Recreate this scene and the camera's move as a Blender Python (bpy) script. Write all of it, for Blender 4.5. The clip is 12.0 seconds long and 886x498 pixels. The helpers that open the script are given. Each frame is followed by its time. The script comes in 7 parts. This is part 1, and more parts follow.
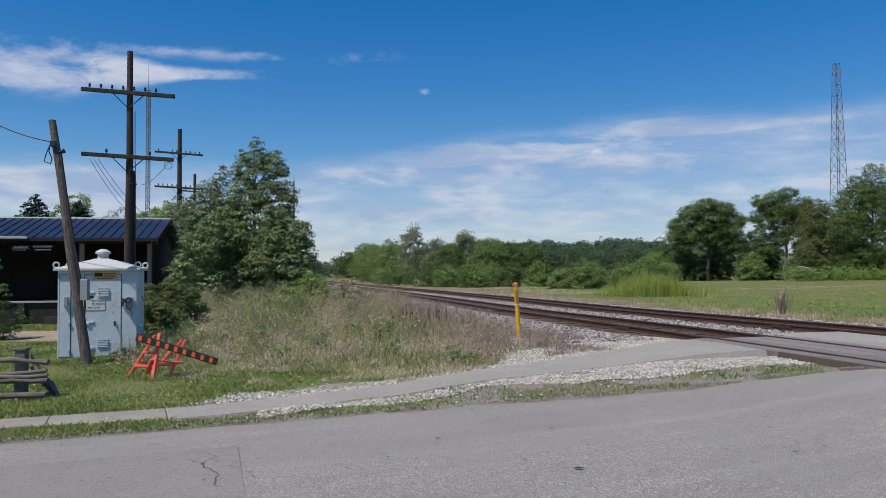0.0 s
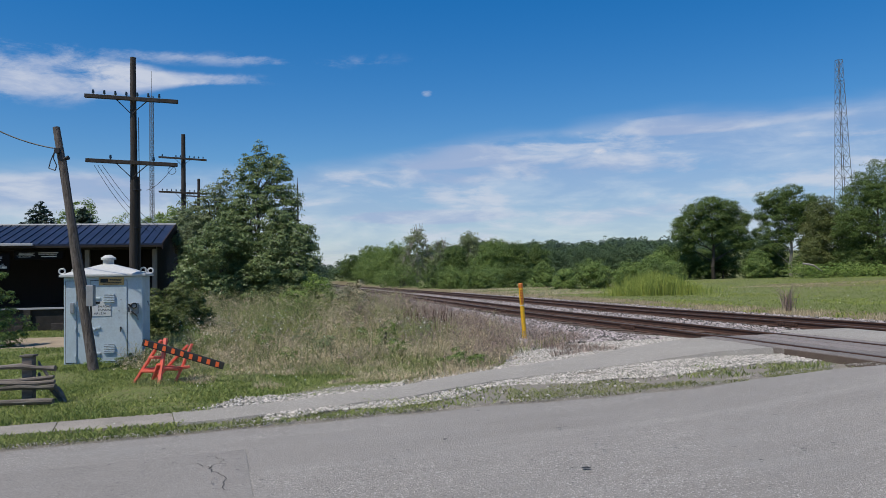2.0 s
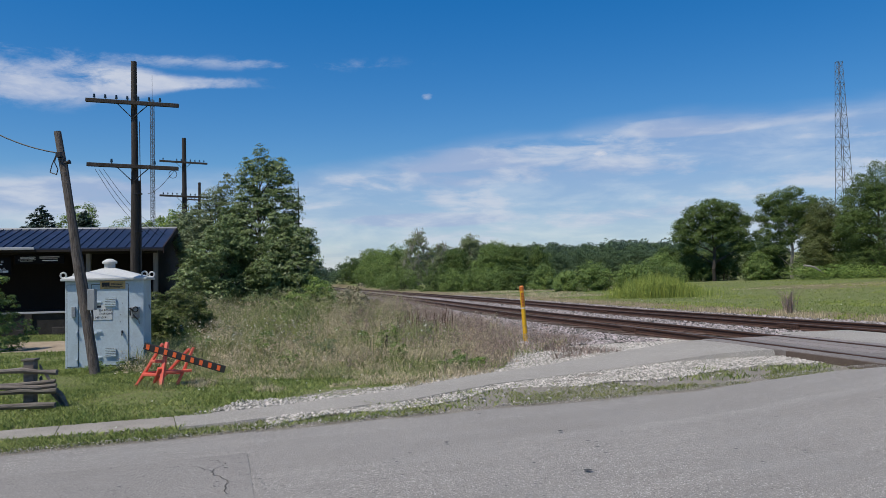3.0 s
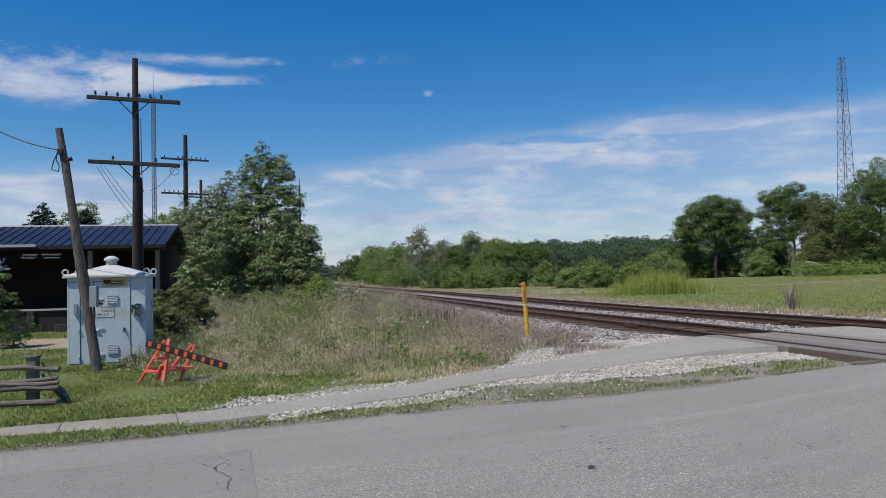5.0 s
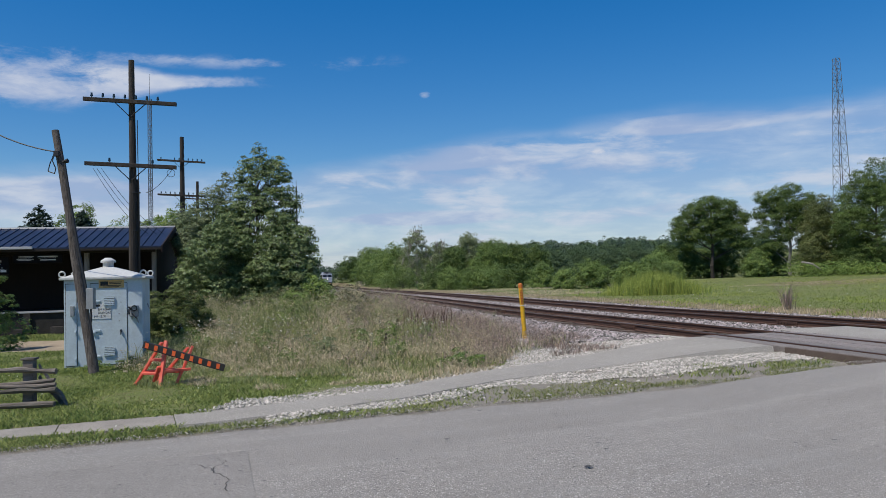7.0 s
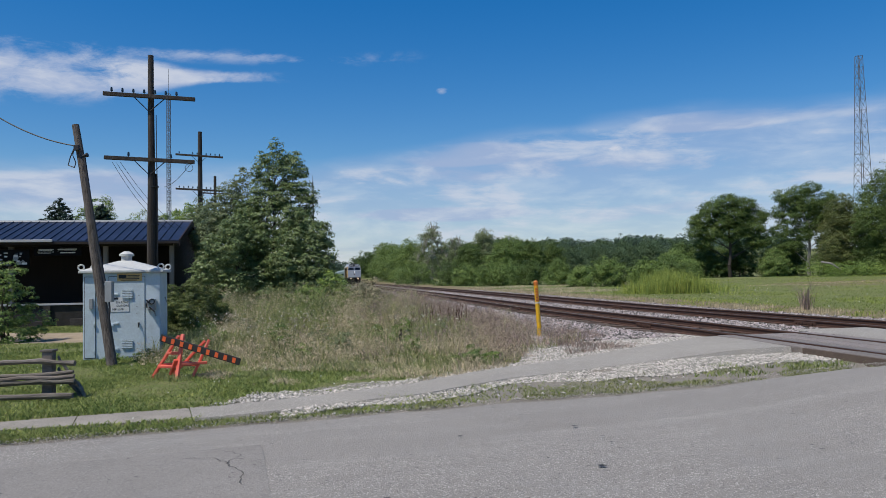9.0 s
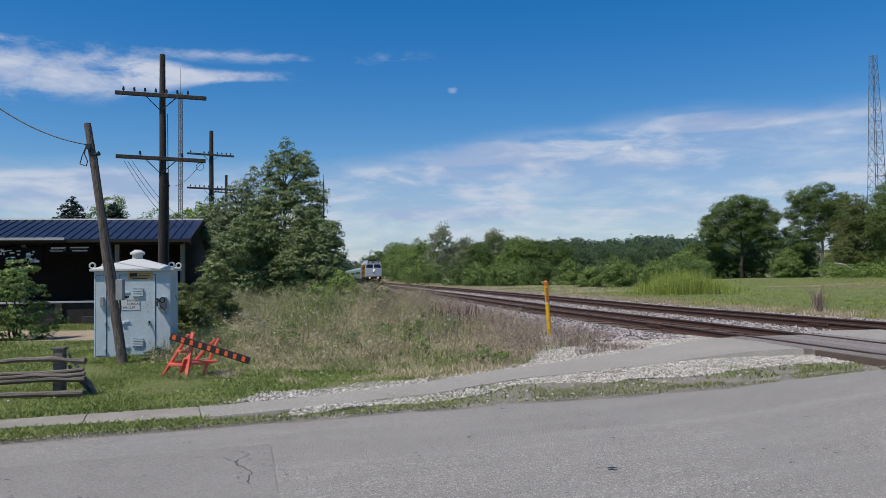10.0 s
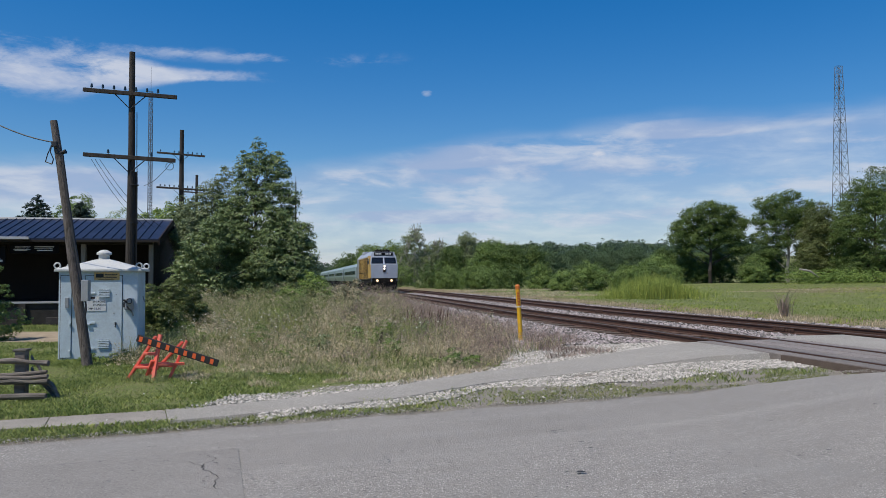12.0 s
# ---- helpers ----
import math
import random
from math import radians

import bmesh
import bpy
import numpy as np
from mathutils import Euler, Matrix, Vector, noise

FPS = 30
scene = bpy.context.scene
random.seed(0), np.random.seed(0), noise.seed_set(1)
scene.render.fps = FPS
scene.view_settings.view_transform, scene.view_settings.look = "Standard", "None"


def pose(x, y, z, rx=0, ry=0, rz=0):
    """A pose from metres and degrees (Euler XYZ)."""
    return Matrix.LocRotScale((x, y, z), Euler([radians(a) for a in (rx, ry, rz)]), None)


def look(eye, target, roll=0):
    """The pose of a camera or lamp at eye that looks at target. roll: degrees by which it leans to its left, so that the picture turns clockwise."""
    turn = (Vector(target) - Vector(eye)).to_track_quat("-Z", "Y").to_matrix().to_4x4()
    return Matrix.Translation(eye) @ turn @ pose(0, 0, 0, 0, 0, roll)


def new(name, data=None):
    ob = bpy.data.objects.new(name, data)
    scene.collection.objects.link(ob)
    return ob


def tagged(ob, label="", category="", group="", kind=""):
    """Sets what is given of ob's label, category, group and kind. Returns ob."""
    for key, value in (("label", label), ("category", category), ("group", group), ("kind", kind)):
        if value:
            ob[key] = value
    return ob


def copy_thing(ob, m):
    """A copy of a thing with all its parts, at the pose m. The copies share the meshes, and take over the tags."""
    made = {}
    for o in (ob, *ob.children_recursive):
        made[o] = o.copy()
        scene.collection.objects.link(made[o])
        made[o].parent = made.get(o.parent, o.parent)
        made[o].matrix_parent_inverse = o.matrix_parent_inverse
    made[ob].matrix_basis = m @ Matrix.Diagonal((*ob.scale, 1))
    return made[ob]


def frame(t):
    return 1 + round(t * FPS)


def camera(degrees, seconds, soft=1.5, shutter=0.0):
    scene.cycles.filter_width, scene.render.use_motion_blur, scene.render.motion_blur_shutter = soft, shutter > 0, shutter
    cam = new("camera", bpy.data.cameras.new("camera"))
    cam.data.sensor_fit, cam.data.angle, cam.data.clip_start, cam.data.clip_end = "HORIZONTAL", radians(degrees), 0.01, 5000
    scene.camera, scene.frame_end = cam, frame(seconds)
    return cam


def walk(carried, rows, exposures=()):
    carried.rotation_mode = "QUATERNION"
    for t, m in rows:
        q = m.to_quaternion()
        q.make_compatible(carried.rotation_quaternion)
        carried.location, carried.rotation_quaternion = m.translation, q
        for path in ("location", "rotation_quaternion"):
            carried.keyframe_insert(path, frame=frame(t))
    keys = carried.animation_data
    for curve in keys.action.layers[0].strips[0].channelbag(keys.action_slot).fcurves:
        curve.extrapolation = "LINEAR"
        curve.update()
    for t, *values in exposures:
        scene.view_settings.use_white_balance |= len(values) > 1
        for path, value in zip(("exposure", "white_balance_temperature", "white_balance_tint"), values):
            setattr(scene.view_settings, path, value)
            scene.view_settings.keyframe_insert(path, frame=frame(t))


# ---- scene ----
# ---------- camera and its walk ----------
cam = camera(62, 12.0, soft=0.8)


def aim(x, y, z, yaw, pitch, roll):
    """A pose from the eye and yaw (to the left of +y), pitch (up) and roll, in degrees."""
    a, b = radians(yaw), radians(pitch)
    way = Vector((-math.sin(a) * math.cos(b), math.cos(a) * math.cos(b), math.sin(b)))
    return look((x, y, z), Vector((x, y, z)) + way, roll)


PATH = [
    (0.0, 0.0006, -0.0424, 1.6988, -0.1328, 1.8434, -0.3563), (0.5, 0.0006, -0.0417, 1.6965, -0.0438, 1.8364, -0.5478),
    (1.0, -0.0022, -0.0507, 1.6984, 0.036, 1.8736, -0.751), (1.5, -0.0019, -0.0438, 1.6973, 0.0808, 1.9369, -0.9095),
    (2.0, -0.0038, -0.0433, 1.6954, 0.1902, 1.9742, -1.0878), (2.5, -0.0101, -0.0508, 1.6975, 0.2158, 2.0675, -1.2091),
    (3.0, -0.007, -0.0529, 1.6969, 0.2424, 2.1964, -1.2509), (5.0, -0.0182, -0.0327, 1.6884, 0.3552, 1.9662, -1.3323),
    (5.5, -0.008, 0.0027, 1.6901, 0.3693, 1.9791, -1.3649), (6.0, -0.0128, -0.0476, 1.6892, 0.3526, 2.0027, -1.3759),
    (6.5, -0.0155, -0.0464, 1.6847, 0.2525, 2.0624, -1.4449), (7.0, -0.0201, -0.0493, 1.6852, 0.1115, 2.058, -1.4684),
    (9.0, -0.0174, -0.0481, 1.6922, 1.3282, 1.7895, -0.9085), (9.5, -0.0175, 0.0024, 1.6989, 1.8578, 1.8364, -0.6625),
    (10.0, -0.0109, -0.0134, 1.6956, 2.1218, 1.7665, -0.6558), (10.5, -0.0057, -0.003, 1.6971, 2.0036, 1.8012, -0.5703),
    (11.0, -0.0092, -0.0087, 1.6998, 1.6224, 1.7995, -0.4135), (11.5, 0.0008, -0.0082, 1.7003, 0.9293, 1.8869, -0.2953),
    (12.0, 0.0, 0.0, 1.7, 0.0, 1.9752, -0.2)]
walk(cam, [(r[0], aim(*r[1:])) for r in PATH])

# ---------- world, sun, exposure ----------
SUN_WAY = Vector((-0.39, -0.34, 0.86)).normalized()
SUN_EL = math.asin(SUN_WAY.z)
SUN_AZ = math.atan2(SUN_WAY.x, SUN_WAY.y)
scene.view_settings.exposure = -0.22


def build_world():
    world = bpy.data.worlds.new("sky")
    scene.world = world
    world.use_nodes = True
    nt = world.node_tree
    n, l = nt.nodes, nt.links
    n.clear()
    out = n.new("ShaderNodeOutputWorld")
    sky = n.new("ShaderNodeTexSky")
    sky.sky_type, sky.sun_disc = "NISHITA", False
    sky.sun_elevation, sky.sun_rotation = SUN_EL, SUN_AZ
    sky.altitude, sky.air_density, sky.dust_density, sky.ozone_density = 200, 1.0, 0.3, 4.0
    hue = n.new("ShaderNodeHueSaturation")
    hue.inputs["Saturation"].default_value = 1.60
    hue.inputs["Hue"].default_value = 0.508
    hue.inputs["Value"].default_value = 1.76
    gam = n.new("ShaderNodeGamma")
    gam.inputs["Gamma"].default_value = 0.80
    l.new(sky.outputs[0], gam.inputs["Color"])
    l.new(gam.outputs[0], hue.inputs["Color"])
    tc = n.new("ShaderNodeTexCoord")
    sep = n.new("ShaderNodeSeparateXYZ")
    l.new(tc.outputs["Generated"], sep.inputs[0])

    def m(op, a, b=None, c=None):
        q = n.new("ShaderNodeMath")
        q.operation = op
        for i, v in enumerate((a, b, c)):
            if v is None:
                continue
            if isinstance(v, (int, float)):
                q.inputs[i].default_value = v
            else:
                l.new(v, q.inputs[i])
        return q.outputs[0]

    def ramp(v, lo, hi):
        q = n.new("ShaderNodeMapRange")
        q.interpolation_type = "SMOOTHSTEP"
        l.new(v, q.inputs["Value"])
        q.inputs["From Min"].default_value, q.inputs["From Max"].default_value = lo, hi
        return q.outputs["Result"]

    az = m("ARCTAN2", sep.outputs[0], sep.outputs[1])      # radians, to the right of +y
    el = m("ARCSINE", sep.outputs[2])
    comb = n.new("ShaderNodeCombineXYZ")
    l.new(m("MULTIPLY", az, 4.2), comb.inputs[0])
    l.new(m("MULTIPLY", m("ADD", el, m("MULTIPLY", az, 0.015)), 15.0), comb.inputs[1])

    def fbm(scale, detail, rough, dist, shift=(0, 0, 0), vec=None):
        mp = n.new("ShaderNodeMapping")
        mp.inputs["Location"].default_value = shift
        l.new(vec or comb.outputs[0], mp.inputs[0])
        q = n.new("ShaderNodeTexNoise")
        q.inputs["Scale"].default_value, q.inputs["Detail"].default_value = scale, detail
        q.inputs["Roughness"].default_value, q.inputs["Distortion"].default_value = rough, dist
        l.new(mp.outputs[0], q.inputs["Vector"])
        return q.outputs[0]

    mid = fbm(2.3, 10, 0.58, 0.25, (0.7, 1.9, 2))

    def heap(a0, e0, ra, re):
        da, de = m("DIVIDE", m("SUBTRACT", az, a0), ra), m("DIVIDE", m("SUBTRACT", el, e0), re)
        far = m("ADD", m("ADD", m("MULTIPLY", da, da), m("MULTIPLY", de, de)), m("MULTIPLY", m("SUBTRACT", mid, 0.5), 3.2))
        return m("SUBTRACT", 1.0, ramp(far, 0.05, 1.6))

    # a bank of low layered cloud with denser heaps and clear lanes, and a few high wisps
    big = fbm(1.1, 3, 0.5, 0.2, (3.1, 0.4, 0))
    fine = fbm(8.0, 6, 0.65, 0.6, (5, 2, 1))
    mass = m("ADD", m("MULTIPLY", big, 0.34), m("ADD", m("MULTIPLY", mid, 0.53), m("MULTIPLY", fine, 0.13)))
    for a0, e0, ra, re, much in ((-0.01, 0.160, 0.10, 0.014, 0.24), (0.09, 0.140, 0.16, 0.020, 0.10), (0.38, 0.187, 0.15, 0.013, 0.26), (-0.03, 0.078, 0.12, 0.009, 0.20), (-0.50, 0.105, 0.14, 0.030, 0.14),
                                 (-0.13, 0.112, 0.10, 0.008, -0.09), (0.16, 0.178, 0.08, 0.009, -0.13), (0.24, 0.112, 0.20, 0.010, -0.06), (0.30, 0.075, 0.12, 0.012, 0.07)):
        mass = m("ADD", mass, m("MULTIPLY", heap(a0, e0, ra, re), much))
    # top edge of the bank: lower to the left, higher to the right
    top = m("ADD", m("MULTIPLY", ramp(az, -0.34, 0.30), 0.062), 0.146)
    band = m("SUBTRACT", 1.0, ramp(m("SUBTRACT", el, m("ADD", top, m("MULTIPLY", m("SUBTRACT", big, 0.5), 0.05))), -0.030, 0.007))
    low = m("MULTIPLY", ramp(m("ADD", mass, m("MULTIPLY", band, 0.22)), 0.56, 0.86), band)
    low = m("MAXIMUM", m("MULTIPLY", low, 0.84), m("MULTIPLY", m("MULTIPLY", band, ramp(m("ADD", big, m("MULTIPLY", heap(0.17, 0.176, 0.09, 0.012), 0.4)), 1.0, 0.42)), 0.50))
    # wisps
    wc = n.new("ShaderNodeCombineXYZ")
    l.new(m("MULTIPLY", az, 6.0), wc.inputs[0])
    l.new(m("MULTIPLY", m("SUBTRACT", el, m("MULTIPLY", az, 0.05)), 15.0), wc.inputs[1])
    wisp = fbm(2.4, 10, 0.66, 0.25, (1.3, 0.2, 4), wc.outputs[0])
    line = m("ABSOLUTE", m("SUBTRACT", el, m("ADD", m("MULTIPLY", az, 0.055), 0.271)))
    wide = m("ADD", m("MULTIPLY", ramp(az, -0.33, -0.46), 0.028), 0.010)
    lane = m("MULTIPLY", m("SUBTRACT", 1.0, ramp(m("DIVIDE", line, wide), 0.3, 1.2)), m("SUBTRACT", 1.0, ramp(az, -0.30, -0.20)))
    thin = m("ABSOLUTE", m("SUBTRACT", el, m("ADD", m("MULTIPLY", az, 0.024), 0.287)))
    veil = m("MULTIPLY", m("SUBTRACT", 1.0, ramp(thin, 0.001, 0.013)), m("SUBTRACT", 1.0, ramp(az, -0.22, 0.02)))
    high = m("MULTIPLY", ramp(m("ADD", wisp, m("MULTIPLY", lane, 0.30)), 0.52, 0.86), m("MULTIPLY", lane, 0.95))
    high = m("MAXIMUM", high, m("MULTIPLY", ramp(m("ADD", wisp, m("MULTIPLY", veil, 0.14)), 0.52, 0.80), m("MULTIPLY", veil, 0.62)))
    cover = m("MINIMUM", m("MAXIMUM", low, high), 0.92)
    # two small puffs
    bright = ramp(mid, 0.38, 0.66)
    for a0, e0, ra, re, much in ((0.2084, 0.1575, 0.017, 0.013, 0.97), (-0.0215, 0.2425, 0.010, 0.006, 0.60)):
        da, de = m("DIVIDE", m("SUBTRACT", az, a0), ra), m("DIVIDE", m("SUBTRACT", el, e0), re)
        far = m("ADD", m("ADD", m("MULTIPLY", da, da), m("MULTIPLY", de, de)), m("MULTIPLY", fine, 1.6))
        puff = m("SUBTRACT", 1.0, ramp(far, 0.55, 1.65))
        bright = m("MAXIMUM", bright, puff)
        cover = m("MAXIMUM", cover, m("MULTIPLY", puff, much))
    haze = m("MULTIPLY", m("SUBTRACT", 1.0, ramp(el, 0.0, 0.16)), 0.62)
    cover = m("MAXIMUM", cover, haze)
    white = n.new("ShaderNodeMixRGB")
    white.inputs[1].default_value, white.inputs[2].default_value = (4.2, 5.25, 7.6, 1), (6.9, 7.4, 8.6, 1)
    l.new(bright, white.inputs[0])
    mix = n.new("ShaderNodeMixRGB")
    l.new(cover, mix.inputs[0])
    l.new(hue.outputs[0], mix.inputs[1])
    l.new(white.outputs[0], mix.inputs[2])
    bg = n.new("ShaderNodeBackground")
    bg.inputs["Strength"].default_value = 0.10
    l.new(mix.outputs[0], bg.inputs["Color"])
    l.new(bg.outputs[0], out.inputs["Surface"])


build_world()
sun = new("sun", bpy.data.lights.new("sun", "SUN"))
sun.data.energy, sun.data.angle, sun.data.color = 5.0, radians(0.53), (1.0, 0.94, 0.83)
sun.matrix_world = look(SUN_WAY * 60, (0, 0, 0))

# ---------- materials ----------
def mat(name, a, b=None, scale=6.0, rough=0.8, metal=0.0, bump=0.15, fine=60.0, stain=None, stain_scale=0.8, stain_amount=0.5, fleck=None, pit=None, stretch=(1, 1, 1), vary=0.0, island=0.0, spec=0.5, lucent=0.0, streak=None):
    """A surface of two tones a and b in noise of that scale, a finer grain with relief, and stains of a shape of their own."""
    mt = bpy.data.materials.new(name)
    mt.use_nodes = True
    n, l = mt.node_tree.nodes, mt.node_tree.links
    sh = n["Principled BSDF"]
    sh.inputs["Roughness"].default_value, sh.inputs["Metallic"].default_value = rough, metal
    sh.inputs["Specular IOR Level"].default_value = spec
    b = b or tuple(c * 0.75 for c in a)
    tc = n.new("ShaderNodeTexCoord")
    mp = n.new("ShaderNodeMapping")
    mp.inputs["Scale"].default_value = stretch
    l.new(tc.outputs["Object"], mp.inputs[0])

    def noise_node(s, d, r=0.6):
        q = n.new("ShaderNodeTexNoise")
        q.inputs["Scale"].default_value, q.inputs["Detail"].default_value, q.inputs["Roughness"].default_value = s, d, r
        l.new(mp.outputs[0], q.inputs["Vector"])
        return q.outputs[0]

    def mixed(fac, x, y, mode="MIX"):
        q = n.new("ShaderNodeMixRGB")
        q.blend_type = mode
        for i, v in enumerate((fac, x, y)):
            if isinstance(v, tuple):
                q.inputs[i].default_value = (*v, 1)
            elif isinstance(v, (int, float)):
                q.inputs[i].default_value = v
            else:
                l.new(v, q.inputs[i])
        return q.outputs[0]

    def ramp(v, lo, hi, to=1.0):
        q = n.new("ShaderNodeMapRange")
        l.new(v, q.inputs["Value"])
        q.inputs["From Min"].default_value, q.inputs["From Max"].default_value, q.inputs["To Max"].default_value = lo, hi, to
        return q.outputs["Result"]

    large, grain = noise_node(scale, 5), noise_node(fine, 4, 0.7)
    col = mixed(ramp(large, 0.32, 0.68), a, b)
    col = mixed(ramp(grain, 0.3, 0.75, 0.45), col, tuple(c * 0.55 for c in b))
    if fleck:
        col = mixed(ramp(noise_node(fine * 1.7, 2, 0.5), 0.56, 0.66, 0.8), col, fleck)
    if pit:
        col = mixed(ramp(noise_node(fine * 1.1, 2, 0.5), 0.42, 0.30, 0.8), col, pit)
    if stain:
        col = mixed(ramp(noise_node(stain_scale, 6, 0.7), 0.50, 0.68, stain_amount), col, stain)
    if streak:
        way = n.new("ShaderNodeMapping")
        way.vector_type = "TEXTURE"
        way.inputs["Rotation"].default_value, way.inputs["Scale"].default_value = (0, 0, math.atan(0.4)), (9.0, 0.55, 1)
        l.new(tc.outputs["Object"], way.inputs[0])
        q = n.new("ShaderNodeTexNoise")
        q.inputs["Scale"].default_value, q.inputs["Detail"].default_value, q.inputs["Roughness"].default_value = 1.0, 6, 0.65
        l.new(way.outputs[0], q.inputs["Vector"])
        col = mixed(ramp(q.outputs[0], 0.46, 0.66, 0.40), col, streak)
        col = mixed(ramp(q.outputs[0], 0.46, 0.30, 0.25), col, tuple(min(1, c * 2.0) for c in streak))
    if vary or island:
        src = n.new("ShaderNodeObjectInfo").outputs["Random"] if vary else n.new("ShaderNodeNewGeometry").outputs["Random Per Island"]
        amount = vary or island
        hs = n.new("ShaderNodeHueSaturation")
        l.new(col, hs.inputs["Color"])
        q = n.new("ShaderNodeMapRange")
        l.new(src, q.inputs["Value"])
        q.inputs["To Min"].default_value, q.inputs["To Max"].default_value = 1 - amount, 1 + amount
        l.new(q.outputs["Result"], hs.inputs["Value"])
        q2 = n.new("ShaderNodeMapRange")
        l.new(src, q2.inputs["Value"])
        q2.inputs["To Min"].default_value, q2.inputs["To Max"].default_value = 0.5 + amount * 0.06, 0.5 - amount * 0.06
        l.new(q2.outputs["Result"], hs.inputs["Hue"])
        col = hs.outputs[0]
    l.new(col, sh.inputs["Base Color"])
    if bump:
        bp = n.new("ShaderNodeBump")
        bp.inputs["Strength"].default_value, bp.inputs["Distance"].default_value = bump, 0.02
        l.new(grain, bp.inputs["Height"])
        l.new(bp.outputs[0], sh.inputs["Normal"])
    if lucent:
        tr = n.new("ShaderNodeBsdfTranslucent")
        l.new(col, tr.inputs["Color"])
        mx = n.new("ShaderNodeMixShader")
        mx.inputs[0].default_value = lucent
        l.new(sh.outputs[0], mx.inputs[1])
        l.new(tr.outputs[0], mx.inputs[2])
        l.new(mx.outputs[0], n["Material Output"].inputs["Surface"])
    return mt


def glow(name, colour, strength):
    mt = bpy.data.materials.new(name)
    mt.use_nodes = True
    sh = mt.node_tree.nodes["Principled BSDF"]
    sh.inputs["Base Color"].default_value = (*colour, 1)
    sh.inputs["Emission Color"].default_value, sh.inputs["Emission Strength"].default_value = (*colour, 1), strength
    return mt


def ground_material():
    """Grass, gravel, bare earth and dry grass, by the zones stored with the ground."""
    mt = bpy.data.materials.new("ground_cover")
    mt.use_nodes = True
    n, l = mt.node_tree.nodes, mt.node_tree.links
    sh = n["Principled BSDF"]
    sh.inputs["Roughness"].default_value, sh.inputs["Specular IOR Level"].default_value = 0.95, 0.15
    tc = n.new("ShaderNodeTexCoord")

    def nz(s, d, r=0.6):
        q = n.new("ShaderNodeTexNoise")
        q.inputs["Scale"].default_value, q.inputs["Detail"].default_value, q.inputs["Roughness"].default_value = s, d, r
        l.new(tc.outputs["Object"], q.inputs["Vector"])
        return q.outputs[0]

    def ramp(v, lo, hi):
        q = n.new("ShaderNodeMapRange")
        l.new(v, q.inputs["Value"])
        q.inputs["From Min"].default_value, q.inputs["From Max"].default_value = lo, hi
        return q.outputs["Result"]

    def mixed(fac, x, y):
        q = n.new("ShaderNodeMixRGB")
        for i, v in enumerate((fac, x, y)):
            if isinstance(v, tuple):
                q.inputs[i].default_value = (*v, 1)
            else:
                l.new(v, q.inputs[i])
        return q.outputs[0]

    def edged(mask, spread):
        q = n.new("ShaderNodeMath")
        q.operation = "ADD"
        l.new(mask, q.inputs[0])
        s = n.new("ShaderNodeMath")
        s.operation = "MULTIPLY_ADD"
        l.new(rag, s.inputs[0])
        s.inputs[1].default_value, s.inputs[2].default_value = spread, -spread / 2
        l.new(s.outputs[0], q.inputs[1])
        return ramp(q.outputs[0], 0.42, 0.58)

    rag = nz(5.0, 8, 0.7)
    at = n.new("ShaderNodeAttribute")
    at.attribute_name = "zone"
    sp = n.new("ShaderNodeSeparateColor")
    l.new(at.outputs["Color"], sp.inputs[0])
    wide, mid, fine = nz(0.25, 4), nz(3.0, 6), nz(70.0, 3, 0.7)
    grass = mixed(ramp(wide, 0.35, 0.65), (0.125, 0.165, 0.047), (0.175, 0.200, 0.070))
    grass = mixed(ramp(mid, 0.40, 0.70), grass, (0.23, 0.21, 0.105))
    grass = mixed(ramp(fine, 0.45, 0.80), grass, (0.07, 0.095, 0.03))
    dry = mixed(ramp(mid, 0.35, 0.65), (0.24, 0.19, 0.12), (0.15, 0.13, 0.065))
    # gravel tone kept dark, so gaps between the loose stones look shaded
    stone = mixed(ramp(fine, 0.35, 0.65), (0.34, 0.31, 0.265), (0.13, 0.115, 0.095))
    stone = mixed(ramp(mid, 0.55, 0.75), stone, (0.30, 0.26, 0.20))
    earth = mixed(ramp(mid, 0.35, 0.65), (0.40, 0.32, 0.23), (0.29, 0.235, 0.165))
    col = mixed(edged(sp.outputs[1], 0.9), grass, dry)
    col = mixed(edged(sp.outputs[2], 0.6), col, earth)
    col = mixed(edged(sp.outputs[0], 0.8), col, stone)
    l.new(col, sh.inputs["Base Color"])
    bp = n.new("ShaderNodeBump")
    bp.inputs["Strength"].default_value, bp.inputs["Distance"].default_value = 0.6, 0.03
    l.new(fine, bp.inputs["Height"])
    l.new(bp.outputs[0], sh.inputs["Normal"])
    return mt


GROUND = ground_material()
ASPHALT = mat("worn_asphalt", (0.312, 0.288, 0.260), (0.255, 0.235, 0.212), 0.35, 0.9, bump=0.8, fine=48, fleck=(0.66, 0.62, 0.57), pit=(0.10, 0.095, 0.09), stain=(0.275, 0.26, 0.24), stain_scale=0.5, stain_amount=0.6, spec=0.3, streak=(0.225, 0.208, 0.188))
PATCH = mat("patched_asphalt", (0.285, 0.264, 0.240), (0.232, 0.215, 0.196), 0.8, 0.9, bump=0.5, fine=60, fleck=(0.40, 0.375, 0.345), pit=(0.10, 0.095, 0.09), spec=0.3)
CRACK = mat("open_crack", (0.085, 0.078, 0.07), rough=0.9, bump=0.1)
DOCK = mat("dark_dock_seed", (0.13, 0.075, 0.055), (0.075, 0.045, 0.035), 0.9, 0.9, bump=0, fine=9, island=0.4, spec=0.15)
TAR = mat("tar", (0.025, 0.024, 0.023), rough=0.7, bump=0.1)
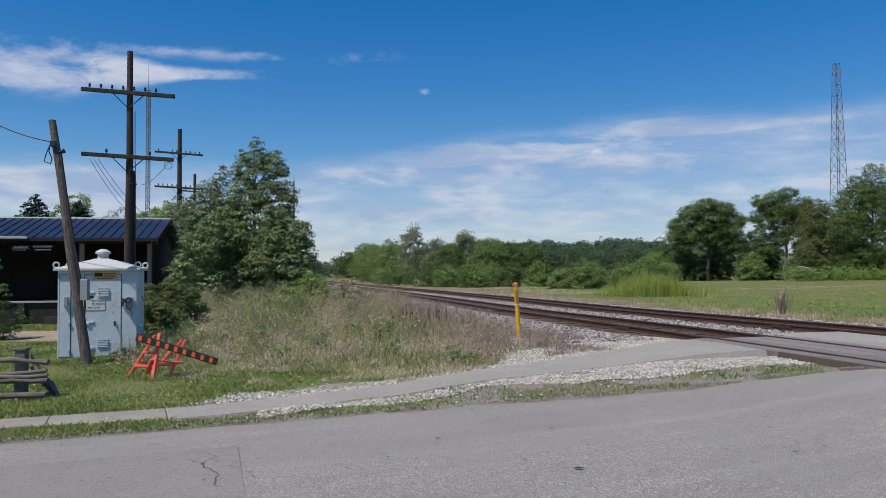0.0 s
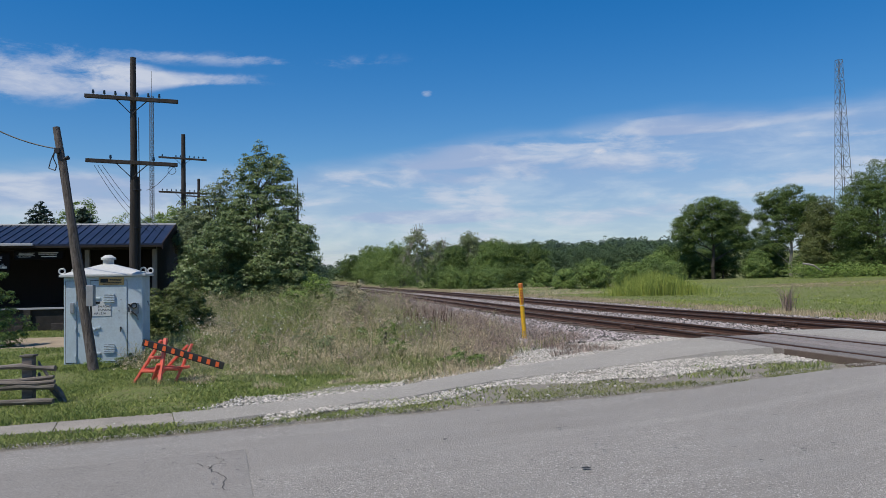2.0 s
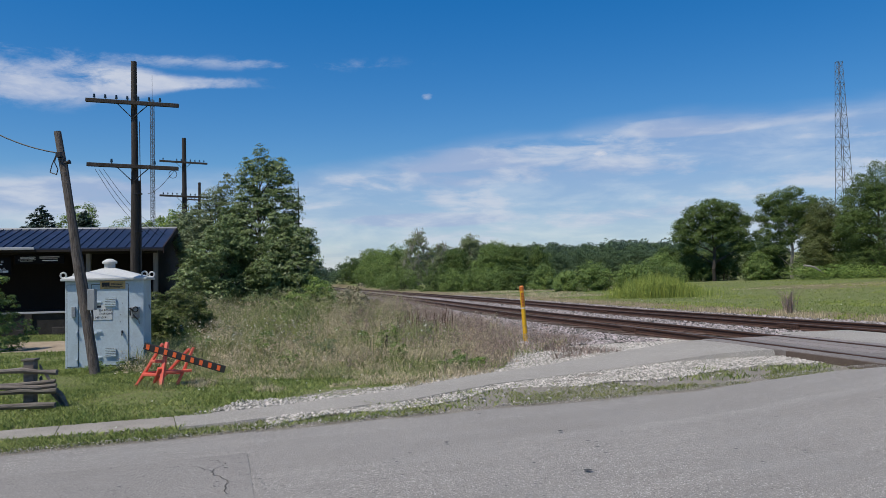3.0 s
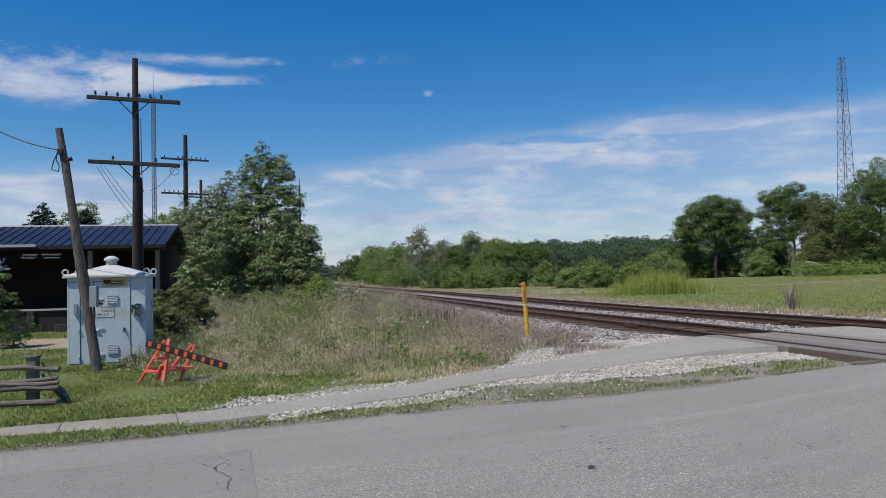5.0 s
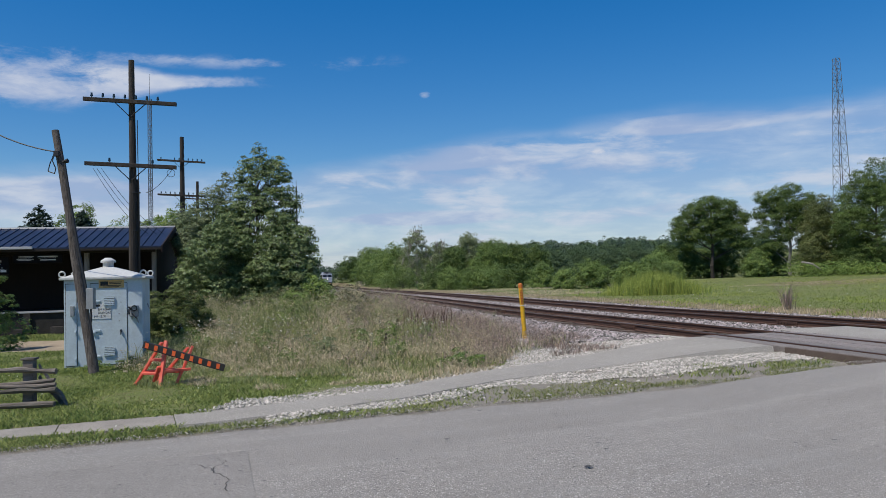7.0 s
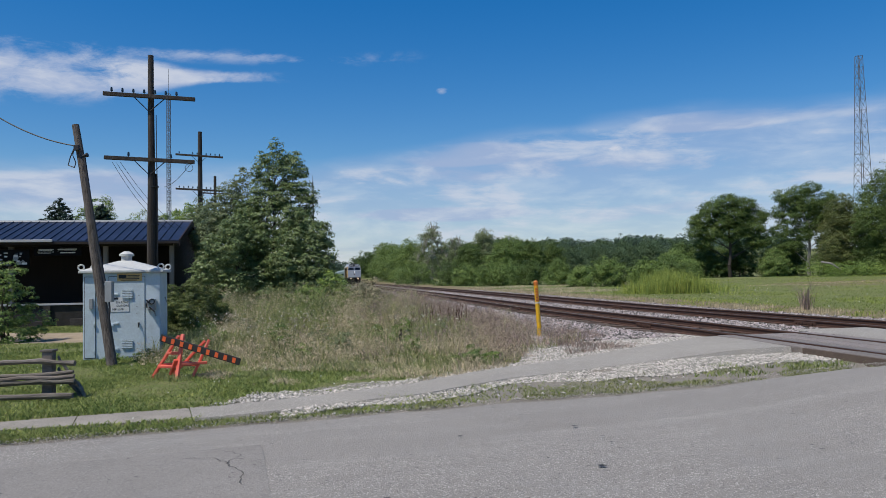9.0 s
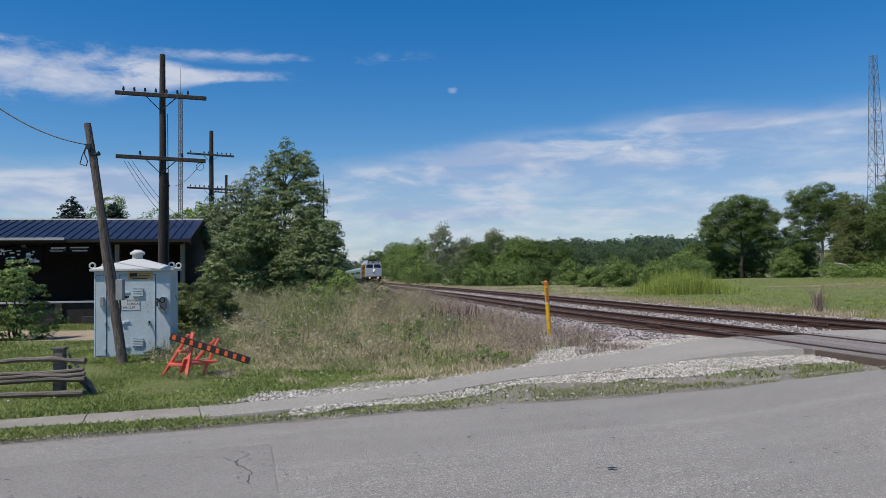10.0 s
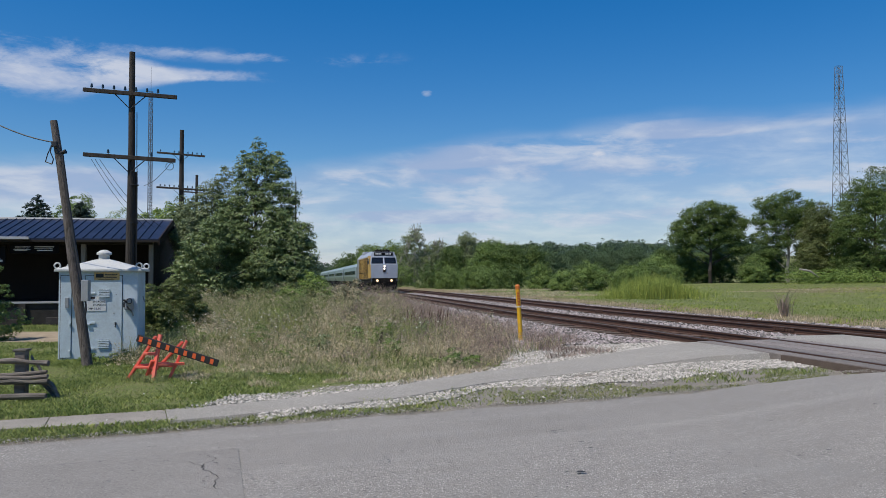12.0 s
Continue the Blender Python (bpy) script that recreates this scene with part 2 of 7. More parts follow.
PATHWAY = mat("path_asphalt", (0.375, 0.348, 0.310), (0.305, 0.282, 0.25), 0.7, 0.92, bump=0.8, fine=42, fleck=(0.60, 0.57, 0.51), pit=(0.20, 0.185, 0.165), stain=(0.30, 0.275, 0.235), stain_scale=1.6, stain_amount=0.6, spec=0.2)
TIMBER = mat("pale_grey_post", (0.27, 0.245, 0.22), (0.19, 0.17, 0.15), 4, 0.9, bump=0.4, fine=30, stretch=(5, 5, 0.5))
CONCRETE = mat("old_concrete", (0.38, 0.342, 0.292), (0.27, 0.242, 0.205), 1.6, 0.9, bump=0.5, fine=45, pit=(0.13, 0.115, 0.095), stain=(0.16, 0.145, 0.115), stain_scale=2.2, stain_amount=0.7, vary=0.10)
STONE = mat("limestone_gravel", (0.52, 0.487, 0.432), (0.32, 0.298, 0.262), 9, 0.9, bump=0.2, fine=70, island=0.6)
BALLAST = mat("ballast_stone", (0.37, 0.335, 0.32), (0.19, 0.163, 0.152), 7, 0.92, bump=0.2, fine=60, island=0.85)
BEDSTONE = mat("dusty_ballast_bed", (0.20, 0.168, 0.150), (0.11, 0.088, 0.076), 7, 0.95, bump=0.5, fine=30)
RUSTSTONE = mat("rust_stained_stone", (0.185, 0.120, 0.090), (0.085, 0.058, 0.046), 7, 0.92, bump=0.2, fine=60, island=0.8)
RAIL = mat("rusty_rail", (0.105, 0.050, 0.032), (0.07, 0.038, 0.028), 4, 0.75, 0.2, 0.3, 50)
RAILTOP = mat("polished_rail_head", (0.13, 0.105, 0.095), (0.10, 0.075, 0.065), 3, 0.6, 0.3, 0.05, 40)
TIE = mat("creosoted_tie", (0.085, 0.062, 0.048), (0.13, 0.095, 0.07), 5, 0.9, bump=0.5, fine=50, stretch=(1, 1, 1), vary=0.3)
PLANK = mat("crossing_timber", (0.215, 0.185, 0.168), (0.31, 0.272, 0.248), 3, 0.9, bump=0.9, fine=26, pit=(0.06, 0.05, 0.045), stretch=(6, 1, 6), vary=0.18)
POLE = mat("weathered_pole", (0.055, 0.045, 0.038), (0.026, 0.020, 0.017), 5, 0.9, bump=0.8, fine=24, pit=(0.010, 0.008, 0.007), stretch=(4, 4, 0.35), stain=(0.115, 0.10, 0.088), stain_scale=2.0, stain_amount=0.4)
GREYWOOD = mat("grey_weathered_wood", (0.175, 0.152, 0.133), (0.050, 0.041, 0.034), 8, 0.92, bump=0.8, fine=24, pit=(0.015, 0.012, 0.010), stretch=(4, 4, 0.5), vary=0.2)
FENCEWOOD = mat("split_rail_wood", (0.25, 0.222, 0.19), (0.10, 0.084, 0.068), 4, 0.92, bump=0.7, fine=35, stretch=(0.5, 5, 5), vary=0.25)
CABINET = mat("grey_blue_enamel", (0.57, 0.655, 0.70), (0.53, 0.615, 0.665), 1.3, 0.5, bump=0.04, fine=25, stain=(0.34, 0.36, 0.36), stain_scale=2.5, stain_amount=0.35)
CABROOF = mat("pale_roof_enamel", (0.60, 0.60, 0.57), (0.54, 0.545, 0.53), 1.3, 0.5, bump=0.04, fine=25, stain=(0.42, 0.40, 0.36), stain_scale=3, stain_amount=0.3)
GALV = mat("galvanised_steel", (0.36, 0.37, 0.38), (0.29, 0.30, 0.31), 6, 0.6, 0.3, 0.08, 40)
MASTSTEEL = mat("dull_mast_steel", (0.13, 0.14, 0.16), (0.10, 0.11, 0.125), 2, 0.7, 0.2, 0.0)
DARKSTEEL = mat("dark_steel", (0.05, 0.05, 0.055), (0.03, 0.03, 0.033), 6, 0.6, 0.5, 0.1, 40)
# black for rubber parts, and for the painted shade behind the louvres
SHADOWGAP = mat("rubber_and_shade_black", (0.02, 0.02, 0.02), rough=0.8, bump=0.1)
ORANGE = mat("faded_orange_plastic", (0.86, 0.125, 0.078), (0.80, 0.17, 0.115), 3, 0.55, bump=0.05, stain=(0.70, 0.28, 0.20), stain_scale=4, stain_amount=0.4)
STRIPE = mat("orange_reflective_film", (0.90, 0.16, 0.04), (0.80, 0.13, 0.035), 5, 0.4, bump=0.03)
BLACKPL = mat("black_board", (0.022, 0.020, 0.020), (0.035, 0.03, 0.028), 4, 0.55, bump=0.05)
YELLOW = mat("yellow_marker_plastic", (0.80, 0.46, 0.015), (0.74, 0.40, 0.012), 4, 0.45, bump=0.04, stain=(0.55, 0.33, 0.06), stain_scale=5, stain_amount=0.4)
ORANGECAP = mat("orange_cap", (0.74, 0.20, 0.03), rough=0.5, bump=0.03)
ROOFBLUE = mat("blue_steel_roof", (0.026, 0.033, 0.062), (0.021, 0.027, 0.050), 1.2, 0.42, 0.1, 0.05, 20, stain=(0.05, 0.06, 0.12), stain_scale=1.5, stain_amount=0.4, spec=0.22)
# near-black stone: the shade on the dock is put into its colour
DOCKSTONE = mat("shade_dark_dock_stone", (0.045, 0.040, 0.036), (0.022, 0.019, 0.017), 5, 0.9, bump=0.6, fine=20, vary=0.4)
# near-black boards: the open shed's inner shade is part of this colour
SHEDWOOD = mat("near_black_boards", (0.014, 0.010, 0.009), (0.020, 0.014, 0.011), 3, 0.85, bump=0.4, fine=30, stretch=(5, 5, 0.4), vary=0.2)
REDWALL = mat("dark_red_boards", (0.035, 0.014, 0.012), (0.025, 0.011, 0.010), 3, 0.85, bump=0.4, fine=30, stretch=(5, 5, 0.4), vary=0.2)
FLASH = mat("pale_flashing", (0.50, 0.50, 0.50), (0.42, 0.42, 0.43), 3, 0.5, 0.2, 0.05)
BLACKSIGN = mat("black_sign", (0.008, 0.008, 0.010), rough=0.9, bump=0.03, spec=0.15)
WHITEPAINT = mat("white_lettering", (0.72, 0.72, 0.70), (0.62, 0.62, 0.60), 9, 0.6, bump=0.03)
PLATE = mat("white_notice_plate", (0.70, 0.71, 0.70), (0.64, 0.65, 0.65), 5, 0.5, bump=0.03)
AMBER = mat("amber_notice", (0.72, 0.47, 0.18), (0.66, 0.42, 0.16), 6, 0.5, bump=0.02)
INK = mat("black_ink", (0.02, 0.02, 0.022), rough=0.6, bump=0.0)
REDINK = mat("orange_red_ink", (0.55, 0.12, 0.03), rough=0.6, bump=0.0)
WIRE = mat("black_cable", (0.015, 0.015, 0.016), rough=0.6, bump=0.0)
GLASSINS = mat("dark_glass_insulator", (0.03, 0.05, 0.06), (0.02, 0.03, 0.04), 4, 0.15, bump=0.0)
BARK = mat("brown_bark", (0.13, 0.105, 0.08), (0.07, 0.055, 0.043), 6, 0.95, bump=0.8, fine=25, stretch=(3, 3, 0.6))
DARKBARK = mat("dark_maple_bark", (0.065, 0.054, 0.045), (0.035, 0.029, 0.024), 6, 0.95, bump=0.8, fine=25, stretch=(3, 3, 0.6))
PALEBARK = mat("dead_pale_wood", (0.44, 0.41, 0.37), (0.28, 0.255, 0.225), 5, 0.9, bump=0.5, fine=25, stretch=(3, 3, 0.6))


def leaf(name, a, b, amount=0.40, gloss=0.30):
    return mat(name, a, b, 0.7, 0.42, bump=0.0, fine=8, island=amount, spec=gloss, lucent=0.12)


LEAF_POPLAR = leaf("poplar_leaves", (0.215, 0.280, 0.105), (0.125, 0.185, 0.064), 0.45, 0.36)
LEAF_WILLOW = leaf("willow_leaves", (0.225, 0.270, 0.130), (0.150, 0.195, 0.086), 0.45, 0.34)
LEAF_DARK = leaf("dark_maple_leaves", (0.150, 0.210, 0.058), (0.075, 0.125, 0.035), 0.36, 0.14)
LEAF_MID = leaf("ash_leaves", (0.220, 0.305, 0.080), (0.130, 0.200, 0.056), 0.36, 0.18)
LEAF_GREY = leaf("grey_green_leaves", (0.255, 0.300, 0.150), (0.175, 0.220, 0.100), 0.36, 0.18)
LEAF_LIGHT = leaf("light_green_leaves", (0.230, 0.320, 0.070), (0.150, 0.235, 0.050))
LEAF_BROWN = leaf("browning_leaves", (0.50, 0.44, 0.29), (0.17, 0.185, 0.085), 0.7)
LEAF_OLIVE = leaf("olive_leaves", (0.165, 0.190, 0.058), (0.095, 0.125, 0.038))
NEEDLE = leaf("spruce_needles", (0.045, 0.070, 0.045), (0.030, 0.050, 0.035))
JUNIPER = leaf("juniper_needles", (0.175, 0.212, 0.058), (0.095, 0.130, 0.037))
# LEAF_FAR and LEAF_FARBLUE have distance haze mixed into their colour
LEAF_FAR = leaf("hazed_far_leaves", (0.125, 0.180, 0.092), (0.085, 0.132, 0.066), 0.16, 0.08)
LEAF_FARBLUE = leaf("hazed_blue_green_leaves", (0.100, 0.150, 0.105), (0.070, 0.110, 0.078), 0.16, 0.08)
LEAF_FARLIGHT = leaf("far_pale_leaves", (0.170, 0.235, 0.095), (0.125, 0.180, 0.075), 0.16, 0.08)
GRASS = mat("lawn_blades", (0.305, 0.355, 0.108), (0.175, 0.238, 0.064), 0.9, 0.6, bump=0, fine=9, island=0.45, spec=0.25, lucent=0.3)
VERGE = mat("verge_blades", (0.275, 0.295, 0.112), (0.170, 0.208, 0.068), 0.9, 0.7, bump=0, fine=9, island=0.45, spec=0.2, lucent=0.25)
DRYGRASS = mat("dry_stalks", (0.64, 0.54, 0.37), (0.50, 0.43, 0.27), 0.8, 0.8, bump=0, fine=9, island=0.45, spec=0.2, lucent=0.2)
MAUVE = mat("dry_brown_seedheads", (0.42, 0.33, 0.275), (0.29, 0.225, 0.185), 0.9, 0.85, bump=0, fine=9, island=0.45, spec=0.2, lucent=0.2)
WEED = mat("green_weed_stems", (0.265, 0.315, 0.115), (0.36, 0.365, 0.17), 0.8, 0.7, bump=0, fine=9, island=0.45, spec=0.2, lucent=0.25)
GOLDROD = mat("yellow_green_weeds", (0.36, 0.43, 0.10), (0.27, 0.33, 0.08), 0.8, 0.7, bump=0, fine=9, island=0.4, spec=0.2, lucent=0.25)
FIELD = mat("field_grass", (0.185, 0.272, 0.062), (0.250, 0.292, 0.086), 0.22, 0.75, bump=0, fine=9, island=0.40, spec=0.2, lucent=0.25)
FLOWER = mat("white_umbels", (0.60, 0.60, 0.52), (0.48, 0.49, 0.40), 6, 0.8, bump=0, island=0.2)


# ---------- building blocks ----------
def part(name, bm, material, parent=None, label="", smooth=False):
    me = bpy.data.meshes.new(name)
    bm.to_mesh(me)
    bm.free()
    me.materials.append(material)
    if smooth:
        for p in me.polygons:
            p.use_smooth = True
    ob = new(name, me)
    ob.parent = parent
    return tagged(ob, label)


def thing(name, label, category, m=None, group="", kind=""):
    ob = new(name)
    if m is not None:
        ob.matrix_basis = m
    return tagged(ob, label, category, group, kind)


def soup(name, verts, faces, material, parent=None):
    """One mesh from numpy arrays of corners and of triangles or quads."""
    me = bpy.data.meshes.new(name)
    k = faces.shape[1]
    me.vertices.add(len(verts))
    me.vertices.foreach_set("co", np.asarray(verts, np.float32).ravel())
    me.loops.add(faces.size)
    me.loops.foreach_set("vertex_index", faces.astype(np.int32).ravel())
    me.polygons.add(len(faces))
    me.polygons.foreach_set("loop_start", np.arange(0, faces.size, k, dtype=np.int32))
    me.polygons.foreach_set("loop_total", np.full(len(faces), k, dtype=np.int32))
    me.update(calc_edges=True)
    me.materials.append(material)
    ob = new(name, me)
    ob.parent = parent
    return ob


def box(bm, x0, y0, z0, x1, y1, z1, bevel=0.0, m=None):
    made = bmesh.ops.create_cube(bm, size=1.0)["verts"]
    for v in made:
        v.co = Vector((x0 + (v.co.x + 0.5) * (x1 - x0), y0 + (v.co.y + 0.5) * (y1 - y0), z0 + (v.co.z + 0.5) * (z1 - z0)))
    if bevel:
        edges = list({e for v in made for e in v.link_edges})
        got = bmesh.ops.bevel(bm, geom=edges, offset=bevel, segments=2, affect="EDGES", profile=0.6)
        made = list({v for f in got["faces"] for v in f.verts} | {v for v in made if v.is_valid})
    if m is not None:
        bmesh.ops.transform(bm, matrix=m, verts=made)
    return bm


def boxed(*a, **k):
    return box(bmesh.new(), *a, **k)


def rod(bm, p0, p1, r0, r1=None, seg=10, wobble=0.0):
    """A tapered rod from p0 to p1, with caps."""
    p0, p1 = Vector(p0), Vector(p1)
    r1 = r0 if r1 is None else r1
    d = p1 - p0
    q = d.to_track_quat("Z", "Y").to_matrix()
    rings = []
    steps = 6 if wobble else 1
    for i in range(steps + 1):
        f = i / steps
        c = p0 + d * f
        if wobble and 0 < i < steps:
            c = c + Vector((random.uniform(-wobble, wobble), random.uniform(-wobble, wobble), 0))
        r = r0 + (r1 - r0) * f
        rings.append([bm.verts.new(c + q @ Vector((math.cos(a) * r, math.sin(a) * r, 0))) for a in [2 * math.pi * j / seg for j in range(seg)]])
    for a, b in zip(rings, rings[1:]):
        for j in range(seg):
            bm.faces.new((a[j], a[(j + 1) % seg], b[(j + 1) % seg], b[j]))
    bm.faces.new(rings[0][::-1])
    bm.faces.new(rings[-1])
    return bm


def tube(bm, pts, r, seg=6):
    for a, b in zip(pts, pts[1:]):
        rod(bm, a, b, r, seg=seg)
    return bm


def ring(bm, c, radius, r, m=None, seg=16, sides=8):
    """An upright ring in the xz plane."""
    loops = []
    for i in range(seg):
        a = 2 * math.pi * i / seg
        o = Vector((math.cos(a), 0, math.sin(a)))
        loops.append([bm.verts.new(Vector(c) + o * (radius + r * math.cos(b)) + Vector((0, 1, 0)) * (r * math.sin(b))) for b in [2 * math.pi * j / sides for j in range(sides)]])
    for i in range(seg):
        a, b = loops[i], loops[(i + 1) % seg]
        for j in range(sides):
            bm.faces.new((a[j], b[j], b[(j + 1) % sides], a[(j + 1) % sides]))
    return bm


def sheet(bm, rows):
    """Quads over a grid of points."""
    vs = [[bm.verts.new(p) for p in r] for r in rows]
    for a, b in zip(vs, vs[1:]):
        for i in range(len(a) - 1):
            bm.faces.new((a[i], a[i + 1], b[i + 1], b[i]))
    return bm


# ---------- the lie of the land ----------
TX, TS, GAP = 10.15, 0.205, 4.49          # near track: x = TX - TS * y; the far one lies GAP further in x
TL = math.hypot(1, TS)
TURN = math.degrees(math.atan(TS))         # the railway's turn to the left of +y
RY = (-60, 0, 12, 20, 32, 52, 81, 155, 450, 3000)
RZ = (0.28, 0.27, 0.25, 0.20, 0.08, 0.0, -0.16, -0.62, -2.2, -2.2)


def rail_z(y):
    return np.interp(y, RY, RZ)


def step(lo, hi, v):
    t = np.clip((v - lo) / (hi - lo), 0, 1)
    return t * t * (3 - 2 * t)


def aside(x, y):
    """Distance to the left of the near track's middle."""
    return (TX - TS * y - x) / TL


def road_v(x, y):
    """Distance beyond the road's far edge."""
    return (y - 9.32 - 0.4 * x) / 1.077


def verge_v(x, y):
    """Distance beyond the road's edge where it swings in towards the crossing."""
    s = (x + (y - 9.32) * 0.4) / 1.077
    return road_v(x, y) + 0.115 * np.clip(s - 1, 0, 9)


def path_mid(x):
    return np.interp(x, (-30, -5.1, -3.3, -2.4, -1.4, -0.7, 0.6, 1.65, 3.35, 4.7, 5.9, 7, 9, 30), (-2.3, 8.50, 9.08, 9.52, 10.1, 10.55, 12.0, 12.78, 13.85, 14.4, 14.8, 15.2, 15.7, 23))


def height(x, y):
    x, y = np.asarray(x, float), np.asarray(y, float)
    u, zr = aside(x, y), rail_z(y)
    near = 1 - step(17.2, 19.0, y + 0.3 * (x - 6.5))
    top = zr - 0.20 + 0.06 * near
    base = np.minimum(0.0, zr - 0.12)
    left = base + (top - base) * step(6.5, 2.0, u)
    far = np.hypot(x, y)
    rise = 0.05 + 0.75 * step(9, 55, -u) * step(15, 70, y) + 12.0 * step(190, 440, far) * step(-40, 60, x + 0.1 * y)
    right = top + (zr - 0.1 + rise - top) * step(-6.6, -9.5, u)
    return np.where(u > -4, left, right)


def build_ground():
    ang = np.radians(np.concatenate([np.arange(-48, 44, 0.4), np.arange(44, 312, 4.0)]))
    rad = np.concatenate([[0.05, 1.0, 2.0, 3.0, 4.0], np.geomspace(4.5, 40, 190), np.geomspace(41, 3500, 90)])
    a, r = np.meshgrid(ang, rad)
    x, y = np.sin(a) * r, np.cos(a) * r
    z = height(x, y)
    v = road_v(x, y)
    z = z + 0.025 * np.sin(x * 2.1 + 1.3 * np.sin(y)) * np.cos(y * 1.7) * step(0.3, 2.0, v) * step(1, 5, aside(x, y))
    z = np.where(v < 0.15, z - 0.03, z)
    pv = y - path_mid(x)
    on_path = (np.abs(pv) < 0.8) & (v > -0.3)
    z = np.where(on_path & (aside(x, y) > -2.5), z - 0.03, z)
    u = aside(x, y)
    # zones: r gravel, g dry growth, b bare earth
    side = np.interp(x, (-3.4, -1.4, 0.6, 1.62, 3.35, 4.7, 6.0), (0.45, 0.5, 0.6, 0.7, 0.9, 1.05, 1.25))
    gravel = step(0.45, 0.05, np.abs(pv) - side * np.where(pv > 0, 1.0, 1.35) - np.where(pv > 0, 0.5, 0.0)) * step(-4.2, -1.6, x) * (u > 0.5)
    gravel = np.maximum(gravel, step(-7.2, -6.0, u) * step(4.2, 2.6, u) * step(8, 14, y))
    gravel = np.maximum(gravel, step(0.5, 0.0, v) * step(-1.0, 0.0, v) * 0.7)
    gravel = np.where((pv < -0.3) & (v > -1.5) & (u > 0.5) & (x > -3.5), np.maximum(gravel, 0.32 + 0.34 * step(-3, 1, x)), gravel)
    gravel = np.where((v < 1.8) & (u < 3.2) & (v > -1.5), np.maximum(gravel, 0.75), gravel)
    gravel = np.maximum(gravel, 0.62 * step(0.6, 1.6, x) * step(19.5, 18.0, y) * (pv > 0) * (u > 0.5))
    dry = step(13.8, 16.0, y + 0.15 * x) * step(-6.5, -3.5, x) * step(0.5, 2.2, u) * step(130, 80, y) * step(14, 9, u) * 0.9 * (1 - 0.6 * step(0.8, 1.8, x) * step(19.5, 18.0, y))
    dry = np.maximum(dry, step(-6.5, -7.3, u) * step(-12, -8.5, u) * 0.85)
    dry = np.maximum(dry, 0.62 * step(50, 58, y) * step(72, 66, y) * step(20, 30, x))
    earth = step(2.5, 1.5, np.abs(y - (21.9 + 0.1 * x))) * step(-9.0, -11.0, x)
    zone = np.stack([gravel, dry, earth, np.ones_like(x)], -1).reshape(-1, 4)
    verts = np.stack([x, y, z], -1).reshape(-1, 3)
    na, nr = len(ang), len(rad)
    i = np.arange(nr - 1)[:, None] * na + np.arange(na)[None]
    j = np.arange(nr - 1)[:, None] * na + (np.arange(na)[None] + 1) % na
    faces = np.stack([i, j, j + na, i + na], -1).reshape(-1, 4)
    ob = soup("ground", verts, faces[:, ::-1], GROUND)
    ob.data.color_attributes.new("zone", "FLOAT_COLOR", "POINT").data.foreach_set("color", zone.astype(np.float32).ravel())
    for p in ob.data.polygons:
        p.use_smooth = True
    tagged(ob, "rough grass, gravel and dry weeds beside the railway", "ground", kind="structure")


build_ground()


def road_point(s, v, lift=0.0):
    """A point s along the road from abreast of the camera, v beyond its far edge; the road ramps up to the rails."""
    v = v - 0.115 * min(max(s - 1, 0), 9)
    x, y = (s * 1 - v * 0.4) / 1.077, 9.32 + (s * 0.4 + v * 1.0) / 1.077
    h, u = float(height(x, y)), float(aside(x, y))
    ramp = float(step(4.8, 1.25, u) * step(-12, -7, u))
    return Vector((x, y, h + (float(rail_z(y)) - 0.045 - h) * ramp + lift))


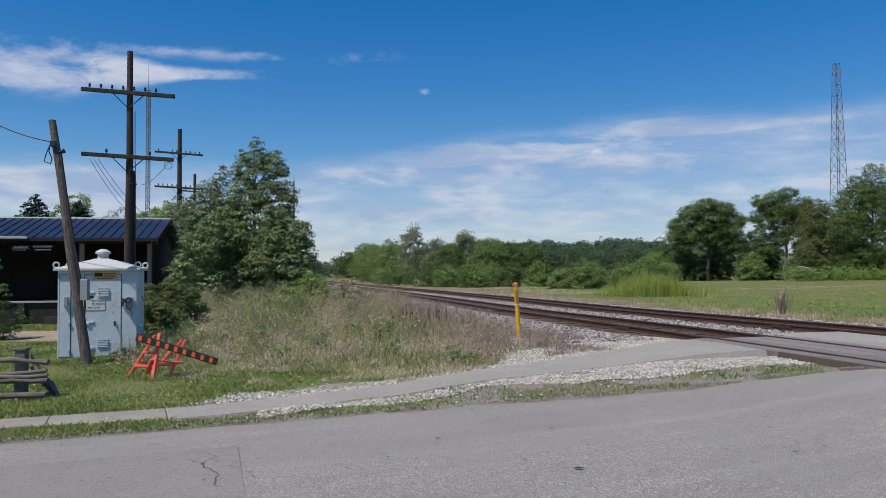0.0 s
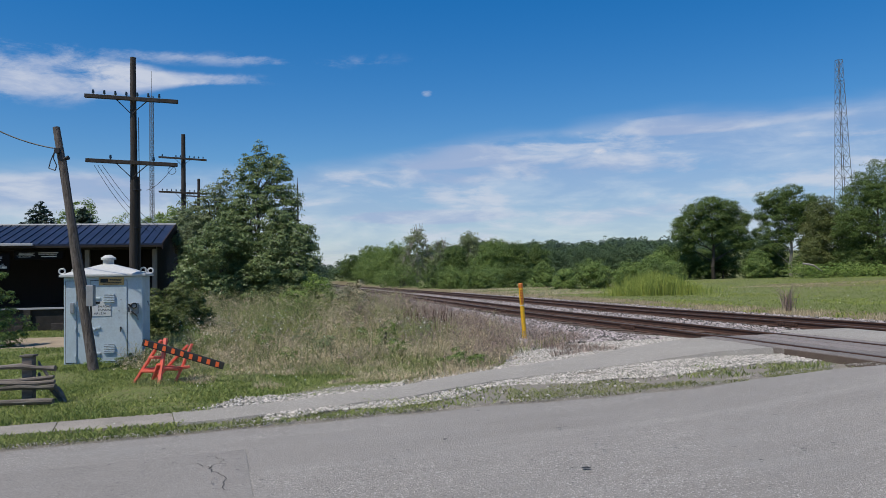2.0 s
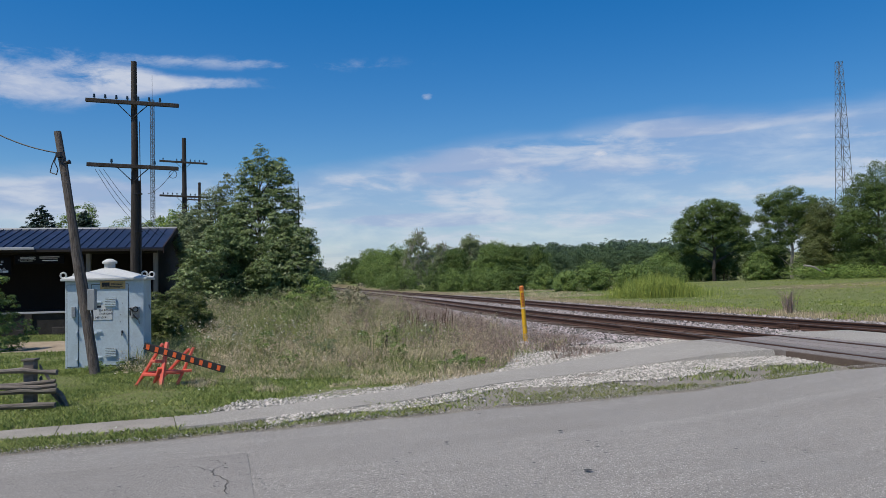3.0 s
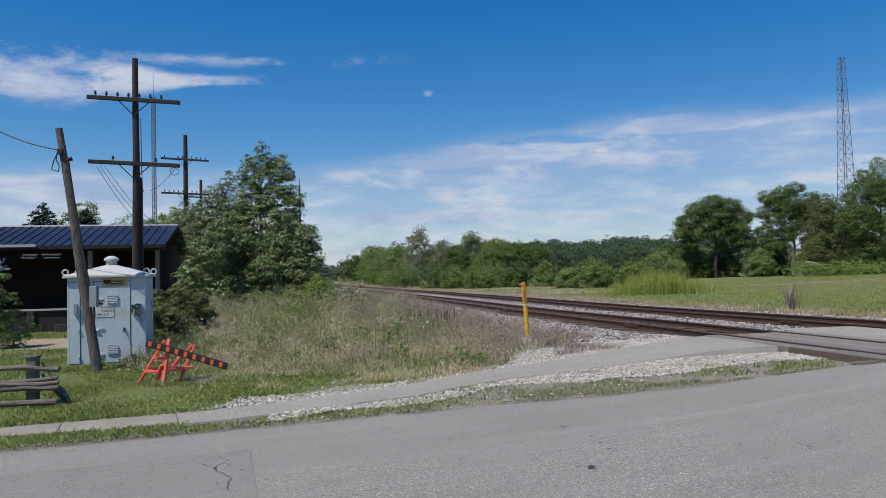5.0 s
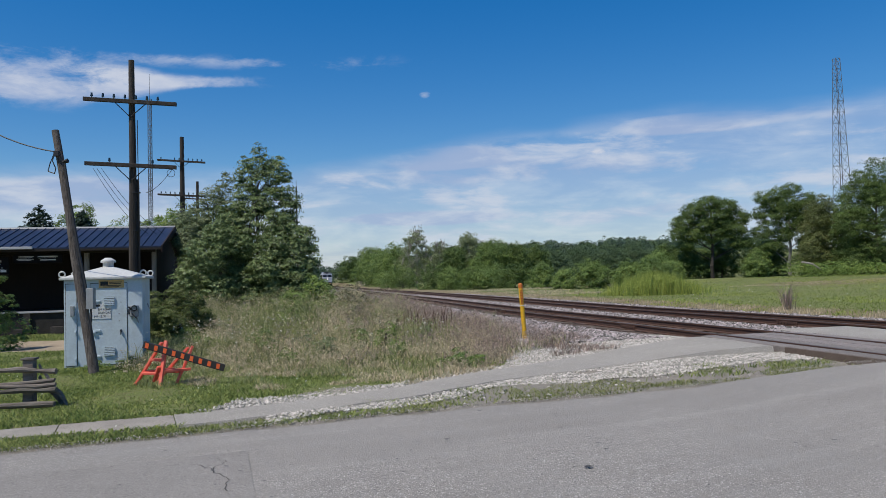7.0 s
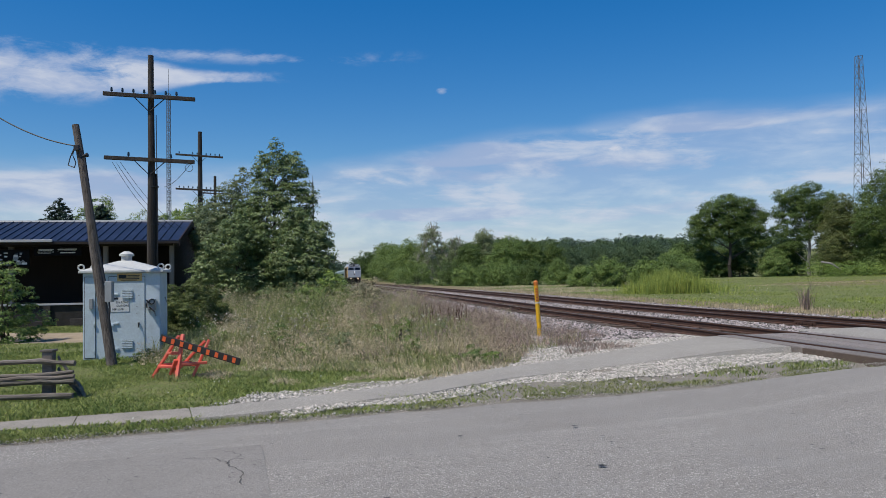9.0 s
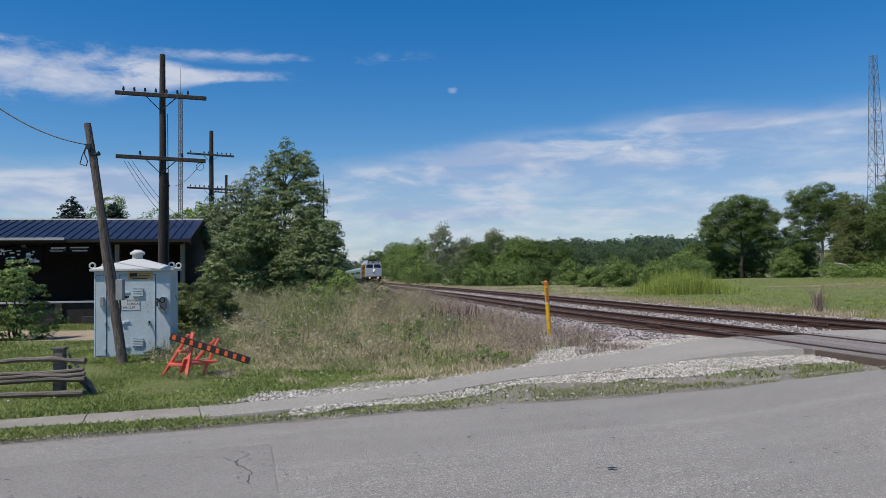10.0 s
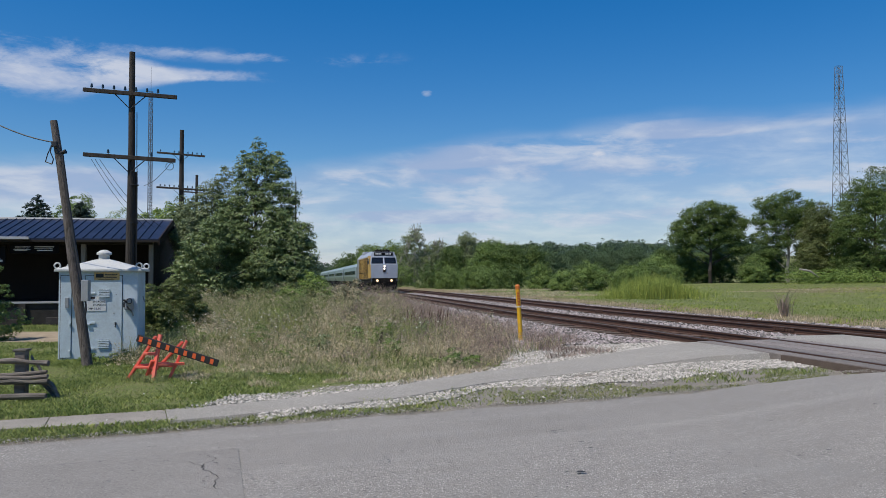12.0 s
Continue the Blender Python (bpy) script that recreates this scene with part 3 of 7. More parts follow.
def build_road():
    bm = bmesh.new()
    ends = lambda v, u: (TX - TS * 9.32 - u * TL + v * (0.4 - TS) / 1.077) * 1.077 / (1 + 0.4 * TS)
    for a, b, count, u in ((-90, 0, 24, 99), (-18, 0, 100, 1.19), (0, 100, 20, -5.7)):
        rows = []
        for i in range(count + 1):
            f = i / count
            row = []
            for k, v in enumerate((-9.2, -6, -3, -1, -0.15, 0)):
                stop = ends(v, u) if u < 50 else -18
                s = a + (stop - a) * f if a else stop + (b - stop) * f
                e = (0.09 * noise.noise((s * 1.3, 0, 0)) + 0.05 * noise.noise((s * 5, 3, 0)) - 0.03) if k > 3 else 0
                row.append(road_point(s, v + e, (0.0, 0.03, 0.03, 0.022, 0.014, -0.05)[k]))
            rows.append(row)
        sheet(bm, rows)
    road = part("road", bm, ASPHALT)
    tagged(road, "worn grey asphalt country road with cracks and tar spots", "road", kind="structure")
    bm = bmesh.new()
    rows = []
    for i in range(30):
        s = -22 + i * (19.38 / 29)
        rows.append([road_point(s + 0.02 * (v + 1) * (i == 29) * 4, v, 0.034) for v in (-6, -4.5, -3, -2, -1.25 + 0.04 * noise.noise((s * 2, 1, 0)))])
    tagged(part("road_patch", sheet(bm, rows), PATCH), "darker smooth asphalt patch in the road", "road", kind="structure")
    # cracks beside the patch's end and tar spots
    bm = bmesh.new()
    for pts in ([(-2.68, -1.3), (-3.0, -1.4), (-2.87, -1.62), (-3.03, -1.87), (-2.91, -2.2), (-2.97, -2.7)], [(-2.87, -1.62), (-2.63, -1.66)], [(-3.03, -1.87), (-2.65, -1.85)], [(-3.4, -1.5), (-3.1, -1.62), (-3.0, -1.9)]):
        fine = []
        for (a, b), (c, d) in zip(pts, pts[1:]):
            for k in range(6):
                f = k / 6
                fine.append((a + (c - a) * f + random.uniform(-.02, .02), b + (d - b) * f + random.uniform(-.02, .02)))
        sheet(bm, [[road_point(s - 0.003 - 0.003 * random.random(), v, 0.039) for s, v in fine], [road_point(s + 0.003, v, 0.039) for s, v in fine]])
    tagged(part("road_crack", bm, CRACK), "dark cracks in the asphalt", "crack", kind="structure")
    bm = bmesh.new()
    spots = [(-0.08, -3.29, 0.026), (0.53, -1.81, 0.02), (0.17, -0.52, 0.02)]
    spots += [(random.uniform(-9, 9), -0.2 - 6.3 * random.random(), random.uniform(0.0025, 0.006) + 0.009 * random.random() ** 8) for _ in range(1700)]
    for s, v, r in spots:
        c = road_point(s, v, 0.048)
        st = random.uniform(1.2, 2.6)
        bm.faces.new([bm.verts.new(c + Vector((math.cos(a) * r * st, math.sin(a) * r * random.uniform(.7, 1.1), 0))) for a in [k * math.pi / 4 for k in range(8)]])
    tagged(part("tar_spots", bm, TAR), "scattered dark tar spots on the road", "stain", kind="stuff")


build_road()


def build_path():
    path = thing("pavement", "pale footpath of concrete slabs and asphalt beside the road", "footpath", kind="structure")
    # concrete slabs at the lawn, each with open joints
    joints = [-11.2, -9.9, -8.6, -7.3, -6.0, -4.62, -3.38]
    for a, b in zip(joints, joints[1:]):
        bm = bmesh.new()
        rows = []
        for x in np.linspace(a + 0.006, b - 0.006, 5):
            y = float(path_mid(x))
            w = float(np.interp(x, (-5.6, -3.4), (0.24, 0.36))) + 0.012 * noise.noise((x * 3, 0, 7))
            z = float(height(x, y)) - 0.004 + 0.005 * math.sin(a * 9)
            rows.append([(x - w * 0.42, y + w, z - 0.06), (x - w * 0.42, y + w, z), (x, y, z + 0.004), (x + w * 0.42, y - w, z), (x + w * 0.42, y - w, z - 0.06)])
        part("slab", sheet(bm, rows), CONCRETE, path)
    bm = bmesh.new()
    rows = []
    for x in np.linspace(-3.378, 5.75, 60):
        y = float(path_mid(x))
        w = float(np.interp(x, (-3.4, -1.4, 0.6, 1.62, 3.35, 4.7, 6.0), (0.37, 0.42, 0.52, 0.60, 0.82, 0.96, 1.2))) + 0.04 * noise.noise((x * 2, 0, 3))
        w2 = w + 0.04 * noise.noise((x * 3, 5, 3))
        h = float(height(x, y))
        z = h + 0.004 + 0.026 * float(step(-3.2, -0.5, x)) + (float(rail_z(y)) - 0.03 - h) * float(step(4.2, 1.4, aside(x, y)))
        up, dn = np.interp(x, (-3.36, -2.4), (0.42, 0.3)), np.interp(x, (-3.36, -2.4), (0.42, 0.2))
        rows.append([(x - w * up, y + w + 0.10, z - 0.16), (x - w * up, y + w, z), (x, y, z + 0.006), (x + w2 * dn, y - w2, z), (x + w2 * dn, y - w2 - 0.06 - 0.12 * float(step(3.2, 1.4, aside(x, y))), z - 0.12 - 0.30 * float(step(3.2, 1.4, aside(x, y))))])
    part("path_strip", sheet(bm, rows), PATHWAY, path, "grey asphalt path strip")


build_path()


# ---------- railway ----------
def track_point(y, off, lift=0.0, gap=0.0):
    """A point of a track: off to its right, lift above the rail's head."""
    p = Vector((TX + gap - TS * y, y, 0)) + Vector((1, TS, 0)) / TL * off
    return Vector((p.x, p.y, float(rail_z(p.y)) + lift))


RAIL_SECTION = [(-0.035, 0.0), (-0.036, -0.03), (-0.012, -0.045), (-0.010, -0.13), (-0.07, -0.15), (-0.072, -0.165), (0.072, -0.165), (0.07, -0.15), (0.010, -0.13), (0.012, -0.045), (0.036, -0.03), (0.035, 0.0)]


def build_tracks():
    ys = [-60, -40, -25, -12, 0, 5, 8, 10, 12, 14, 16, 18, 20, 23, 26, 29, 32, 38, 45, 52, 60, 70, 81, 95, 110, 130, 155, 180, 210, 250, 300, 360, 420, 480]
    for gap, which in ((0.0, "railway track with rusty rails on dark ties, the one the train takes"), (GAP, "second railway track with rusty rails on dark ties")):
        track = thing("railway_track", which, "railway track", group="tracks", kind="structure")
        for side in (-0.735, 0.735):
            bm = bmesh.new()
            rows = [[track_point(y, side + a, b, gap) for a, b in RAIL_SECTION + RAIL_SECTION[:1]] for y in ys]
            rail = part("rail", sheet(bm, rows), RAIL, track)
            bm = bmesh.new()
            sheet(bm, [[track_point(y, side + a, b, gap) for a, b in ((-0.033, 0.001), (-0.02, 0.006), (0.02, 0.006), (0.033, 0.001))] for y in ys])
            part("rail_head", bm, RAILTOP, rail, "worn bright running surface")
        tie = None
        for k in range(130):
            y = 17.9 + k * 0.55
            p = track_point(y, random.uniform(-.04, .04), -0.155 + random.uniform(-.012, .006), gap)
            if tie is None:
                tie = part("tie", boxed(-1.3, -0.115, -0.17, 1.3, 0.115, 0.0, 0.012), TIE, track)
                data = tie.data
            else:
                tie = new("tie", data)
                tie.parent = track
            tie.matrix_basis = Matrix.Translation(p) @ pose(0, 0, 0, random.uniform(-1, 1), random.uniform(-.6, .6), TURN + random.uniform(-1.2, 1.2))
        # joint bars on the rails
        for y in (21.0, 33.5):
            bm = boxed(-0.05, -0.45, -0.13, 0.05, 0.45, -0.045, 0.008, m=Matrix.Translation(track_point(y, -0.735, 0, gap)) @ pose(0, 0, 0, 0, 0, TURN))
            for q in (-0.33, -0.2, -0.07, 0.07, 0.2, 0.33):
                box(bm, -0.075, q - 0.02, -0.1, 0.075, q + 0.02, -0.06, m=Matrix.Translation(track_point(y, -0.735, 0, gap)) @ pose(0, 0, 0, 0, 0, TURN))
            part("joint_bar", bm, RAIL, track)
    # the ballast bed, with its shoulders
    bm = bmesh.new()
    rows = []
    for y in [17.3, 17.8] + [18.3 + i * 0.6 for i in range(60)] + [56 + i * 5 for i in range(85)]:
        e = lambda k: 0.03 * noise.noise((y * 1.7, k * 3.1, 0))
        rows.append([track_point(y, o + e(o) * 4, h + e(o + 9)) for o, h in ((-4.1, -0.62), (-3.2, -0.46), (-2.4, -0.27), (-1.7, -0.185), (-0.5, -0.20), (0.5, -0.2), (1.6, -0.19), (2.2, -0.25), (2.9, -0.19), (3.9, -0.2), (5.0, -0.2), (6.1, -0.185), (6.8, -0.26), (7.7, -0.42))])
    tagged(part("ballast_bed", sheet(bm, rows), BEDSTONE), "grey-brown crushed stone bed under the railway tracks", "ballast", kind="structure")


build_tracks()


def stones(name, xyz, size, material, label, seed):
    """Many small angular stones as one heap: octahedra, each with its own proportions."""
    rs = np.random.RandomState(seed)
    base = np.array([(1, 0, 0), (0, 1, 0), (-1, 0, 0), (0, -1, 0), (0, 0, 1), (0, 0, -1)], float)
    tri = np.array([(0, 1, 4), (1, 2, 4), (2, 3, 4), (3, 0, 4), (1, 0, 5), (2, 1, 5), (3, 2, 5), (0, 3, 5)])
    k = len(xyz)
    s = size * rs.uniform(0.55, 1.5, (k, 1, 1)) * rs.uniform(0.6, 1.2, (k, 6, 1))
    p = base[None] * s
    p[..., 2] *= 0.75
    a = rs.uniform(0, 6.28, k)
    tilt = rs.uniform(-0.6, 0.6, k)
    p = np.stack([p[..., 0], p[..., 1] * np.cos(tilt)[:, None] - p[..., 2] * np.sin(tilt)[:, None], p[..., 1] * np.sin(tilt)[:, None] + p[..., 2] * np.cos(tilt)[:, None]], -1)
    p = np.stack([p[..., 0] * np.cos(a)[:, None] - p[..., 1] * np.sin(a)[:, None], p[..., 0] * np.sin(a)[:, None] + p[..., 1] * np.cos(a)[:, None], p[..., 2]], -1)
    v = (p + xyz[:, None]).reshape(-1, 3)
    f = (np.arange(k)[:, None, None] * 6 + tri[None]).reshape(-1, 3)
    tagged(soup(name, v, f, material), label, "gravel", kind="stuff")


def build_stones():
    rs = np.random.RandomState(5)
    # ballast over the bed
    y = 17.6 + 62 * rs.uniform(0, 1, 64000) ** 1.45
    off = rs.uniform(-4.7, 7.5, 64000)
    prof = np.interp(off, (-4.1, -3.2, -2.4, -1.7, -0.5, 0.5, 1.6, 2.2, 2.9, 6.1, 6.8, 7.7), (-0.62, -0.46, -0.27, -0.185, -0.2, -0.2, -0.19, -0.25, -0.19, -0.185, -0.26, -0.42))
    x = TX - TS * y + off / TL
    yy = y + off * TS / TL
    place = np.stack([x, yy, np.maximum(rail_z(yy) + prof, height(x, yy)) + 0.014], -1)
    rust = (np.abs(off) < 1.5) | (np.abs(off - GAP / TL) < 1.15)
    stones("ballast_stones", place[~rust], 0.060, BALLAST, "grey crushed stone ballast beside the tracks", 1)
    stones("rusty_ballast", place[rust] - np.array([0, 0, 0.045]), 0.042, RUSTSTONE, "rust-stained stone ballast between the rails", 4)
    # pale limestone along the path and by the crossing
    n = 200000
    x = rs.uniform(-4.2, 7.4, n)
    pv = rs.uniform(-2.8, 5.0, n)
    y = path_mid(x) + pv
    v, u = road_v(x, y), aside(x, y)
    side = np.interp(x, (-3.4, -1.4, 0.6, 1.62, 3.35, 4.7, 6.0), (0.40, 0.46, 0.56, 0.65, 0.88, 1.02, 1.25))
    lump = 0.5 * np.sin(1.9 * x + 1.3 * np.sin(2.3 * y)) * np.cos(2.1 * y + 1.1 * np.sin(1.7 * x + 2))
    up = (x > -3.3 + lump) & (pv > side) & (pv < side + 0.75 + 0.45 * lump + 3.6 * step(0.9, 1.9, x))
    down = (x > -2.2 + 0.8 * lump) & (pv < -side - 0.0) & (pv > -side - 0.55 - 0.5 * lump - 0.75 * step(0, 3.5, x)) & (lump > -0.42)
    strew = (pv < -side) & (rs.uniform(0, 1, n) < 0.015) & (x > -2.5)
    keep = (up | down | strew) & (v > 0.12 - 0.11 * np.clip(x, 0, 7)) & (u > 1.05) & (rs.uniform(0, 1, n) < 0.06 + 0.54 * step(-4.2, -1.6, x))
    x, y = x[keep], y[keep]
    stones("gravel_stones", np.stack([x, y, height(x, y) + 0.006], -1), 0.0265, STONE, "loose pale limestone gravel along the footpath", 2)
    # grit at the road's edge
    s, v = rs.uniform(-12, 9, 7000), np.abs(rs.normal(0, 0.22, 7000)) * -1 + 0.18
    v = v - 0.115 * np.clip(s - 1, 0, 9)
    x, y = (s - v * 0.4) / 1.077, 9.32 + (s * 0.4 + v) / 1.077
    stones("road_grit", np.stack([x, y, height(x, y) + 0.012 + (rail_z(y) - 0.045 - height(x, y)) * step(4.8, 1.25, aside(x, y))], -1), 0.007, STONE, "fine pale grit along the road edge", 3)


def build_crossing():
    """Timber crossing: long planks beside and between the rails, asphalt fill between the tracks."""
    cr = thing("level_crossing", "grey timber plank level crossing with dark side boards", "level crossing", kind="structure")
    a, b = -6.0, 16.6
    for gap in (0.0, GAP):
        plank = None
        for off0, off1 in ((-1.16, -0.81), (-0.66, -0.235), (-0.21, 0.21), (0.235, 0.66), (0.81, 1.16)):
            for k in range(6):
                y0, y1 = a + k * (b - a) / 6 + 0.012, a + (k + 1) * (b - a) / 6 - 0.012
                ends = [(y0, -0.012), (y1, -0.012)]
                bm = bmesh.new()
                dz = random.uniform(-.008, .004)
                rows = [[track_point(y, o, h + dz, gap) for o, h in ((off0, -0.16), (off0, h0 - 0.012), (off0 + 0.012, h0), (off1 - 0.012, h0), (off1, h0 - 0.012), (off1, -0.16))] for y, h0 in ends]
                sheet(bm, rows)
                bm.faces.new([v for v in bm.verts][:6][::-1])
                bm.faces.new([v for v in bm.verts][6:12])
                part("plank", bm, PLANK, cr)
    bm = bmesh.new()
    sheet(bm, [[track_point(y, o, -0.012, 0) for o in (1.18, 2.0, 3.0, GAP / TL * 1.0 - 1.18)] for y in (-6, 2, 8, 12, 15, 17.4)])
    part("asphalt_fill", bm, PATHWAY, cr, "asphalt between the two tracks")
    bm = bmesh.new()
    sheet(bm, [[track_point(y, o, h, 0) for o, h in ((GAP / TL + 1.18, -0.012), (6.5, -0.02), (8.5, -0.04))] for y in (-6, 2, 8, 12, 15, 18.5)])
    part("asphalt_fill", bm, PATHWAY, cr, "asphalt beyond the far track")
    bm = bmesh.new()
    rows = []
    for y in np.linspace(9.5, 13.7, 16):
        z = -0.02
        rows.append([track_point(y, -1.24, -0.32), track_point(y, -1.24 + 0.01 * noise.noise((y * 6, 0, 0)), z), track_point(y, -1.17, z), track_point(y, -1.17, -0.3)])
    part("side_board", sheet(bm, rows), TIE, cr, "dark weathered timber edge board")


build_crossing()
build_stones()


# ---------- plants ----------
def leaf_cloud(name, lobes, n, size, material, parent, seed, clump=34, droop=0.0, spread=3.4, long=1.5, flat=0.6):
    """Leaves on domed sprays, which sit over the outer part of a set of lobes (x, y, z, rx, ry, rz)."""
    rs = np.random.RandomState(seed)
    L = np.array(lobes, float)
    w = (L[:, 3] * L[:, 4] + L[:, 3] * L[:, 5] + L[:, 4] * L[:, 5])
    k = max(8, n // clump)
    which = rs.choice(len(L), k, p=w / w.sum())
    d = rs.normal(size=(k, 3))
    d /= np.linalg.norm(d, axis=1, keepdims=True)
    r = rs.uniform(0.35, 1.05, (k, 1)) ** 0.5
    c = L[which, :3] + d * L[which, 3:] * r
    i = np.repeat(np.arange(k), clump)
    o = rs.normal(size=(len(i), 3))
    o /= np.linalg.norm(o, axis=1, keepdims=True)
    o[:, 2] = np.where(rs.uniform(0, 1, len(i)) < 0.82, np.abs(o[:, 2]), o[:, 2])
    reach = (size * spread * rs.uniform(0.5, 1.5, k))[i][:, None]
    p = c[i] + o * np.array([1, 1, flat]) * reach * rs.uniform(0.25, 1.1, (len(i), 1)) ** 0.45
    p[:, 2] -= droop * rs.uniform(0, 1, len(i)) + 0.12 * reach[:, 0]
    p[:, 2] = np.maximum(p[:, 2], 0.05)
    nrm = d[i] * 0.35 + o * 0.75 + rs.normal(size=p.shape) * 0.42 + np.array([0, 0, 0.35])
    nrm /= np.linalg.norm(nrm, axis=1, keepdims=True)
    t = np.cross(nrm, rs.normal(size=p.shape))
    t /= np.linalg.norm(t, axis=1, keepdims=True)
    b = np.cross(nrm, t)
    s = size * rs.uniform(0.55, 1.3, (len(p), 1))
    v = np.stack([p - t * s * long * 0.6 - b * s * 0.58, p - t * s * long * 0.6 + b * s * 0.58, p + t * s * long * 0.7], 1).reshape(-1, 3)
    f = np.arange(len(p) * 3).reshape(-1, 3)
    return soup(name, v, f, material, parent)


def crown(h, w, seed, low=0.25, count=12, ragged=0.25):
    """Lobes that fill an uneven egg of height h and width w."""
    rs = random.Random(seed)
    out = []
    for k in range(count):
        f = (k + 0.5) / count
        z = h * (low + (0.93 - low) * f)
        room = w * 0.5 * math.sin(math.pi * min(0.96, 0.18 + 0.72 * f ** 0.8)) ** 0.8
        a = k * 2.4 + rs.uniform(-.5, .5)
        r = w * rs.uniform(0.16, 0.27)
        q = max(0, room - r * 0.6) * rs.uniform(0.5, 1.0 + ragged)
        out.append((math.cos(a) * q, math.sin(a) * q, z, r, r, r * rs.uniform(0.8, 1.2)))
    return out


def tree(name, label, place, h, w, n, size, material, seed, low=0.25, count=12, lobes=None, trunk=0.0, bark=None, stems=1, category="tree", group="", droop=0.0, spread=3.0, bare=0, clump=18):
    rs = random.Random(seed)
    x, y = place
    t = thing(name, label, category, pose(x, y, float(height(x, y)) - 0.05), group)
    lobes = lobes or crown(h, w, seed, low, count)
    trunk = trunk or h * 0.018
    for s in range(stems):
        bm = bmesh.new()
        ox, oy = (rs.uniform(-.3, .3) * w * 0.25, rs.uniform(-.2, .2) * w * 0.25) if stems > 1 else (0, 0)
        prev = Vector((ox, oy, 0))
        top = Vector((ox * 1.6, oy * 1.6, h * 0.80))
        for k in range(6):
            f = (k + 1) / 6
            nxt = Vector((ox, oy, 0)).lerp(top, f) + Vector((rs.uniform(-1, 1), rs.uniform(-1, 1), 0)) * w * 0.03
            rod(bm, prev, nxt, trunk * (1.15 - (k / 6)), trunk * (1.15 - f) + 0.008, 8)
            prev = nxt
        part("trunk", bm, bark or BARK, t)
    bm = bmesh.new()
    for k, lb in enumerate(lobes):
        z0 = max(h * 0.12, lb[2] - h * 0.18)
        rod(bm, (0, 0, z0), lb[:3], trunk * 0.32, trunk * 0.08, 5)
        for _ in range(bare):
            tip = Vector(lb[:3]) + Vector((rs.uniform(-.45, .45), rs.uniform(-.45, .45), rs.uniform(0.3, 1.3))) * lb[3] * 1.1
            rod(bm, lb[:3], tip, trunk * 0.42, trunk * 0.16, 4)
    part("branching", bm, bark or BARK, t)
    if n:
        far = size > 0.07
        leaf_cloud("crown", lobes, int(n * 1.35), size * 0.82, material, t, seed, clump=clump * 3, droop=droop, spread=spread * (1.9 if far else 1.55), flat=0.85 if far else 0.6)
    return t


def spruce(label, place, h, w, seed):
    x, y = place
    t = thing("spruce_tree", label, "tree", pose(x, y, float(height(x, y)) - 0.05))
    part("trunk", rod(bmesh.new(), (0, 0, 0), (0, 0, h * 0.98), h * 0.02, 0.02, 8), BARK, t)
    rs = np.random.RandomState(seed)
    lobes = []
    for k in range(180):
        f = (k // 6) / 30
        z = h * (0.12 + 0.88 * f)
        r = w * 0.5 * (1 - f) ** 0.9 * rs.uniform(0.65, 1.15) + 0.05
        a = k * 1.047 + (k // 6) * 0.4
        lobes.append((math.cos(a) * r * 0.6, math.sin(a) * r * 0.6, z - r * 0.25, r * 0.5 + 0.08, r * 0.5 + 0.08, 0.22))
    leaf_cloud("crown", lobes, 60000, 0.12, NEEDLE, t, seed, clump=12, droop=0.12, spread=1.6)
    return t


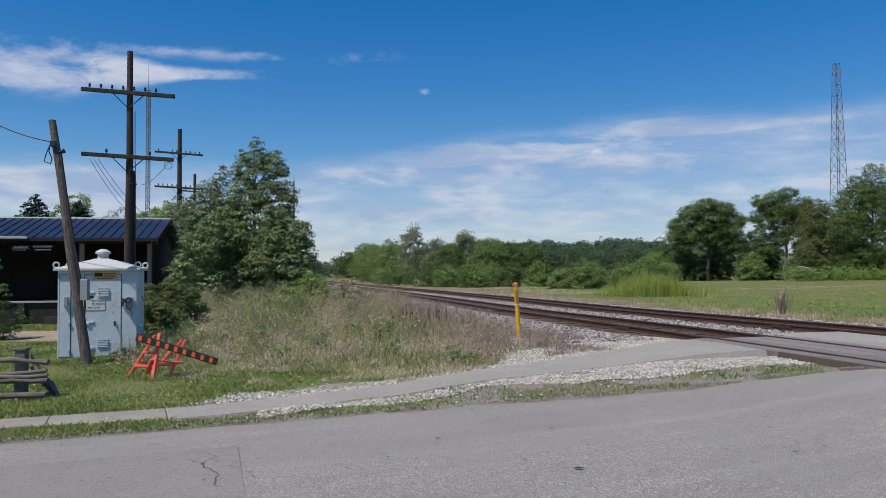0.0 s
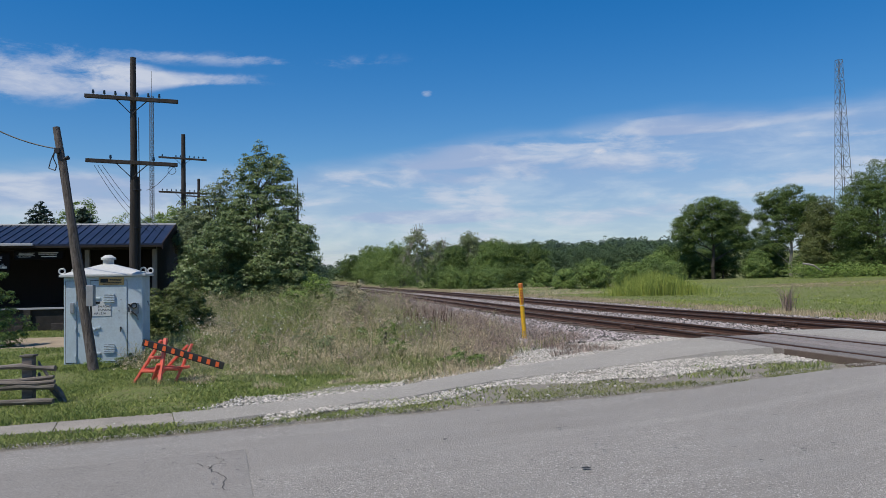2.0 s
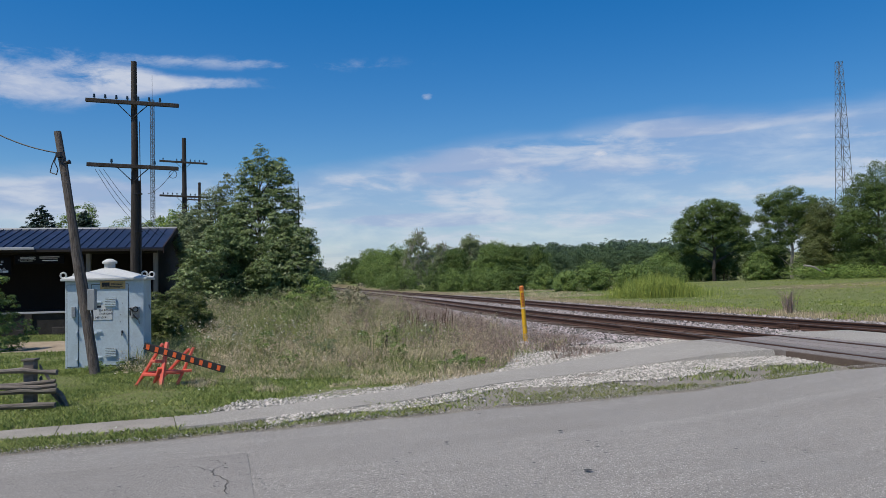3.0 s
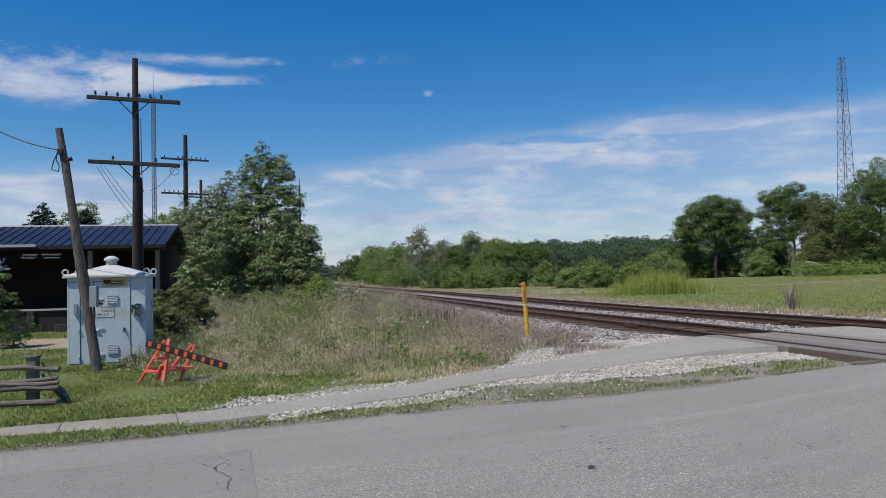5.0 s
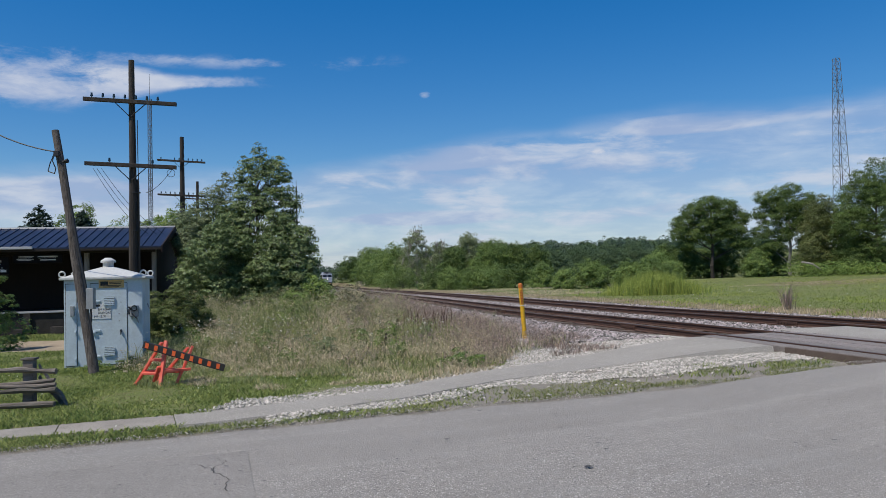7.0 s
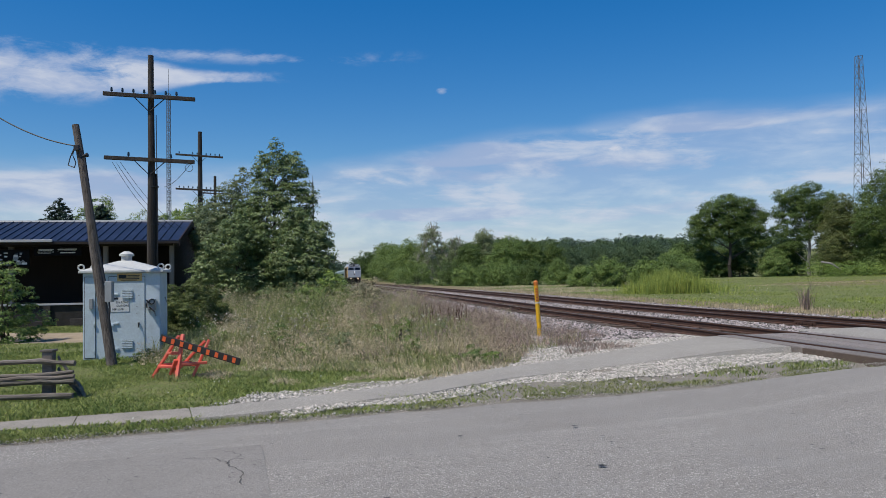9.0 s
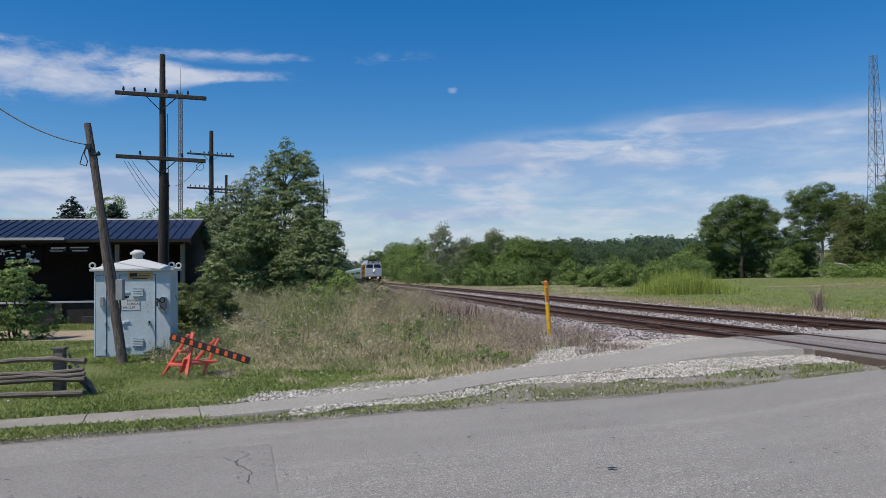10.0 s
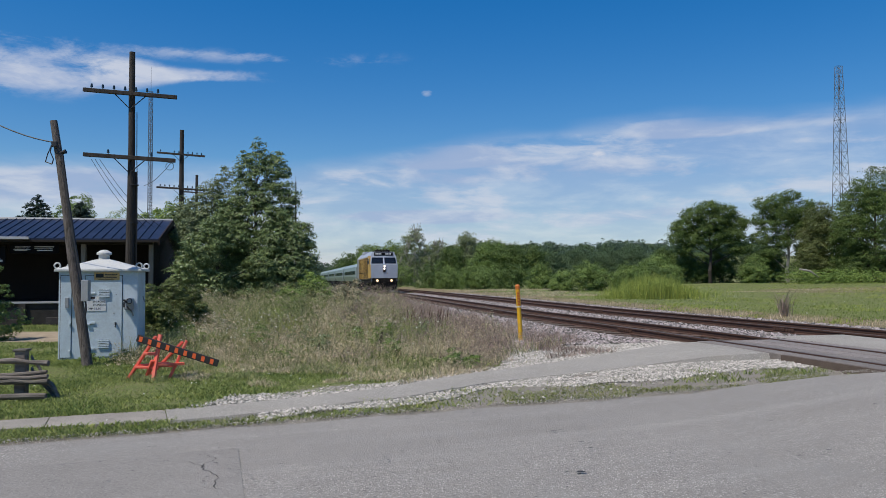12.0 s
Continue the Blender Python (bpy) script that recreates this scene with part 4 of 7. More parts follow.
def build_plants():
    # the thicket beside the shed
    tree("poplar_tree", "tall slender young poplar with small fluttering leaves", (-7.25, 28.2), 6.9, 3.2, 54000, 0.050, LEAF_POPLAR, 3, clump=14, spread=3.2,
         lobes=[(0.15, 0, 6.7, .20, .25, .36), (-.30, 0, 6.3, .26, .3, .4), (.50, 0, 6.3, .30, .3, .4), (.1, 0, 6.05, .42, .4, .4), (-.42, 0, 5.75, .3, .3, .35), (.80, 0, 5.75, .34, .35, .4), (.25, 0, 5.4, .6, .5, .45), (1.05, 0, 5.15, .38, .4, .4), (-.45, 0, 5.1, .4, .4, .4),
                (.6, 0, 4.8, .6, .6, .5), (-.2, .1, 4.6, .7, .6, .5), (1.15, 0, 5.7, .24, .3, .34), (.95, 0, 6.15, .2, .25, .3), (1.4, 0, 4.75, .3, .35, .4), (1.25, 0, 4.4, .36, .4, .45), (-.95, 0, 4.2, .5, .5, .5), (1.15, 0, 3.9, .5, .6, .5),
                (0.1, 0, 3.8, 1.1, .9, .8), (-.9, 0, 3.2, .9, .9, .9), (1.0, 0, 3.3, .7, .8, .8), (0, 0, 2.4, 1.3, 1, .9), (.9, 0, 1.7, .9, .9, .8), (-.8, 0, 1.6, .9, .9, .8), (0, -.2, 1.0, 1.2, .9, .7)], trunk=0.09, stems=2)
    tree("willow_tree", "grey-green willow with fine upright twigs", (-9.0, 29.0), 6.0, 3.2, 44000, 0.045, LEAF_WILLOW, 4, clump=14, spread=3.2,
         lobes=[(0.45, 0, 5.6, .3, .3, .45), (-.1, 0, 5.0, .5, .5, .55), (.6, 0, 4.6, .5, .5, .5), (-.75, 0, 4.2, .5, .5, .6), (0, 0, 3.8, .9, .8, .8), (-1.1, 0, 3.2, .6, .7, .7), (.7, 0, 3.2, .9, .8, .8),
                (-.6, 0, 2.4, 1.0, .9, .8), (.5, 0, 2.2, 1.1, .9, .8), (-1.1, 0, 1.4, .7, .7, .8), (0, -.2, 1.2, 1.3, .9, .8)], trunk=0.08, stems=3)
    tree("alder_tree", "dense dark green alder reaching the ground", (-5.88, 27.0), 4.1, 2.3, 30000, 0.050, LEAF_POPLAR, 6, clump=14, spread=3.2,
         lobes=[(-.35, 0, 3.9, .45, .4, .4), (.75, 0, 3.2, .4, .45, .45), (.9, 0, 2.5, .4, .45, .5), (.25, 0, 3.35, .45, .45, .4), (.55, 0, 2.8, .5, .5, .5), (-.3, 0, 2.9, .7, .6, .6), (.35, 0, 2.1, .8, .7, .6), (-.5, 0, 2.0, .8, .7, .7), (.55, 0, 1.4, .65, .6, .6), (-.3, 0, 1.1, .9, .7, .7)], trunk=0.06, stems=2)
    tree("alder_tree", "dense dark green alder among the thicket", (-7.9, 26.6), 3.6, 3.2, 30000, 0.050, LEAF_POPLAR, 7, clump=14, spread=3.2, low=0.2, count=10, trunk=0.06, stems=3)
    tree("sumac_bush", "low bright green bush at the thicket's edge", (-4.35, 25.2), 1.65, 1.6, 8000, 0.045, LEAF_LIGHT, 8, low=0.2, count=8, stems=4, category="bush", trunk=0.02)
    tree("sumac_bush", "low yellow-green bush among the weeds", (-5.0, 23.4), 1.2, 1.7, 5000, 0.045, LEAF_LIGHT, 9, low=0.2, count=7, stems=4, category="bush", trunk=0.015)
    tree("dogwood_bush", "leafy bush with browning seedheads", (-3.0, 23.6), 1.52, 1.2, 5200, 0.034, LEAF_BROWN, 10, low=0.25, count=9, stems=5, category="bush", trunk=0.014, bark=MAUVE)
    for k, (x, y, h, w) in enumerate(((-7.35, 18.6, 1.45, 1.1), (-6.75, 18.7, 1.5, 1.2), (-6.55, 19.4, 1.35, 0.9), (-7.0, 17.8, 1.15, 1.1), (-6.6, 18.0, 1.0, 0.8))):
        tree("juniper_bush", "dark green upright juniper behind the cabinet", (x, y), h, w, 15000, 0.024, JUNIPER, 20 + k, low=0.12, count=8, stems=3, category="bush", trunk=0.015, group="junipers")
    tree("lilac_bush", "leafy lilac bush in front of the shed", (-12.25, 19.4), 2.05, 1.9, 8500, 0.042, LEAF_MID, 25, low=0.06, count=14, stems=5, category="bush", trunk=0.02)
    # behind the shed
    spruce("dark blue-green spruce behind the shed", (-38.6, 70), 9.9, 11.5, 30)
    spruce("narrow dark spruce behind the shed", (-35.0, 71), 9.3, 8.5, 31)
    tree("maple_tree", "round-headed maple behind the shed", (-37.0, 74), 9.9, 5.4, 12000, 0.11, LEAF_MID, 32)
    for k, (x, y, h, w) in enumerate(((-27.5, 62, 6.7, 6), (-24.0, 58, 6.8, 4.5), (-20.5, 56, 6.6, 4), (-17.5, 47, 6.6, 4.4), (-14.4, 41, 5.9, 3.6), (-45, 75, 6.0, 9), (-55, 80, 7, 10))):
        tree("boxelder_tree", "bushy light green tree behind the shed roof", (x, y), h, w, 9000, 0.09, (LEAF_LIGHT, LEAF_WILLOW, LEAF_MID)[k % 3], 33 + k, group="trees behind the shed", stems=2)
    # the tree line beyond the tracks
    rows = ((-25.0, 255, 10.4, 15, LEAF_MID, 0), (-33.5, 320, 12.6, 14, LEAF_GREY, 0), (-17.0, 205, 8.2, 11, LEAF_MID, 0), (-5.9, 152, 11.0, 8.4, LEAF_GREY, 4), (-10.5, 165, 8.2, 8, LEAF_MID, 0),
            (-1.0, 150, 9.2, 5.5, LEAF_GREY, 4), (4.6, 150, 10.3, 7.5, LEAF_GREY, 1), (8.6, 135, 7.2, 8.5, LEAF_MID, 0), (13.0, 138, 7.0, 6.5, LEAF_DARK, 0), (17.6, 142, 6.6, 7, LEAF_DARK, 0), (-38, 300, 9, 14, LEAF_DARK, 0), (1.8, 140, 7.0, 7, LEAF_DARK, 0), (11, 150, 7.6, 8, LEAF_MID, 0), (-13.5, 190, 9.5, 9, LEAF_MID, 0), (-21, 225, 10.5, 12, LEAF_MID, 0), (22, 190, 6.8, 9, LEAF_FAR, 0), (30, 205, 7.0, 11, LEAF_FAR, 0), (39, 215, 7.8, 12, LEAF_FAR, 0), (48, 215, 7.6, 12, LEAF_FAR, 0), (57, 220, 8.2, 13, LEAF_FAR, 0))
    for k, (x, y, h, w, lf, bare) in enumerate(rows):
        tree("ash_tree", "leafy tree in the line beyond the tracks" + (" with dead grey branches" if bare else ""), (x, y), h, w, 16000 if bare > 2 else 32000, 0.007 * math.sqrt(y) + 0.04, lf, 50 + k, low=0.06, count=22, spread=3.0, clump=14, bark=PALEBARK if bare else BARK, group="tree line", bare=bare * 3)
    bushes = ((15.2, 76, 2.35, 4.6), (18.6, 74, 2.3, 4.4), (12.9, 80, 2.0, 2.6), (12.3, 92, 2.6, 4.0), (9.2, 100, 2.8, 5.5), (4.4, 98, 2.2, 5.0), (7.0, 108, 2.7, 5.5), (-1.6, 114, 2.6, 6.5), (-8, 132, 3.4, 7), (0.8, 106, 2.3, 5), (21.8, 77, 2.2, 4.0), (25.5, 86, 2.7, 4.6))
    for k, (x, y, h, w) in enumerate(bushes):
        tree("hawthorn_bush", "rounded green bush at the field's edge", (x, y), h, w, 13000, 0.085, (LEAF_MID, LEAF_DARK, LEAF_MID)[k % 3 if k > 2 else 0], 70 + k, low=0.08, count=16, stems=3, category="bush", group="field bushes", trunk=0.05)
    # large trees at the right of the field
    tree("maple_tree", "broad spreading maple with a dark round crown", (36.6, 101), 12.2, 10.6, 56000, 0.11, LEAF_DARK, 90, clump=16, spread=3.2, trunk=0.24, bark=DARKBARK,
         lobes=[(-.2, 0, 10.3, 1.7, 1.7, .9), (2.0, 0, 9.7, 1.7, 1.7, 1.1), (-2.2, 0, 9.3, 1.6, 1.7, 1.1), (-3.8, 0, 7.7, 1.5, 1.5, 1.1), (3.6, 0, 8.2, 1.4, 1.6, 1.3), (.5, 0, 8.4, 2.2, 2, 1.3), (-4.6, 0, 6.2, 1.1, 1.3, .9), (-2.6, 0, 6.0, 1.6, 1.6, 1.1),
                (3.0, 0, 6.4, 1.8, 1.7, 1.2), (0, 0, 6.0, 1.7, 1.6, 1.2), (-1.0, 0, 7.5, 1.8, 1.6, 1.2), (1.4, 0, 7.1, 1.6, 1.6, 1.2), (-3.4, 0.4, 4.6, 1.3, 1.3, .7), (3.6, 0, 4.6, 1.4, 1.4, .8), (4.7, 0, 4.9, 1.0, 1.2, .6)])
    tree("maple_tree", "tall maple with a ragged crown and dead branch", (47.2, 101), 13.5, 9.6, 50000, 0.11, LEAF_DARK, 91, clump=16, spread=3.2, trunk=0.22, bark=PALEBARK,
         lobes=[(.6, 0, 11.8, 1.1, 1.4, .8), (-1.2, 0, 11.2, 1.5, 1.5, .9), (-3.3, 0, 10.7, 1.0, 1.2, .9), (2.6, 0, 10.5, 1.3, 1.4, .9), (0, 0, 9.7, 2.4, 2, 1.2), (-.5, 0, 8.6, 1.9, 1.7, 1.1), (1.9, 0, 9.1, 1.6, 1.5, 1.1), (-2.0, 0, 9.6, 1.6, 1.5, 1.0), (3.0, 0, 7.4, 1.6, 1.5, 1.1), (.2, 0, 6.8, 1.9, 1.6, 1.1), (-4.2, 0, 8.6, 1.1, 1.2, .8), (3.8, 0, 8.6, 1.3, 1.4, 1.1), (-2.6, 0, 7.7, 1.7, 1.6, 1.1), (1.6, 0, 7.5, 1.9, 1.7, 1.2),
                (-3.6, 0, 6.1, 1.4, 1.4, .8), (3.6, 0, 6.2, 1.6, 1.6, 1.1), (-.6, 0, 5.6, 1.7, 1.5, 1.0), (2.6, 0, 4.5, 1.7, 1.5, 1.0), (-2.6, 0, 4.1, 1.4, 1.4, .8)])
    tree("maple_tree", "massive dark maple at the field's end", (54.0, 92), 12.4, 10.5, 84000, 0.11, LEAF_DARK, 92, clump=16, spread=3.2, low=0.08, count=24, trunk=0.3)
    tree("ash_tree", "olive-brown leaved ash between the maples", (49.8, 97), 10.3, 6.5, 40000, 0.11, LEAF_OLIVE, 93, clump=16, spread=3.2, low=0.08, count=16)
    tree("maple_tree", "massive dark maple at the field's end", (63, 92), 13.0, 12, 30000, 0.16, LEAF_DARK, 94, low=0.10, count=18, trunk=0.3)
    for k, (x, y, h, w, lf) in enumerate(((32.0, 107, 4.4, 5.5, LEAF_DARK), (40.6, 96, 3.0, 4.4, LEAF_MID), (29.0, 100, 3.4, 5.0, LEAF_MID), (37.5, 108, 4.0, 6, LEAF_DARK), (44.5, 104, 4.5, 5, LEAF_DARK), (51, 100, 4.5, 7, LEAF_DARK), (34, 104, 4.0, 6, LEAF_DARK), (39.5, 105, 4.4, 6, LEAF_DARK), (55, 98, 4.2, 7, LEAF_DARK), (47, 106, 5, 6, LEAF_DARK))):
        tree("hawthorn_bush", "dark undergrowth beneath the field maples", (x, y), h, w, 15000, 0.11, lf, 100 + k, low=0.06, count=16, stems=3, category="bush", group="undergrowth", trunk=0.06)
    # fallen pale limb beside the ragged maple
    bm = rod(bmesh.new(), (0, 0, 1.65), (1.1, 0, 1.45), 0.10, 0.11, 7)
    rod(bm, (1.1, 0, 1.45), (2.25, 0.2, 0.75), 0.11, 0.07, 7)
    limb = tagged(part("fallen_limb", bm, PALEBARK), "bare pale broken limb leaning from a tree", "branch")
    limb.matrix_basis = pose(39.4, 81.5, float(height(39.4, 81.5)) + 0.05)
    # far woods on the rise: round crowns of several greens, two tinted for haze
    rs = random.Random(11)
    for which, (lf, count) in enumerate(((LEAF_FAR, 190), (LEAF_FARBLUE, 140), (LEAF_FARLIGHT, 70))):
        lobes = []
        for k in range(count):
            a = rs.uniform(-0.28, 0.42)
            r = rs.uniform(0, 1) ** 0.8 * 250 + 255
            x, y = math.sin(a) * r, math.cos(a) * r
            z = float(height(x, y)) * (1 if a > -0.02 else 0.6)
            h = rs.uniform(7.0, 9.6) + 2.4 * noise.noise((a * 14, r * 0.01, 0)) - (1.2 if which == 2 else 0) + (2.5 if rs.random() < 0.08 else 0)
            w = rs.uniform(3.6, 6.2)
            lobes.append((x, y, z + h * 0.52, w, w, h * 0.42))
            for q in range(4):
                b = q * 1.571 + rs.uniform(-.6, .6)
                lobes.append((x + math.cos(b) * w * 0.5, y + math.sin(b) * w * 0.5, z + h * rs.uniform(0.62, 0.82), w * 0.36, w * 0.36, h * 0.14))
        tagged(leaf_cloud("far_woods", lobes, count * 950, 0.33, lf, None, 12 + which, clump=18, spread=2.6, flat=0.8), ("distant dark green woods on the rise, leaves tinted for haze", "distant woods on the rise, blue haze put into the leaf colour", "distant paler green trees on the rise")[which], "woods", kind="stuff")


def blades(name, xy, length, width, material, label, category, seed, lean=0.35, base=None):
    """Upright bent blades, each of three triangles' worth of two faces."""
    rs = np.random.RandomState(seed)
    k = len(xy)
    z = height(xy[:, 0], xy[:, 1]) if base is None else base
    ln = length * rs.uniform(0.5, 1.3, k)
    a = rs.uniform(0, 6.28, k)
    side = np.stack([np.cos(a), np.sin(a), 0 * a], -1) * (width * rs.uniform(0.6, 1.3, k))[:, None]
    bend = rs.normal(0, lean, (k, 2)) * ln[:, None]
    p0 = np.stack([xy[:, 0], xy[:, 1], z - 0.01], -1)
    p1 = p0 + np.stack([bend[:, 0] * 0.3, bend[:, 1] * 0.3, ln * 0.6], -1)
    p2 = p0 + np.stack([bend[:, 0], bend[:, 1], ln], -1)
    v = np.stack([p0 - side, p0 + side, p1 + side * 0.8, p1 - side * 0.8, p2], 1).reshape(-1, 3)
    i = np.arange(k)[:, None] * 5
    f = np.concatenate([i + [0, 1, 2], i + [0, 2, 3], i + [3, 2, 4]], 1).reshape(-1, 3)
    return tagged(soup(name, v, f, material), label, category, kind="stuff")


def scatter(rs, n, x0, x1, y0, y1, keep):
    x, y = rs.uniform(x0, x1, n), rs.uniform(y0, y1, n)
    m = keep(x, y)
    return np.stack([x[m], y[m]], -1)


def lumps(x, y, s, seed=0):
    return np.array([noise.noise((a * s, b * s, seed)) for a, b in zip(x, y)])


def clear_of_path(x, y):
    pv = y - path_mid(x)
    w = np.where(x < -2.6, 0.33, 0.55)
    return ((pv > w) | (pv < -w - 0.04)) & (verge_v(x, y) > 0.1)


def build_grass():
    rs = np.random.RandomState(8)

    def lawn(x, y):
        pv = y - path_mid(x)
        g = lumps(x, y, 0.9, 3)
        fade = step(2.2, -2.5, x)
        return clear_of_path(x, y) & (rs.uniform(0, 1, len(x)) < fade * (0.90 + 0.7 * g)) & (aside(x, y) > 3) & ((pv > 0.95 + 0.5 * g) | (x < -3.2 + 0.5 * g) | (pv < -0.9)) & ~((np.abs(y - 21.9 - 0.1 * x) < 2.0) & (x < -9.9))
    blades("lawn_grass", scatter(rs, 210000, -13, 2.5, 7.3, 16.5, lawn), 0.046, 0.0075, GRASS, "short mown lawn grass with clover", "grass", 1, 0.85)
    blades("lawn_grass_far", scatter(rs, 50000, -18, -6, 14, 25.5, lawn), 0.06, 0.009, GRASS, "short mown grass by the shed", "grass", 2)
    # verge tufts between path and road
    def verge(x, y):
        pv = y - path_mid(x)
        v = verge_v(x, y)
        need = np.where(x > 0.8, -0.30 + 0.6 * np.abs(v - 0.45), -0.35 + 0.6 * step(-3, -1.2, x))
        return (pv < -0.62 - 0.1 * np.clip(x, 0, 5)) & (v > 0.05) & (v < 1.6) & (lumps(x, y, 1.4, 5) > need) & (aside(x, y) > 1.3)
    blades("verge_grass", scatter(rs, 150000, -9, 6.8, 7, 14, verge), 0.036, 0.006, VERGE, "patchy verge grass between path and road", "grass", 3, 0.85)

    # dry weeds between lawn and ballast
    def weeds(x, y):
        u = aside(x, y)
        edge = 13.4 - 0.06 * x + 0.9 * lumps(x, y, 0.5, 9)
        front = np.where(x > -0.5, path_mid(x) + 1.0 + 0.35 * x.clip(0, 3) ** 1.3 + 1.0 * step(0.9, 1.6, x), edge)
        return (u > 3.8 + 0.7 * lumps(x, y, 0.7, 2)) & (y > front) & ~((np.abs(x - 1.82) < 0.2) & (y > 17.0) & (y < 18.3)) & (x > -6.2 - 0.35 * (y - 14)) & (y < 34)
    spots = scatter(rs, 40000, -12, 5.5, 11, 34, weeds)
    g = lumps(spots[:, 0], spots[:, 1], 0.9, 4) + 0.16 * (spots[:, 0] + 1.1) + 0.04 * (spots[:, 1] - 18)
    tall_at = lambda q: (0.11 + 0.33 * step(12.6, 18.0, q[:, 1] - 0.25 * np.clip(q[:, 0], 0, 4)) + 0.62 * step(16.0, 20.5, q[:, 1]) * step(0.0, -2.8, q[:, 0])) * (1 + 0.5 * lumps(q[:, 0], q[:, 1], 0.9, 6))
    lush = lumps(spots[:, 0], spots[:, 1], 0.55, 71) + 0.6 * lumps(spots[:, 0], spots[:, 1], 1.3, 72) + 0.05 * (spots[:, 1] - 19) > 0.02
    a, b, c = spots[g > 0.06], spots[(g <= 0.06) & ~lush], spots[(g <= 0.06) & lush]
    blades("dry_seedhead_weeds", a, tall_at(a), 0.0036, MAUVE, "brown dry weeds with seedheads beside the ballast", "weeds", 5, 0.6)
    blades("dry_grass", b, tall_at(b), 0.0036, DRYGRASS, "tall straw-coloured dry grass", "weeds", 6, 0.6)
    blades("green_weeds", c, tall_at(c), 0.005, WEED, "tall green weeds among the dry grass", "weeds", 7, 0.55)
    sp = scatter(rs, 13000, -12, 5.5, 12, 34, weeds)
    blades("mixed_weeds", sp[lumps(sp[:, 0], sp[:, 1], 0.8, 14) > 0], 0.30, 0.006, WEED, "green undergrowth among the dry weeds", "weeds", 17, 0.4)
    low = scatter(rs, 60000, -12, 5.2, 11.5, 34, weeds)
    green = lumps(low[:, 0], low[:, 1], 0.55, 71) + 0.6 * lumps(low[:, 0], low[:, 1], 1.3, 72) - 0.10 * (low[:, 0] + 3) > -0.05
    blades("low_dry_growth", low[~green], 0.22, 0.005, DRYGRASS, "low matted dry growth", "weeds", 8, 0.75)
    blades("low_green_growth", low[green], 0.20, 0.006, VERGE, "low matted green growth", "weeds", 18, 0.75)
    rim = scatter(rs, 9000, 0.6, 3.6, 14.2, 19.5, lambda x, y: (aside(x, y) > 2.6) & (lumps(x, y, 1.0, 31) > -0.05) & (y - path_mid(x) > 1.3) & ((np.abs(x - 1.85) > 0.2) | (y > 18.3)))
    blades("rim_dry_weeds", rim, 0.15, 0.005, MAUVE, "low brown weeds in the gravel round the marker", "weeds", 32, 0.6)
    # weeds on up the embankment, and green growth behind the barricade
    far = scatter(rs, 26000, -14, 4, 28, 85, lambda x, y: (aside(x, y) > 4.2 + 0.8 * lumps(x, y, 0.3, 27)) & (aside(x, y) < 9))
    blades("embankment_weeds", far, 0.42, 0.011, MAUVE, "brown dry weeds along the embankment", "weeds", 41, 0.5)
    mass = np.concatenate([scatter(rs, 6000, -6.6, -3.4, 14.6, 21, lambda x, y: lumps(x, y, 0.8, 44) > 0.05 + 0.2 * (x + 5)), scatter(rs, 4000, -6.5, -4.8, 15.5, 18.5, lambda x, y: x > -6.3)])
    blades("green_growth", mass, 0.42, 0.007, WEED, "lush green weeds behind the barricade", "weeds", 45, 0.4)
    thin = scatter(rs, 16000, -5.2, 0.6, 11.4, 14.4, lambda x, y: (y - path_mid(x) > 1.4) & (lumps(x, y, 1.2, 47) + 0.35 * (y - 13.0) > 0))
    blades("lawn_edge_weeds", thin, 0.11, 0.006, WEED, "thin low weeds where the lawn ends", "weeds", 46, 0.5)
    edge = scatter(rs, 26000, -5.4, 0.8, 10.6, 14.6, lambda x, y: (y - path_mid(x) > 0.75) & (lumps(x, y, 1.1, 57) + 0.22 * (y - 12.6) + 0.12 * (x + 3) > -0.02))
    blades("lawn_edge_dry_grass", edge, 0.075, 0.006, DRYGRASS, "short dry grass where the lawn ends", "grass", 58, 0.9)
    dock = np.stack([rs.normal(-0.9, 0.8, 190), rs.normal(22.6, 1.3, 190)], -1)
    blades("dock_stalks", dock, 0.62, 0.014, DOCK, "dark brown dock stalks among dry weeds", "weeds", 59, 0.12)
    # seed heads and small leaves that fill the weeds
    for nm, pts, mt, sd, lab in (("seedheads", a, MAUVE, 61, "brown seedheads of dry weeds"), ("straw_heads", b, DRYGRASS, 62, "straw-coloured grass heads"), ("weed_leaves", c, WEED, 63, "small leaves of green weeds")):
        pick = pts[rs.permutation(len(pts))[:1500]]
        zz = height(pick[:, 0], pick[:, 1])
        tt = tall_at(pick)
        lob = [(px, py, pz + rs.uniform(0.35, 1.0) * th, 0.30, 0.30, 0.16) for (px, py), pz, th in zip(pick, zz, tt)]
        cl = leaf_cloud(nm, lob, 100000, 0.0125, mt, None, sd, clump=12, spread=4.5, flat=1.3)
        tagged(cl, lab, "weeds", kind="stuff")
    gold = scatter(rs, 9000, -8, -3.2, 19.0, 25, lambda x, y: lumps(x, y, 0.9, 12) > 0.0)
    blades("goldenrod", gold, 0.50, 0.006, GOLDROD, "yellow-green goldenrod before the thicket", "weeds", 9, 0.22)
